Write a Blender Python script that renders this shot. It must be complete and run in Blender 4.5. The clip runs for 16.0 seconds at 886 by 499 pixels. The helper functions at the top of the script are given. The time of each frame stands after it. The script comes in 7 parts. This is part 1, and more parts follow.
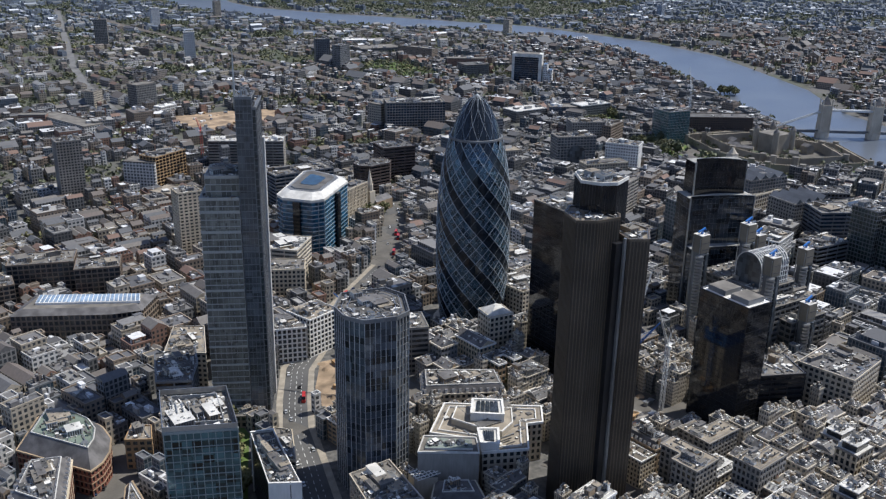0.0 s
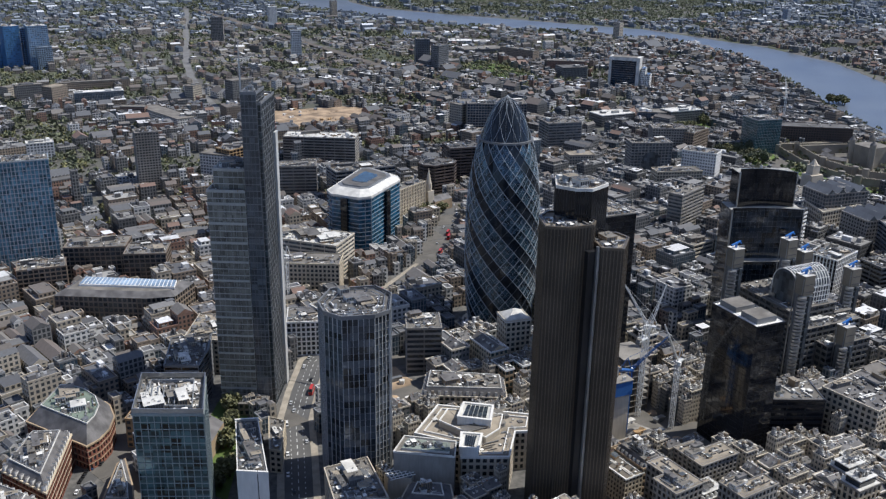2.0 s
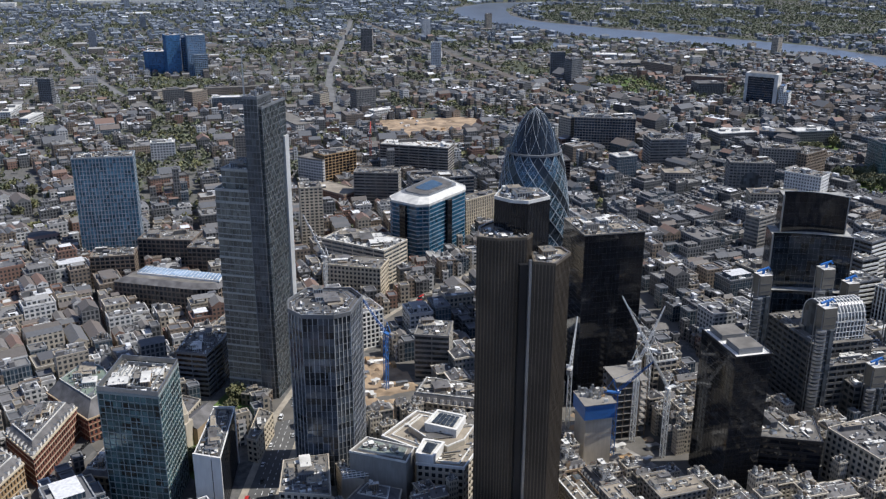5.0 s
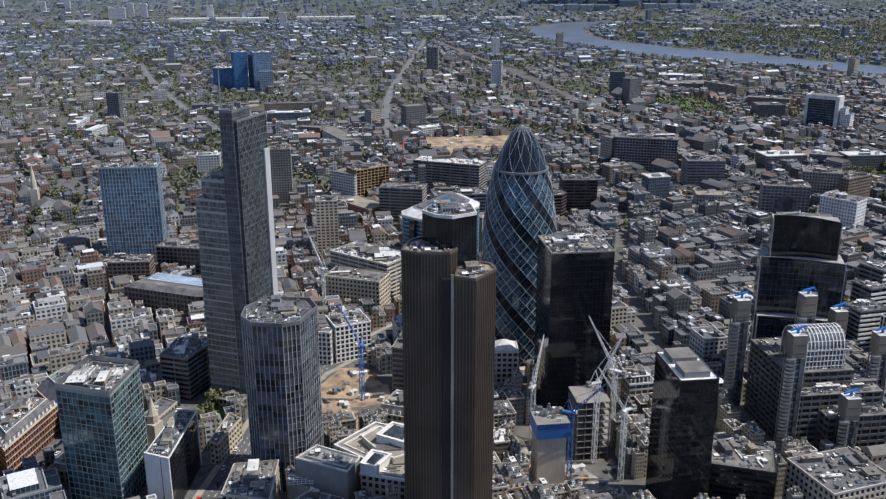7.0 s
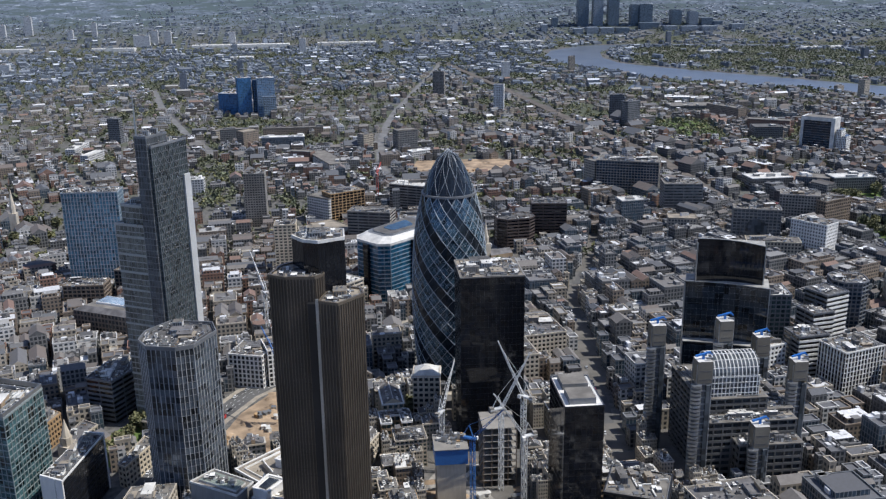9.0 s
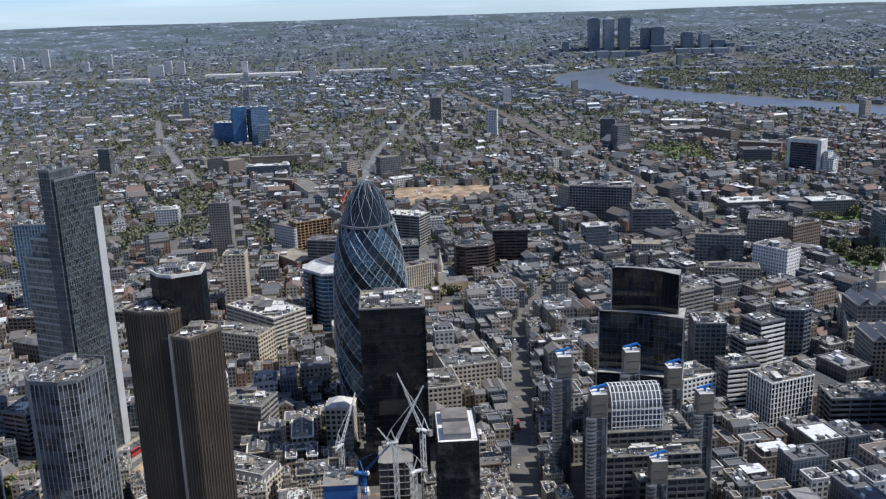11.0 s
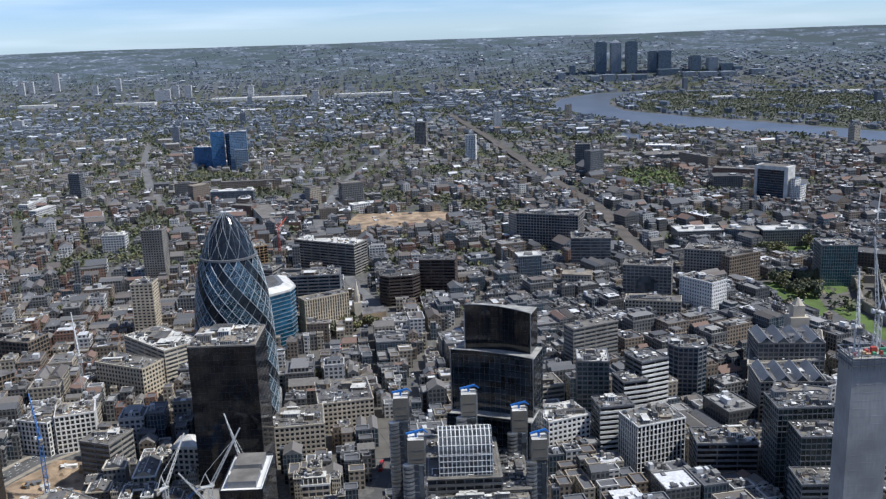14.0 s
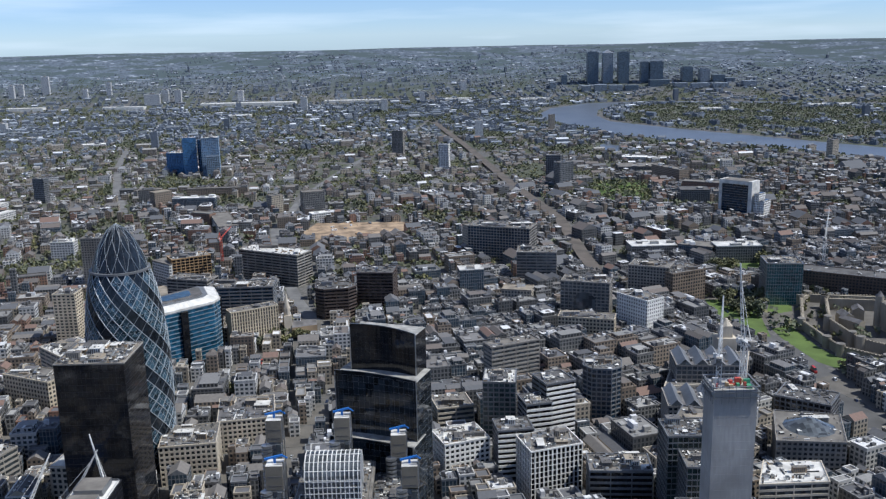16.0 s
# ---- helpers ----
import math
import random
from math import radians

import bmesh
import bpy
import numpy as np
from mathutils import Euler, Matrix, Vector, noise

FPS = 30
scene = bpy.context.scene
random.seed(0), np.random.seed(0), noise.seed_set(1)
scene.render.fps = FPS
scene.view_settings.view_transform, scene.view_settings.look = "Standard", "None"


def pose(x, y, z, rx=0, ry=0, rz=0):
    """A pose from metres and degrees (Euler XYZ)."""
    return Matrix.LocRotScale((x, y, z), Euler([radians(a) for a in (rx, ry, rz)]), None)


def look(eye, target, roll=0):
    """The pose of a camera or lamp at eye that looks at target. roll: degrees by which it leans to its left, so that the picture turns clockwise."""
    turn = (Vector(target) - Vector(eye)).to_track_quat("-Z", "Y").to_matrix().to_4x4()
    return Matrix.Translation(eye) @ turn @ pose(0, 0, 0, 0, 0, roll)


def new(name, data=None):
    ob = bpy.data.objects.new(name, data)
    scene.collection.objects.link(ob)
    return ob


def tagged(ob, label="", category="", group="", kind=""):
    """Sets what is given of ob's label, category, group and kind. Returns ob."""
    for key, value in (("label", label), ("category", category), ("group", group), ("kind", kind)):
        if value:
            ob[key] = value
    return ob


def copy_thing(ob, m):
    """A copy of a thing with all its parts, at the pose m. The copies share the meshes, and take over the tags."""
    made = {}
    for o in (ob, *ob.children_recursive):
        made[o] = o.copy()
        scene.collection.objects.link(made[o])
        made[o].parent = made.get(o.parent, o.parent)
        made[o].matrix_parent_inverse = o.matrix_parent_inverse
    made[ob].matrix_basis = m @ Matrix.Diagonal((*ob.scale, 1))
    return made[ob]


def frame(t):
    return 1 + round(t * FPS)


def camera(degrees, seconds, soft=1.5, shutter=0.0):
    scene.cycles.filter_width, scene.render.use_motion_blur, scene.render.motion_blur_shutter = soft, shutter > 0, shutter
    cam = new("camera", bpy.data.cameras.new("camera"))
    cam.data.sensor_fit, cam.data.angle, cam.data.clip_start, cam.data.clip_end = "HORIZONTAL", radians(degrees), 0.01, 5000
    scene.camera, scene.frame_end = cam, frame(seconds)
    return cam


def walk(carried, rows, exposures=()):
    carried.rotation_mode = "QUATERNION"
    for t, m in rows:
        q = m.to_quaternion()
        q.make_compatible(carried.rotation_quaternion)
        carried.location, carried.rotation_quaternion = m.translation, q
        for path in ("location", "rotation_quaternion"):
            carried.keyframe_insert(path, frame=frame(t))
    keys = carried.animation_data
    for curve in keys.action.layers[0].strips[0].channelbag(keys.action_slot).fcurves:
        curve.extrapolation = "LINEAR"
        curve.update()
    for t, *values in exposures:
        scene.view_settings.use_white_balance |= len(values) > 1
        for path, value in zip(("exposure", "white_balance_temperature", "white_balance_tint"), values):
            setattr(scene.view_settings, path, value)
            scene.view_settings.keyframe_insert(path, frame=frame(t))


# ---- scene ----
cam = camera(51.36, 16.0, soft=1.3)
EXPOSURES = [(0.0, 0.03, 5990, 11), (8.0, 0.03, 5900, 12), (16.0, -0.05, 5770, 10)]
PATH = [
    (0.0, (-0.16, -1.75, 290.47), (102.84, 155.75, 222.57), 1.09),
    (0.5, (15.89, -9.98, 290.43), (112.99, 150.92, 222.23), 1.00),
    (1.0, (32.03, -18.18, 290.36), (123.23, 146.22, 222.06), 1.05),
    (1.5, (48.28, -26.22, 290.27), (133.48, 141.38, 222.07), 0.94),
    (2.0, (64.81, -34.04, 290.17), (143.91, 136.66, 222.17), 0.91),
    (2.5, (81.55, -41.50, 290.07), (154.65, 131.90, 222.27), 0.73),
    (3.0, (98.50, -48.58, 289.96), (165.50, 127.32, 222.46), 0.57),
    (3.5, (115.65, -55.26, 289.87), (176.65, 123.04, 222.77), 0.32),
    (4.0, (133.02, -61.56, 289.82), (187.82, 118.84, 223.02), 0.26),
    (6.5, (220.94, -88.11, 289.26), (248.74, 99.49, 225.96), 0.03),
    (7.0, (239.46, -91.96, 289.28), (263.46, 96.74, 227.28), -0.06),
    (7.5, (258.27, -95.02, 289.34), (279.37, 94.38, 228.54), -0.29),
    (8.0, (277.39, -97.34, 289.39), (296.59, 92.56, 229.89), -0.35),
    (8.5, (296.69, -98.93, 289.44), (314.29, 91.57, 231.04), -0.63),
    (9.0, (316.20, -99.79, 289.48), (332.30, 91.21, 232.28), -0.79),
    (11.5, (413.87, -97.22, 289.79), (422.27, 96.08, 239.09), -1.96),
    (12.0, (433.32, -95.51, 289.83), (440.42, 98.09, 240.23), -2.04),
    (12.5, (452.73, -93.23, 289.88), (458.63, 100.67, 241.08), -2.07),
    (13.0, (472.01, -90.44, 289.96), (477.11, 103.66, 241.86), -2.07),
    (13.5, (491.04, -87.29, 290.04), (495.04, 107.01, 242.44), -2.07),
    (14.0, (509.74, -83.82, 290.13), (513.14, 110.48, 242.93), -1.93),
    (14.5, (528.09, -80.04, 290.25), (530.79, 114.46, 243.55), -1.75),
    (15.0, (546.13, -75.95, 290.38), (548.63, 118.65, 244.08), -1.54),
    (15.5, (563.93, -71.67, 290.49), (566.13, 122.93, 244.49), -1.37),
    (16.0, (581.63, -67.32, 290.56), (584.03, 127.38, 244.86), -1.22),
]
walk(cam, [(t, look(eye, target, roll)) for t, eye, target, roll in PATH], exposures=EXPOSURES)

# ---- light ----
SUN_AZ, SUN_EL = 100.0, 56.0          # degrees: azimuth from +y (east) towards +x (south); elevation
sx, sy = math.sin(radians(SUN_AZ)), math.cos(radians(SUN_AZ))
sun = new("sun", bpy.data.lights.new("sun", "SUN"))
sun.data.energy, sun.data.angle, sun.data.color = 5.0, radians(0.5), (1.0, 0.935, 0.815)
sun_dir = Vector((sx * math.cos(radians(SUN_EL)), sy * math.cos(radians(SUN_EL)), math.sin(radians(SUN_EL))))
sun.matrix_world = look(sun_dir * 1000, (0, 0, 0))
world = bpy.data.worlds.new("sky")
scene.world = world
world.use_nodes = True
wn = world.node_tree.nodes
sky = wn.new("ShaderNodeTexSky")
sky.sky_type, sky.sun_disc = "NISHITA", False
sky.sun_elevation, sky.sun_rotation = radians(SUN_EL), radians(SUN_AZ)
sky.air_density, sky.dust_density, sky.ozone_density = 0.7, 0.0, 3.0
wn["Background"].inputs[1].default_value = 0.10
tint = wn.new("ShaderNodeMix")
tint.data_type, tint.blend_type = "RGBA", "MULTIPLY"
tint.inputs[0].default_value, tint.inputs[7].default_value = 1.0, (0.76, 0.90, 1.14, 1)
world.node_tree.links.new(sky.outputs[0], tint.inputs[6])
# thin white cirrus
where = wn.new("ShaderNodeTexCoord")
drawn = wn.new("ShaderNodeMapping")
drawn.inputs["Scale"].default_value, drawn.inputs["Location"].default_value = (2.2, 2.2, 26.0), (0.35, 0.1, 0.4)
cirrus = wn.new("ShaderNodeTexNoise")
cirrus.inputs["Scale"].default_value, cirrus.inputs["Detail"].default_value = 1.6, 6.0
thin = wn.new("ShaderNodeMapRange")
for i, v in enumerate((0.5, 0.8, 0.08, 0.5)):
    thin.inputs[i + 1].default_value = v
veil = wn.new("ShaderNodeMix")
veil.data_type = "RGBA"
veil.inputs[7].default_value = (10.5, 11.2, 11.6, 1)
for a, b in ((where.outputs["Generated"], drawn.inputs[0]), (drawn.outputs[0], cirrus.inputs["Vector"]), (cirrus.outputs[0], thin.inputs[0]),
             (thin.outputs[0], veil.inputs[0]), (tint.outputs[2], veil.inputs[6]), (veil.outputs[2], wn["Background"].inputs[0])):
    world.node_tree.links.new(a, b)


# ---- materials ----
def nodes_of(name):
    m = bpy.data.materials.new(name)
    m.use_nodes = True
    nt = m.node_tree
    return m, nt, nt.nodes["Principled BSDF"]


def add(nt, kind, **values):
    n = nt.nodes.new(kind)
    for key, value in values.items():
        n.inputs[key].default_value = value
    return n


def mixed(nt, fac, a, b, mode="MIX"):
    n = nt.nodes.new("ShaderNodeMix")
    n.data_type, n.blend_type = "RGBA", mode
    for socket, value in ((n.inputs[0], fac), (n.inputs[6], a), (n.inputs[7], b)):
        if isinstance(value, (int, float)):
            socket.default_value = value
        elif isinstance(value, tuple):
            socket.default_value = (*value, 1)
        else:
            nt.links.new(value, socket)
    return n.outputs[2]


def ranged(nt, value, a, b, lo=0.0, hi=1.0):
    n = nt.nodes.new("ShaderNodeMapRange")
    nt.links.new(value, n.inputs[0])
    for i, v in enumerate((a, b, lo, hi)):
        n.inputs[i + 1].default_value = v
    return n.outputs[0]


def grain(nt, scale, detail=4.0, stretch=None):
    """Noise by place in the world, in metres."""
    geo = nt.nodes.new("ShaderNodeNewGeometry")
    out = geo.outputs["Position"]
    if stretch:
        mp = nt.nodes.new("ShaderNodeMapping")
        mp.inputs["Scale"].default_value = stretch
        nt.links.new(out, mp.inputs[0])
        out = mp.outputs[0]
    n = add(nt, "ShaderNodeTexNoise", Scale=scale, Detail=detail)
    nt.links.new(out, n.inputs["Vector"])
    return n.outputs[0]


def surface(name, colour, rough=0.8, metal=0.0, wear=0.25, coarse=0.05, fine=0.9, bump=0.15, streaks=False):
    """Matt building surface: large weathering, fine grain and faint relief."""
    m, nt, b = nodes_of(name)
    dark = tuple(c * (1 - wear) for c in colour)
    light = tuple(min(0.9, c * (1 + wear * 0.7)) for c in colour)
    c = mixed(nt, ranged(nt, grain(nt, coarse, 5.0), 0.35, 0.65), dark, light)
    g = grain(nt, fine, 3.0, (1, 1, 0.15) if streaks else None)
    c = mixed(nt, ranged(nt, g, 0.3, 0.7, 0.0, 0.38), c, tuple(v * 0.6 for v in colour))
    nt.links.new(c, b.inputs["Base Color"])
    b.inputs["Roughness"].default_value, b.inputs["Metallic"].default_value = rough, metal
    bp = add(nt, "ShaderNodeBump", Strength=bump, Distance=0.3)
    nt.links.new(g, bp.inputs["Height"])
    nt.links.new(bp.outputs[0], b.inputs["Normal"])
    return m


def glazing(name, colour, rough=0.12, spread=0.5, spec=0.6, cell=(0.33, 0.33, 0.28), metal=0.0):
    """Window glass seen from outside: dark panes that differ a little, blinds here and there."""
    m, nt, b = nodes_of(name)
    geo = nt.nodes.new("ShaderNodeNewGeometry")
    mp = nt.nodes.new("ShaderNodeMapping")
    mp.inputs["Scale"].default_value = cell
    sn = nt.nodes.new("ShaderNodeVectorMath")
    sn.operation = "FLOOR"
    wnz = nt.nodes.new("ShaderNodeTexWhiteNoise")
    nt.links.new(geo.outputs["Position"], mp.inputs[0])
    nt.links.new(mp.outputs[0], sn.inputs[0])
    nt.links.new(sn.outputs[0], wnz.inputs["Vector"])
    f = ranged(nt, wnz.outputs["Value"], 0.0, 1.0, 0.0, 1.0)
    c = mixed(nt, f, tuple(v * (1 - spread) for v in colour), tuple(min(0.9, v * (1 + spread)) for v in colour))
    big = ranged(nt, grain(nt, 0.03, 3.0), 0.35, 0.65)
    c = mixed(nt, big, mixed(nt, 1.0, c, (0.6, 0.6, 0.6), "MULTIPLY"), c)
    nt.links.new(c, b.inputs["Base Color"])
    b.inputs["Roughness"].default_value = rough
    b.inputs["Metallic"].default_value = metal
    b.inputs["Specular IOR Level"].default_value = spec
    bp = add(nt, "ShaderNodeBump", Strength=0.03, Distance=1.0)
    nt.links.new(grain(nt, 0.12, 2.0), bp.inputs["Height"])
    nt.links.new(bp.outputs[0], b.inputs["Normal"])
    return m


def facade(name, wall_a, wall_b, glass, bay=3.2, storey=3.4, gap=1.5):
    """Far walls: bays of windows by metres along and up the wall, wall colour by the house."""
    m, nt, b = nodes_of(name)
    uv = nt.nodes.new("ShaderNodeUVMap")
    uv.uv_map = "wall"
    br = nt.nodes.new("ShaderNodeTexBrick")
    br.offset, br.squash = 0.0, 1.0
    for key, value in (("Scale", 1.0), ("Mortar Size", gap * 0.5), ("Mortar Smooth", 0.05), ("Brick Width", bay), ("Row Height", storey)):
        br.inputs[key].default_value = value
    br.inputs["Color1"].default_value = (*[c * 0.6 for c in glass], 1)
    br.inputs["Color2"].default_value = (*[c * 1.5 for c in glass], 1)
    nt.links.new(uv.outputs[0], br.inputs["Vector"])
    geo = nt.nodes.new("ShaderNodeNewGeometry")
    wall = mixed(nt, geo.outputs["Random Per Island"], wall_a, wall_b)
    wall = mixed(nt, ranged(nt, grain(nt, 0.4, 4.0), 0.3, 0.7, 0.0, 0.5), wall, tuple(c * 0.55 for c in wall_a))
    nt.links.new(wall, br.inputs["Mortar"])
    nt.links.new(br.outputs["Color"], b.inputs["Base Color"])
    nt.links.new(ranged(nt, br.outputs["Fac"], 0, 1, 0.2, 0.85), b.inputs["Roughness"])
    return m


def scattered(name, stops, rough=0.85, fine=0.5, wear=0.5):
    """One colour a house, drawn from a row of colours."""
    m, nt, b = nodes_of(name)
    geo = nt.nodes.new("ShaderNodeNewGeometry")
    ramp = nt.nodes.new("ShaderNodeValToRGB")
    ramp.color_ramp.interpolation = "CONSTANT"
    while len(ramp.color_ramp.elements) < len(stops):
        ramp.color_ramp.elements.new(1.0)
    for i, c in enumerate(stops):
        ramp.color_ramp.elements[i].position = i / len(stops)
        ramp.color_ramp.elements[i].color = (*c, 1)
    nt.links.new(geo.outputs["Random Per Island"], ramp.inputs[0])
    c = mixed(nt, ranged(nt, grain(nt, fine, 5.0), 0.3, 0.7, 0.0, wear), ramp.outputs[0], (0.06, 0.055, 0.05))
    nt.links.new(c, b.inputs["Base Color"])
    b.inputs["Roughness"].default_value = rough
    return m


STONE = surface("portland_stone", (0.54, 0.475, 0.375), 0.85, wear=0.22, streaks=True)
CREAM = surface("cream_stone", (0.56, 0.475, 0.345), 0.85, wear=0.22, streaks=True)
WHITE = surface("white_cladding", (0.79, 0.77, 0.72), 0.7, wear=0.14, streaks=True)
CONCRETE = surface("grey_concrete", (0.27, 0.25, 0.22), 0.9, wear=0.3, streaks=True)
BROWN = surface("brown_granite", (0.22, 0.17, 0.125), 0.7, wear=0.28)
BUFF = surface("buff_brick", (0.37, 0.275, 0.175), 0.9, wear=0.28)
RED = surface("red_brick", (0.205, 0.08, 0.052), 0.9, wear=0.3)
GREYCLAD = surface("grey_metal_cladding", (0.19, 0.195, 0.20), 0.5, 0.2, wear=0.25)
SLATE = surface("slate_roof", (0.135, 0.128, 0.125), 0.75, wear=0.45, coarse=0.16, fine=2.2, bump=0.4)
FELT = surface("grey_roof_felt", (0.185, 0.17, 0.148), 0.92, wear=0.35, coarse=0.12)
GRAVEL = surface("gravel_roof", (0.29, 0.25, 0.195), 0.95, wear=0.3, coarse=0.12)
DARKFELT = surface("dark_roof_felt", (0.115, 0.11, 0.105), 0.9, wear=0.4, coarse=0.12)
PALEROOF = surface("pale_roof_sheet", (0.64, 0.62, 0.57), 0.6, wear=0.25, coarse=0.15)
BRONZE = surface("bronze_cladding", (0.06, 0.05, 0.04), 0.45, 0.3, wear=0.3, streaks=True)
BRONZE_RIB = surface("bronze_rib", (0.135, 0.11, 0.082), 0.45, 0.3, wear=0.2, streaks=True)
STEEL = surface("brushed_steel", (0.45, 0.46, 0.47), 0.35, 0.8, wear=0.2)
PLANT = surface("galvanised_plant", (0.36, 0.37, 0.37), 0.55, 0.3, wear=0.35)
BLACKMETAL = surface("black_metal", (0.022, 0.022, 0.024), 0.35, 0.2, wear=0.3)
TERRACOTTA = surface("terracotta_tile", (0.42, 0.16, 0.085), 0.85, wear=0.3)
EARTH = surface("bare_earth", (0.35, 0.255, 0.165), 0.95, wear=0.55, coarse=0.06, fine=0.4, bump=0.5)
ASPHALT = surface("asphalt", (0.10, 0.098, 0.095), 0.9, wear=0.3, coarse=0.04)
PAVING = surface("stone_paving", (0.13, 0.12, 0.105), 0.9, wear=0.25, coarse=0.08)
GRASS = surface("mown_grass", (0.10, 0.15, 0.035), 0.95, wear=0.25, coarse=0.05, bump=0.4)
WIN = glazing("dark_window_glass", (0.035, 0.042, 0.048), 0.15)
WIN_BLUE = glazing("blue_window_glass", (0.03, 0.075, 0.12), 0.1)
WIN_GREEN = glazing("green_window_glass", (0.07, 0.10, 0.10), 0.1)
WIN_GREY = glazing("grey_window_glass", (0.10, 0.11, 0.115), 0.14)
WIN_BLACK = glazing("black_window_glass", (0.013, 0.014, 0.017), 0.07, 0.25, spec=0.5)


# ---- mesh helpers ----
class Build:
    """Collects faces for one mesh."""

    def __init__(self, *mats):
        self.v, self.f, self.m, self.uv, self.mats = [], [], [], [], list(mats)

    def face(self, pts, mat=0, uv=None):
        n = len(self.v)
        self.v.extend(pts)
        self.f.append(tuple(range(n, n + len(pts))))
        self.m.append(mat)
        self.uv.extend(uv or [(0.0, 0.0)] * len(pts))

    def prism(self, poly, z0, z1, side=0, top=0, bottom=False, roof=True, top_poly=None):
        """Upright prism on a polygon (anticlockwise), with one joined skin."""
        n, k = len(self.v), len(poly)
        up = top_poly or poly
        self.v.extend((x, y, z0) for x, y in poly)
        self.v.extend((x, y, z1) for x, y in up)
        along = 0.0
        for i in range(k):
            j = (i + 1) % k
            step = math.dist(poly[i], poly[j])
            self.f.append((n + i, n + j, n + k + j, n + k + i))
            self.m.append(side)
            self.uv.extend(((along, 0), (along + step, 0), (along + step, z1 - z0), (along, z1 - z0)))
            along += math.ceil(step / 3.2) * 3.2
        if roof:
            self.f.append(tuple(range(n + k, n + 2 * k)))
            self.m.append(top)
            self.uv.extend([(0.2, 0.2)] * k)
        if bottom:
            self.f.append(tuple(range(n + k - 1, n - 1, -1)))
            self.m.append(side)
            self.uv.extend([(0.2, 0.2)] * k)
        return self

    def box(self, x0, y0, z0, x1, y1, z1, side=0, top=0, turn=0.0, bottom=True):
        cx, cy = (x0 + x1) / 2, (y0 + y1) / 2
        c, s = math.cos(turn), math.sin(turn)
        pts = [((x - cx) * c - (y - cy) * s + cx, (x - cx) * s + (y - cy) * c + cy) for x, y in ((x0, y0), (x1, y0), (x1, y1), (x0, y1))]
        return self.prism(pts, z0, z1, side, top, bottom)

    def bar(self, a, b, w, mat=0, w2=None):
        """A square bar from a to b."""
        a, b = Vector(a), Vector(b)
        d = (b - a).normalized()
        side = d.cross(Vector((0, 0, 1)))
        side = side.normalized() if side.length > 1e-4 else Vector((1, 0, 0))
        up = side.cross(d)
        n = len(self.v)
        for p, q in ((a, w), (b, w2 or w)):
            for i, j in ((-1, -1), (1, -1), (1, 1), (-1, 1)):
                self.v.append(tuple(p + side * (i * q / 2) + up * (j * q / 2)))
        for quad in ((0, 1, 5, 4), (1, 2, 6, 5), (2, 3, 7, 6), (3, 0, 4, 7), (3, 2, 1, 0), (4, 5, 6, 7)):
            self.f.append(tuple(n + i for i in quad))
            self.m.append(mat)
            self.uv.extend([(0, 0)] * 4)
        return self

    def mesh(self, name, smooth=False):
        me = bpy.data.meshes.new(name)
        me.from_pydata(self.v, [], self.f)
        for m in self.mats:
            me.materials.append(m)
        me.polygons.foreach_set("material_index", self.m)
        if smooth:
            me.polygons.foreach_set("use_smooth", [True] * len(self.f))
        layer = me.uv_layers.new(name="wall")
        layer.data.foreach_set("uv", np.array(self.uv, dtype=np.float32).ravel())
        me.update()
        return me


def part(name, data, parent, at=(0, 0, 0), label="", smooth=False):
    """Links a Build or a mesh as one object under a thing."""
    ob = new(name, data.mesh(name, smooth) if isinstance(data, Build) else data)
    ob.parent, ob.location = parent, at
    return tagged(ob, label)


def thing(name, label, category, group="", at=(0, 0, 0), turn=0.0, kind=""):
    ob = new(name)
    ob.empty_display_size = 1.0
    ob.matrix_basis = pose(*at, 0, 0, turn)
    return tagged(ob, label, category, group, kind)


def solid(name, data, label, category, kind="", group=""):
    return tagged(new(name, data.mesh(name)), label, category, group, kind)


def rect(x0, y0, x1, y1):
    return [(x0, y0), (x1, y0), (x1, y1), (x0, y1)]


def ngon(cx, cy, rx, ry, n, turn=0.0):
    return [(cx + rx * math.cos(2 * math.pi * i / n + turn), cy + ry * math.sin(2 * math.pi * i / n + turn)) for i in range(n)]


def area(poly):
    return sum(a[0] * b[1] - b[0] * a[1] for a, b in zip(poly, poly[1:] + poly[:1])) / 2


def ccw(poly):
    return poly if area(poly) > 0 else poly[::-1]


def grown(poly, e):
    """The polygon pushed out by e metres on every side."""
    out, k = [], len(poly)
    for i in range(k):
        a, p, b = Vector(poly[i - 1]), Vector(poly[i]), Vector(poly[(i + 1) % k])
        d1, d2 = (p - a).normalized(), (b - p).normalized()
        n1, n2 = Vector((d1.y, -d1.x)), Vector((d2.y, -d2.x))
        mid = n1 + n2
        out.append(tuple(p + mid * (e / max(0.35, 1 + n1.dot(n2)))))
    return out


def inside(poly, x, y):
    hit = False
    for (x0, y0), (x1, y1) in zip(poly, poly[1:] + poly[:1]):
        if (y0 > y) != (y1 > y) and x < (x1 - x0) * (y - y0) / (y1 - y0) + x0:
            hit = not hit
    return hit


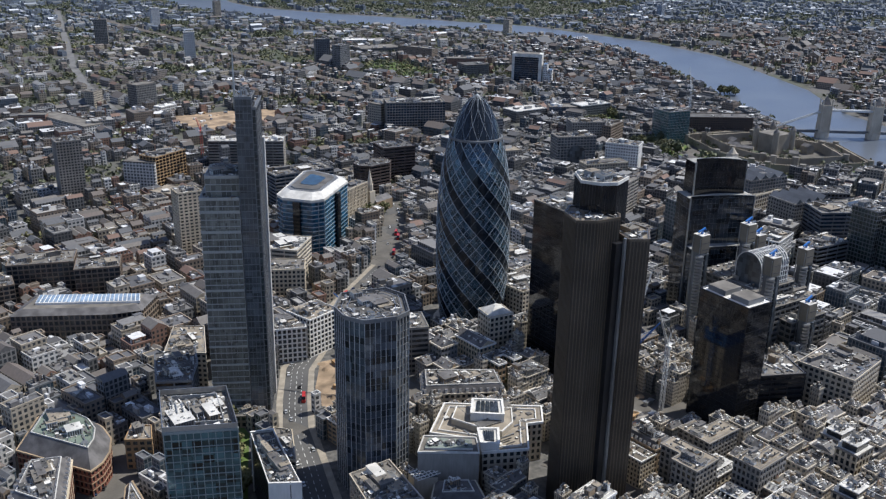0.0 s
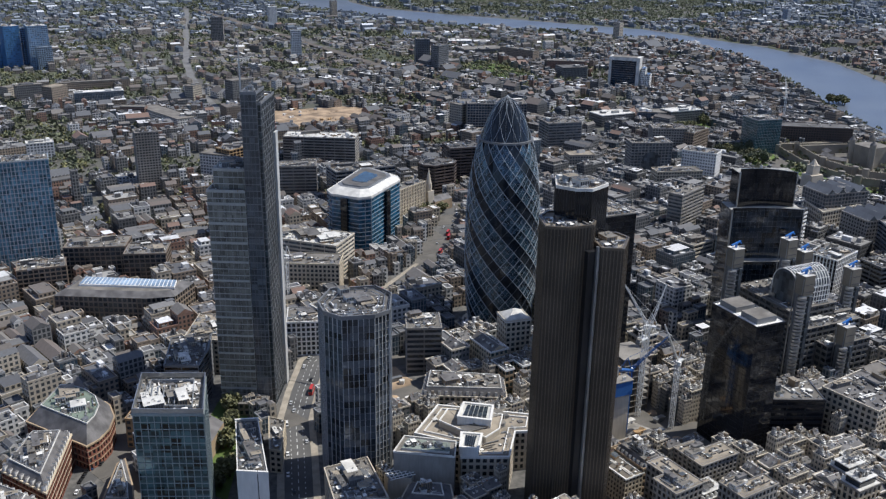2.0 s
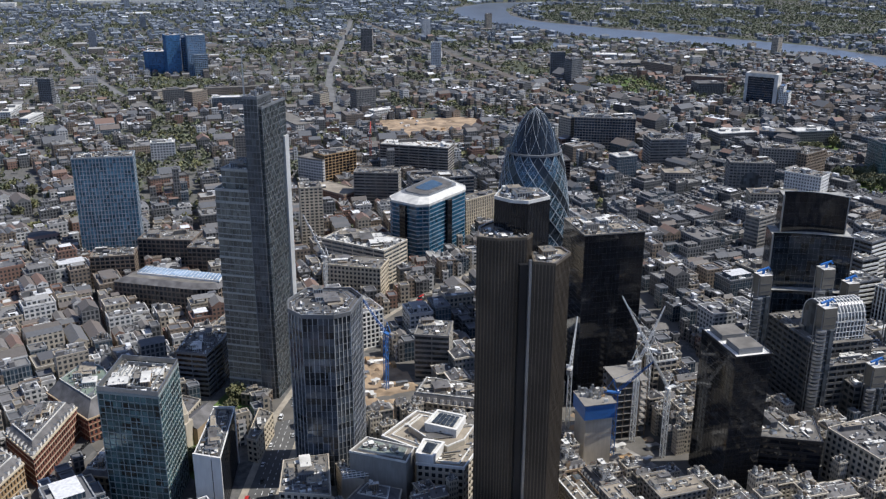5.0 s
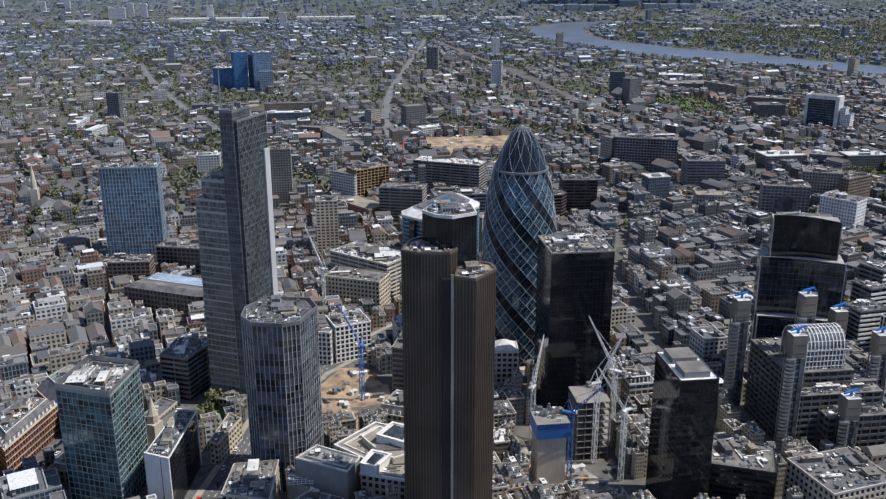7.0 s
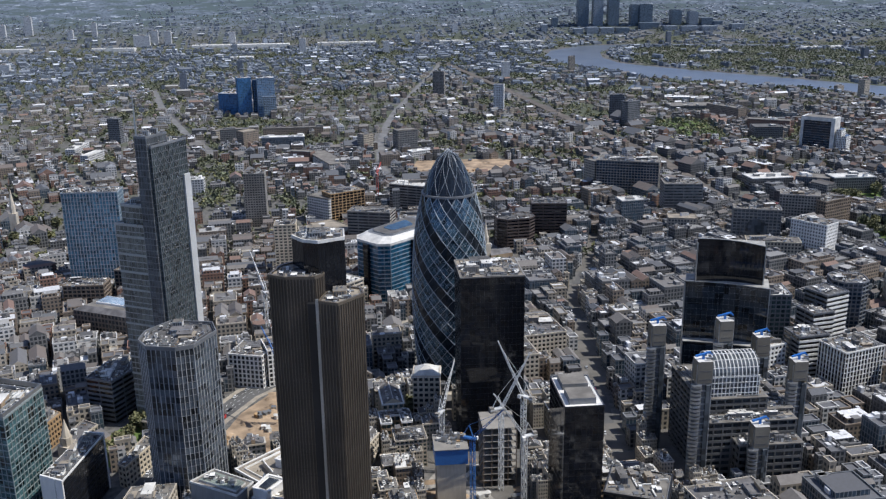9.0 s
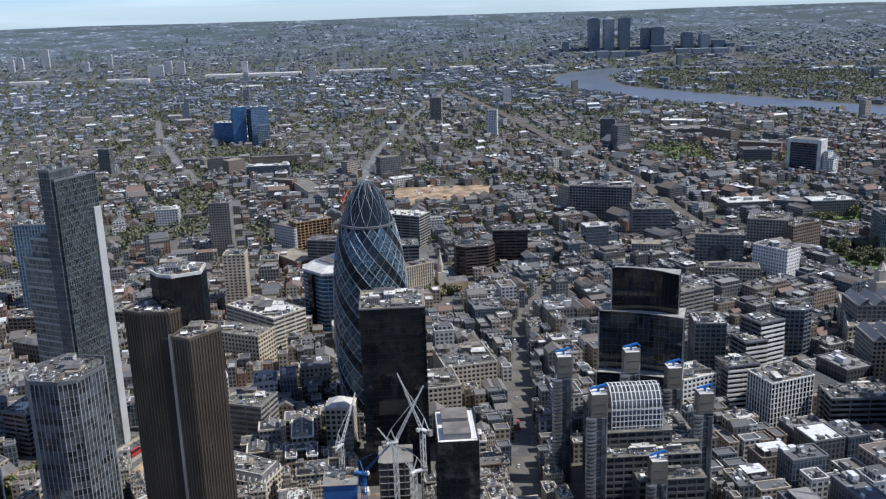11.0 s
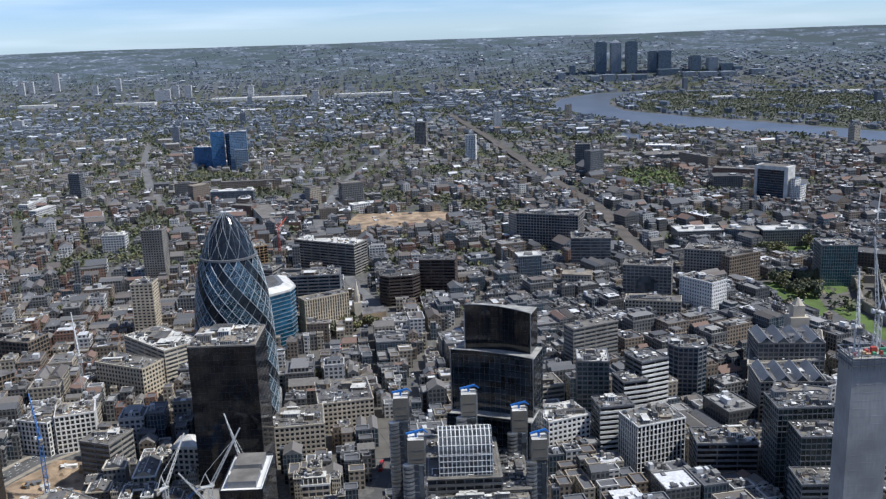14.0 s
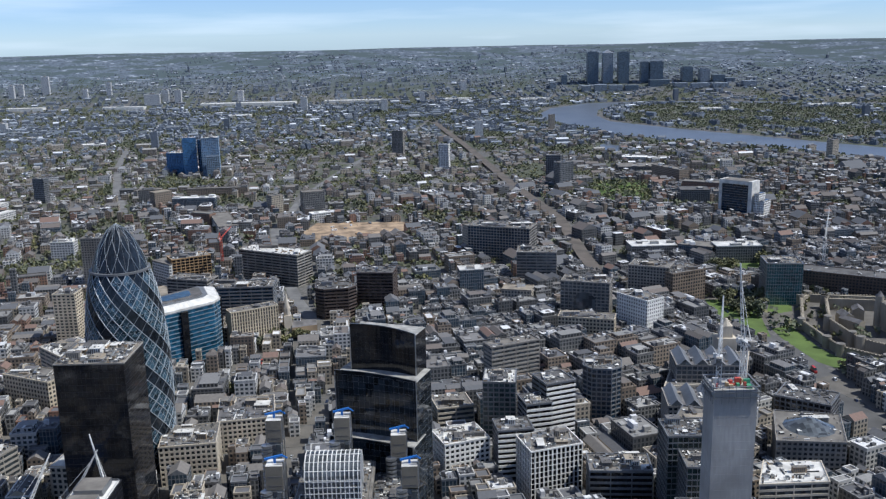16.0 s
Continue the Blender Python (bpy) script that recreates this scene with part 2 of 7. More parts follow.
def parapet(b, poly, z, high=1.0, thick=0.6, mat=0):
    """A low wall round a roof's edge."""
    inner = grown(poly, -thick)
    k, n = len(poly), len(b.v)
    for ring, h in ((poly, z), (poly, z + high), (inner, z + high), (inner, z)):
        b.v.extend((x, y, h) for x, y in ring)
    for r in range(3):
        for i in range(k):
            j = (i + 1) % k
            b.f.append((n + r * k + i, n + r * k + j, n + (r + 1) * k + j, n + (r + 1) * k + i))
            b.m.append(mat)
            b.uv.extend([(0.2, 0.2)] * 4)


def roof_plant(owner, poly, z, rng, many, mats=None):
    """Lift housings, tanks, ducts, rooflights, pipes and rails on a flat roof."""
    xs, ys = [p[0] for p in poly], [p[1] for p in poly]
    core = grown(poly, -1.4)
    mats = mats or (PLANT, PALEROOF, FELT, GREYCLAD, WHITE, BUFF, STONE)
    placed = 0
    for _ in range(many * 8):
        if placed >= many:
            break
        w, d, h = rng.uniform(1.8, 0.3 * (max(xs) - min(xs))), rng.uniform(1.8, 0.3 * (max(ys) - min(ys))), rng.uniform(1.2, 4.4)
        x, y = rng.uniform(min(xs), max(xs)), rng.uniform(min(ys), max(ys))
        if not all(inside(core, x + i * w / 2, y + j * d / 2) for i in (-1, 1) for j in (-1, 1)):
            continue
        placed += 1
        b = Build(rng.choice(mats), rng.choice((FELT, PALEROOF, GRAVEL, DARKFELT, SLATE)), DARKFELT, STEEL)
        b.box(x - w / 2, y - d / 2, z, x + w / 2, y + d / 2, z + h, 0, 1)
        b.box(x - w * 0.54, y - d * 0.54, z + h - 0.2, x + w * 0.54, y + d * 0.54, z + h + 0.06, 0, 1)
        for k in range(int(w / 1.2)):
            b.box(x - w / 2 + 0.3 + k * 1.2, y - d / 2 - 0.06, z + 0.5, x - w / 2 + 1.1 + k * 1.2, y + d / 2 + 0.06, z + h - 0.5, 2, 2)
        for _k in range(rng.randint(1, 4)):
            u, v, e = x + rng.uniform(-0.35, 0.35) * w, y + rng.uniform(-0.35, 0.35) * d, rng.uniform(0.2, 0.6)
            b.box(u - e, v - e, z + h, u + e, v + e, z + h + rng.uniform(0.3, 1.1), 3, 1)
        part("plant_room", b, owner)
    clutter = Build(STEEL, PALEROOF, DARKFELT, GREYCLAD, WHITE, WIN_GREY, BUFF)
    for _ in range(many * 12):
        x, y = rng.uniform(min(xs), max(xs)), rng.uniform(min(ys), max(ys))
        ex, ey = (x + rng.uniform(-9, 9), y) if rng.random() < 0.5 else (x, y + rng.uniform(-9, 9))
        if inside(core, x, y) and inside(core, ex, ey) and math.dist((x, y), (ex, ey)) > 2:
            clutter.bar((x, y, z + 0.5), (ex, ey, z + 0.5), rng.uniform(0.25, 0.9), rng.choice((0, 1, 2, 2, 3, 4)))
    for _ in range(many * 22):
        x, y, e = rng.uniform(min(xs), max(xs)), rng.uniform(min(ys), max(ys)), rng.choice((0.25, 0.4, 0.6, 0.9, 1.4))
        if inside(core, x, y) and inside(core, x + e, y + e):
            clutter.box(x - e, y - e * rng.uniform(0.5, 1.5), z, x + e, y + e, z + rng.uniform(0.3, 2.2), rng.choice((0, 1, 2, 2, 3, 4, 6)), rng.choice((1, 2, 2, 3, 4, 5)))
    for _ in range(many // 2):
        # a row of rooflights or condensers
        x, y, n = rng.uniform(min(xs), max(xs)), rng.uniform(min(ys), max(ys)), rng.randint(3, 7)
        dx, dy = rng.choice(((1.6, 0), (0, 1.6)))
        side, lid = rng.choice(((4, 5), (1, 5), (0, 2), (3, 4), (2, 1)))
        if inside(core, x, y) and inside(core, x + dx * n, y + dy * n):
            for k in range(n):
                clutter.box(x + dx * k - 0.55, y + dy * k - 0.55, z, x + dx * k + 0.55, y + dy * k + 0.55, z + 0.9, side, lid)
    ring = grown(poly, -0.8)
    for p, q in zip(ring, ring[1:] + ring[:1]):
        clutter.bar((*p, z + 1.1), (*q, z + 1.1), 0.14, 0)
    if clutter.f:
        tagged(part("roof_clutter", clutter, owner), kind="stuff")


def storeys(owner, poly, z0, z1, glass, wall, storey=3.6, bay=3.2, pier=0.8, band=1.1, proud=0.35, rib_mat=None, base=None):
    """Glass core with a proud band at every floor and piers between the windows of each side."""
    part("glazing", Build(glass).prism(poly, z0, z1, roof=True), owner)
    n = max(1, round((z1 - z0) / storey))
    step = (z1 - z0) / n
    if band > 0:
        ring = Build(wall).prism(grown(poly, proud * 0.8), -band * 0.5, band * 0.5, bottom=True).mesh("floor_band")
        for i in range(n + 1):
            z = z0 + i * step
            part("floor_band", ring, owner, (0, 0, min(max(z, z0 + band * 0.5), z1 - band * 0.5 + 0.02)))
    if pier > 0:
        bar = Build(rib_mat or wall).box(-pier / 2, -0.1, z0, pier / 2, proud, z1 - 0.01).mesh("mullion")
        for a, b in zip(poly, poly[1:] + poly[:1]):
            a, b = Vector(a), Vector(b)
            bays = max(1, round((b - a).length / bay))
            for i in range(bays):
                c = a + (b - a) * ((i + (0.5 if bays == 1 else 0.0)) / bays)
                ob = part("mullion", bar, owner, (c.x, c.y, 0))
                ob.rotation_euler.z = math.atan2(a.y - b.y, a.x - b.x)


def wall_skin(owner, poly, z0, z1, glass, wall, floors, bay=3.2, pier=1.1, band=1.3, deep=0.45):
    """A masonry skin in one piece with a recess for each window, and the glass behind it."""
    b, index = Build(wall), {}

    def vert(p):
        key = (round(p[0], 2), round(p[1], 2), round(p[2], 2))
        if key not in index:
            index[key] = len(b.v)
            b.v.append(tuple(p))
        return index[key]

    def quad(*pts):
        b.f.append(tuple(vert(p) for p in pts))
        b.m.append(0)
        b.uv.extend([(0, 0)] * 4)

    step = (z1 - z0) / floors
    zs = [z0] + [z for i in range(floors) for z in (z0 + i * step + band * 0.6, z0 + (i + 1) * step - band * 0.4)] + [z1]
    for p, q in zip(poly, poly[1:] + poly[:1]):
        p, q = Vector(p), Vector(q)
        length, d = (q - p).length, (q - p).normalized()
        inn = Vector((-d.y, d.x)) * deep
        n = max(1, round(length / bay))
        w = length / n
        us = [0.0] + [u for i in range(n) for u in (i * w + pier / 2, (i + 1) * w - pier / 2)] + [length]
        for i in range(len(us) - 1):
            for j in range(len(zs) - 1):
                c = [(p + d * us[i + e], zs[j + f]) for e, f in ((0, 0), (1, 0), (1, 1), (0, 1))]
                o = [(v.x, v.y, z) for v, z in c]
                if i % 2 == 1 and j % 2 == 1:
                    k = [(v.x + inn.x, v.y + inn.y, z) for v, z in c]
                    for e in range(4):
                        quad(o[e], o[(e + 1) % 4], k[(e + 1) % 4], k[e])
                else:
                    quad(*o)
    part("wall", b, owner)
    part("glazing", Build(glass).prism(grown(poly, -deep + 0.03), z0, z1 - 0.05), owner)


def block(name, label, category, poly, h, glass, wall, roof=FELT, z0=0.0, storey=3.6, bay=3.2, pier=0.8, band=1.1, proud=0.35,
          rib_mat=None, plant=4, seed=1, group="", high=1.0, cap=None, skin=False):
    """A flat-roofed building on a polygon."""
    poly = ccw(poly)
    owner = thing(name, label, category, group)
    if skin:
        wall_skin(owner, poly, z0, h, glass, wall, max(1, round((h - z0) / storey)), bay, pier, band)
        proud = 0.1
    else:
        storeys(owner, poly, z0, h, glass, wall, storey, bay, pier, band, proud, rib_mat)
    top = Build(roof, cap or wall)
    top.prism(grown(poly, proud), h, h + 0.3, 0, 0, bottom=True)
    part("roof_deck", top, owner)
    edge = Build(cap or wall)
    parapet(edge, grown(poly, proud + 0.1), h + 0.05, high)
    part("parapet", edge, owner)
    roof_plant(owner, poly, h + 0.3, random.Random(seed), plant)
    return owner


# ---- plan ----
CENTRE, EYE_Z, FLAT, RIM = (450.0, -50.0), 290.0, 3950.0, 4760.0


def rise(x, y):
    """Height of the land: flat to the outskirts, then far hills. Also the scale of things there."""
    r = math.dist((x, y), CENTRE)
    if r <= FLAT:
        return 0.0, 1.0
    s = min(1.0, (r - FLAT) / (RIM - FLAT))
    dip = radians(4.199 - 3.40 * s ** 1.15)
    return EYE_Z - r * math.tan(dip), r * math.tan(dip) / EYE_Z


def outlying(x, y):
    """Draws the outskirts in along the line from the centre on to the far slopes: place, height and scale."""
    d = math.dist((x, y), CENTRE)
    if d <= FLAT:
        return x, y, 0.0, 1.0
    s = max(0.0, (4.199 - math.degrees(math.atan(EYE_Z / d))) / 3.40) ** (1 / 1.15)
    f = (FLAT + (RIM - FLAT) * s) / d
    px, py = CENTRE[0] + (x - CENTRE[0]) * f, CENTRE[1] + (y - CENTRE[1]) * f
    return px, py, rise(px, py)[0], f


def warp(u, v):
    """Turns and bends the street grid."""
    a, b = u + 34 * math.sin(v / 170 + 1.0) + 12 * math.sin(u / 105 + v / 300), v + 30 * math.sin(u / 160 + 0.4) + 10 * math.sin(v / 95 + 2.0)
    return 450 + (a - 450) * 0.970 - (b - 500) * 0.242, 500 + (a - 450) * 0.242 + (b - 500) * 0.970


def warp_turn(u, v):
    a, b = warp(u - 3, v), warp(u + 3, v)
    return math.atan2(b[1] - a[1], b[0] - a[0])


def seen_ground(x, y, spare=35.0):
    left = min(0.135 * y, 316 - 0.385 * (y + 100), 582 - 0.467 * (y + 67))
    right = max(1.63 * y, 615 + 0.49 * y)
    return left - spare < x < right + spare and math.dist((x, y), (0, 0)) > 340 and y > 150


def near_line(x, y, line, gap):
    for (x0, y0), (x1, y1) in zip(line, line[1:]):
        dx, dy = x1 - x0, y1 - y0
        t = max(0.0, min(1.0, ((x - x0) * dx + (y - y0) * dy) / (dx * dx + dy * dy)))
        if math.dist((x, y), (x0 + t * dx, y0 + t * dy)) < gap:
            return True
    return False


NORTH_BANK = [(1060, 560), (1088, 642), (1112, 730), (1195, 867), (1248, 986), (1334, 1148), (1442, 1350), (1518, 1491), (1580, 1668), (1588, 1868),
              (1515, 2090), (1372, 2240), (1239, 2370), (1113, 2555), (1010, 2844), (963, 3206), (1052, 3509), (1231, 3722), (1504, 3830), (1826, 3760), (2101, 3800), (2446, 3750)]
SOUTH_BANK = [(2440, 3600), (2156, 3640), (1826, 3680), (1520, 3720), (1330, 3600), (1215, 3384), (1166, 3154), (1171, 2940), (1321, 2669), (1485, 2419), (1680, 2129),
              (1737, 1712), (1696, 1454), (1587, 1238), (1499, 1064), (1365, 899), (1328, 796), (1300, 700), (1290, 560)]


def drawn_in(p, far):
    """Keeps the river's far reach on the flat land."""
    d = math.dist(p, CENTRE)
    f = min(1.0, far / d)
    return CENTRE[0] + (p[0] - CENTRE[0]) * f, CENTRE[1] + (p[1] - CENTRE[1]) * f


NORTH_BANK, SOUTH_BANK = [drawn_in(p, 3935) for p in NORTH_BANK], [drawn_in(p, 3845) for p in SOUTH_BANK]
RIVER = ccw(NORTH_BANK + SOUTH_BANK)
RAIL = [(782, 1020), (780, 1100), (783, 1353), (735, 1726), (682, 2280), (600, 3000)]
BISHOPSGATE = [(160, 330), (182, 411), (192, 450), (206, 482), (225, 520), (262, 560), (300, 600), (372, 662), (437, 753), (470, 820)]
LEADENHALL = [(462, 380), (474, 462), (488, 583), (503, 700), (540, 790), (575, 900)]
HIGHROAD = [(470, 820), (430, 930), (375, 1130), (340, 1330), (345, 1560), (360, 1737), (386, 1947), (418, 2120), (476, 2460), (580, 3050)]
BOULEVARD = [(60, 1480), (-32, 1724), (-80, 1872), (-158, 2127), (-240, 2450)]
TOWERHILL = [(905, 560), (912, 690), (900, 760), (880, 860), (850, 960), (820, 1040)]
DIG = ccw([(212, 446), (226, 425), (262, 421), (276, 470), (274, 500), (262, 520), (243, 522), (224, 490)])
DIRT = ccw([(385, 1300), (400, 1240), (490, 1225), (575, 1330), (540, 1370), (400, 1375)])
MOAT = ccw([(921, 700), (930, 684), (970, 664), (1060, 632), (1066, 650), (972, 678), (943, 711), (938, 735), (936, 790), (972, 893), (951, 897), (915, 816), (914, 762)])
CASTLE = ccw([(942, 735), (945, 712), (973, 680), (1070, 650), (1125, 740), (1090, 860), (985, 885), (971, 872), (940, 790)])
PINNACLE = ccw([(345, 330), (402, 318), (402, 400), (362, 415), (345, 385)])
PARKS = [ccw([(870, 1480), (960, 1460), (1000, 1700), (880, 1720)]), ccw([(868, 790), (905, 770), (930, 890), (880, 900)])]
SIDE_STREET = [(52, 388), (60, 408), (68, 426), (75, 441), (83, 456), (100, 480)]
STREETS = [(SIDE_STREET, 5), (BISHOPSGATE, 9.5), (LEADENHALL, 4.8), (HIGHROAD, 11), (BOULEVARD, 11), (TOWERHILL, 16), (RAIL, 15)]
GARDEN = ccw([(124, 402), (136, 384), (150, 420), (166, 458), (166, 470), (158, 494), (153, 490), (139, 462)])
BASIN = ccw([(980, 2212), (1042, 2169), (1077, 2277), (1038, 2340)])
TRIANGLE = ccw([(940, 1037), (997, 1096), (1020, 1081), (974, 993), (922, 982)])
KEEP = [GARDEN, BASIN, TRIANGLE, DIG, DIRT, MOAT, CASTLE, PINNACLE, grown(RIVER, 24.0), *PARKS]


def reserve(poly, gap=5.0):
    KEEP.append(grown(ccw(list(poly)), gap))


def free(x, y):
    return not any(inside(k, x, y) for k in KEEP) and not any(near_line(x, y, l, g) for l, g in STREETS)


# ---- ground ----
def ground_material():
    m, nt, b = nodes_of("city_ground")
    geo = nt.nodes.new("ShaderNodeNewGeometry")
    off = nt.nodes.new("ShaderNodeVectorMath")
    off.operation, off.inputs[1].default_value = "DISTANCE", (*CENTRE, 0)
    nt.links.new(geo.outputs["Position"], off.inputs[0])
    dist = off.outputs["Value"]
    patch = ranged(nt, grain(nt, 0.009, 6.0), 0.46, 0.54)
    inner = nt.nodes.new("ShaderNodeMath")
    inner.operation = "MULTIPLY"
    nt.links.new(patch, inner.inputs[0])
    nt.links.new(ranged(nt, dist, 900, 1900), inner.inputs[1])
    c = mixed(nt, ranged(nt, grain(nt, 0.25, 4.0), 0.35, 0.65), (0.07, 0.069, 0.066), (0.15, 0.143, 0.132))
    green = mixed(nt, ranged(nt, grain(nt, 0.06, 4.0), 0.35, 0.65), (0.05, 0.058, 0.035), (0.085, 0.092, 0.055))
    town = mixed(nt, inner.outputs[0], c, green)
    def cells(scale, stretch):
        mp = nt.nodes.new("ShaderNodeMapping")
        mp.inputs["Scale"].default_value = stretch
        nt.links.new(geo.outputs["Position"], mp.inputs[0])
        vor = add(nt, "ShaderNodeTexVoronoi", Scale=scale)
        nt.links.new(mp.outputs[0], vor.inputs["Vector"])
        sep = nt.nodes.new("ShaderNodeSeparateColor")
        nt.links.new(vor.outputs["Color"], sep.inputs[0])
        return sep.outputs[0]

    # distance haze painted into the colour: blue-grey roofs and trees of the far land
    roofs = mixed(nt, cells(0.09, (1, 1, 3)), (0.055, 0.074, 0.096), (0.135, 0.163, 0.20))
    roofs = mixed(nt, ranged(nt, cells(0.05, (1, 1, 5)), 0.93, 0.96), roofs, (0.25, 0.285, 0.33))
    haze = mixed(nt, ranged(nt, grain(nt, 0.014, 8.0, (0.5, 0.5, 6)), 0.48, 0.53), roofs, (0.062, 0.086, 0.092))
    # past FLAT the town colours blend over to the haze-tinted ones
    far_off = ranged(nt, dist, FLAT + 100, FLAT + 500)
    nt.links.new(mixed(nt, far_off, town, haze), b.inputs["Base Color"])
    b.inputs["Roughness"].default_value = 0.95
    return m


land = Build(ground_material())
rings = [0, 300, 600, 1000, 1500, 2000, 2500, 3000, 3400, 3700, FLAT] + [FLAT + (RIM - FLAT) * i / 24 for i in range(1, 25)]
SPOKES = 180
for r in rings:
    for i in range(SPOKES):
        a = 2 * math.pi * i / SPOKES
        x, y = CENTRE[0] + r * math.cos(a), CENTRE[1] + r * math.sin(a)
        z = rise(x, y)[0]
        if r > FLAT + 400:
            z += (5 * math.sin(a * 7) + 4 * math.sin(a * 17 + 1) + 2 * math.sin(a * 41)) * (r - FLAT - 400) / (RIM - FLAT)
        land.v.append((x, y, z))
for k in range(len(rings) - 1):
    for i in range(SPOKES):
        j = (i + 1) % SPOKES
        land.f.append((k * SPOKES + i, (k + 1) * SPOKES + i, (k + 1) * SPOKES + j, k * SPOKES + j))
        land.m.append(0)
        land.uv.extend([(0, 0)] * 4)
solid("ground", land, "grey and green city ground reaching hills tinted with haze", "ground", "structure")

m, nt, b = nodes_of("river_water")
nt.links.new(mixed(nt, ranged(nt, grain(nt, 0.01, 3.0), 0.3, 0.7), (0.085, 0.10, 0.125), (0.12, 0.135, 0.155)), b.inputs["Base Color"])
b.inputs["Roughness"].default_value = 0.32
bp = add(nt, "ShaderNodeBump", Strength=0.4, Distance=0.6)
nt.links.new(grain(nt, 0.25, 4.0), bp.inputs["Height"])
nt.links.new(bp.outputs[0], b.inputs["Normal"])
WATER = m
water = Build(WATER)
water.face([(x, y, 0.5) for x, y in RIVER])
solid("water", water, "blue-grey river bending through the city", "river", "structure")


def strip(name, line, width, z, mat, label, category):
    b = Build(mat)
    left, right = [], []
    for i, p in enumerate(line):
        a, c = Vector(line[max(0, i - 1)]), Vector(line[min(len(line) - 1, i + 1)])
        d = (c - a).normalized()
        left.append((p[0] - d.y * width / 2, p[1] + d.x * width / 2))
        right.append((p[0] + d.y * width / 2, p[1] - d.x * width / 2))
    for i in range(len(line) - 1):
        b.face([(*right[i], z), (*right[i + 1], z), (*left[i + 1], z), (*left[i], z)])
    return solid(name, b, label, category, "structure")


strip("road_high_street", BISHOPSGATE, 15, 0.06, ASPHALT, "grey asphalt high street between the towers", "road")
def beside(line, off):
    """The line moved sideways."""
    out = []
    for i, p in enumerate(line):
        a, c = Vector(line[max(0, i - 1)]), Vector(line[min(len(line) - 1, i + 1)])
        d = (c - a).normalized()
        out.append((p[0] - d.y * off, p[1] + d.x * off))
    return out


KERB = surface("pale_kerb_paving", (0.34, 0.30, 0.24), 0.9, wear=0.25, coarse=0.15)
for off in (-9.6, 9.6):
    strip("pavement_high_street", beside(BISHOPSGATE[:8], off), 4.0, 0.18, KERB, "pale stone pavement along the high street", "pavement")
PAINT = surface("white_road_paint", (0.62, 0.62, 0.60), 0.8, wear=0.3)
for off, dash, every in ((0.0, 3.5, 7.0), (-3.6, 1.6, 5.0), (3.6, 1.6, 5.0)):
    marks = Build(PAINT)
    line = beside(BISHOPSGATE[:8], off)
    for a, c in zip(line, line[1:]):
        a, c = Vector(a), Vector(c)
        d = (c - a).normalized()
        for t in np.arange(1.0, (c - a).length - dash, every):
            p, q, n = a + d * t, a + d * (t + dash), Vector((-d.y, d.x)) * 0.18
            marks.face([(*(p - n), 0.068), (*(q - n), 0.068), (*(q + n), 0.068), (*(p + n), 0.068)])
    solid("lane_markings", marks, "dashed white lane lines on the asphalt", "road marking", "stuff")
strip("road_side", SIDE_STREET, 9, 0.06, ASPHALT, "narrow asphalt side street lined with cars", "road")
strip("road_canyon", LEADENHALL, 8, 0.06, ASPHALT, "narrow asphalt street in a stone canyon", "road")
HIGHWAY = surface("worn_pale_asphalt", (0.17, 0.168, 0.165), 0.9, wear=0.3, coarse=0.06)
strip("road_boulevard", BOULEVARD, 16, 0.06, HIGHWAY, "pale tree-lined avenue running north-east", "road")
strip("road_east", HIGHROAD, 14, 0.06, HIGHWAY, "long straight pale high road running east", "road")
strip("road_castle", TOWERHILL, 24, 0.06, ASPHALT, "wide asphalt road beside the castle moat", "road")
strip("railway", RAIL, 18, 4.5, surface("ballast", (0.115, 0.098, 0.082), 0.95, wear=0.3), "brown ballast railway line with several tracks", "railway")


def sheet(name, poly, z, mat, label, category):
    b = Build(mat)
    b.face([(x, y, z) for x, y in poly])
    return solid(name, b, label, category, "structure")


sheet("ground_dig", DIG, 0.1, EARTH, "bare tan earth of an open demolition site", "building site")
sheet("ground_dirt", DIRT, 0.4, EARTH, "wide cleared site of pale sandy earth", "building site")
sheet("lawn_moat", MOAT, 0.1, GRASS, "bright green lawn of the dry castle moat", "lawn")
sheet("ground_castle", CASTLE, 0.12, PAVING, "stone-paved ground inside the castle walls", "ground")
sheet("ground_site", PINNACLE, 0.1, surface("site_concrete", (0.30, 0.28, 0.25), 0.95, wear=0.5, coarse=0.15), "dusty concrete slab of a tower building site", "building site")
sheet("lawn_garden", GARDEN, 0.16, GRASS, "churchyard lawn between the offices", "lawn")
sheet("lawn_triangle", TRIANGLE, 0.16, GRASS, "triangular green between busy roads", "lawn")
sheet("water_basin", BASIN, 0.5, WATER, "small dock basin off the river", "water")
for p in PARKS:
    sheet("lawn_park", p, 0.15, GRASS, "green park lawn among the streets", "lawn")


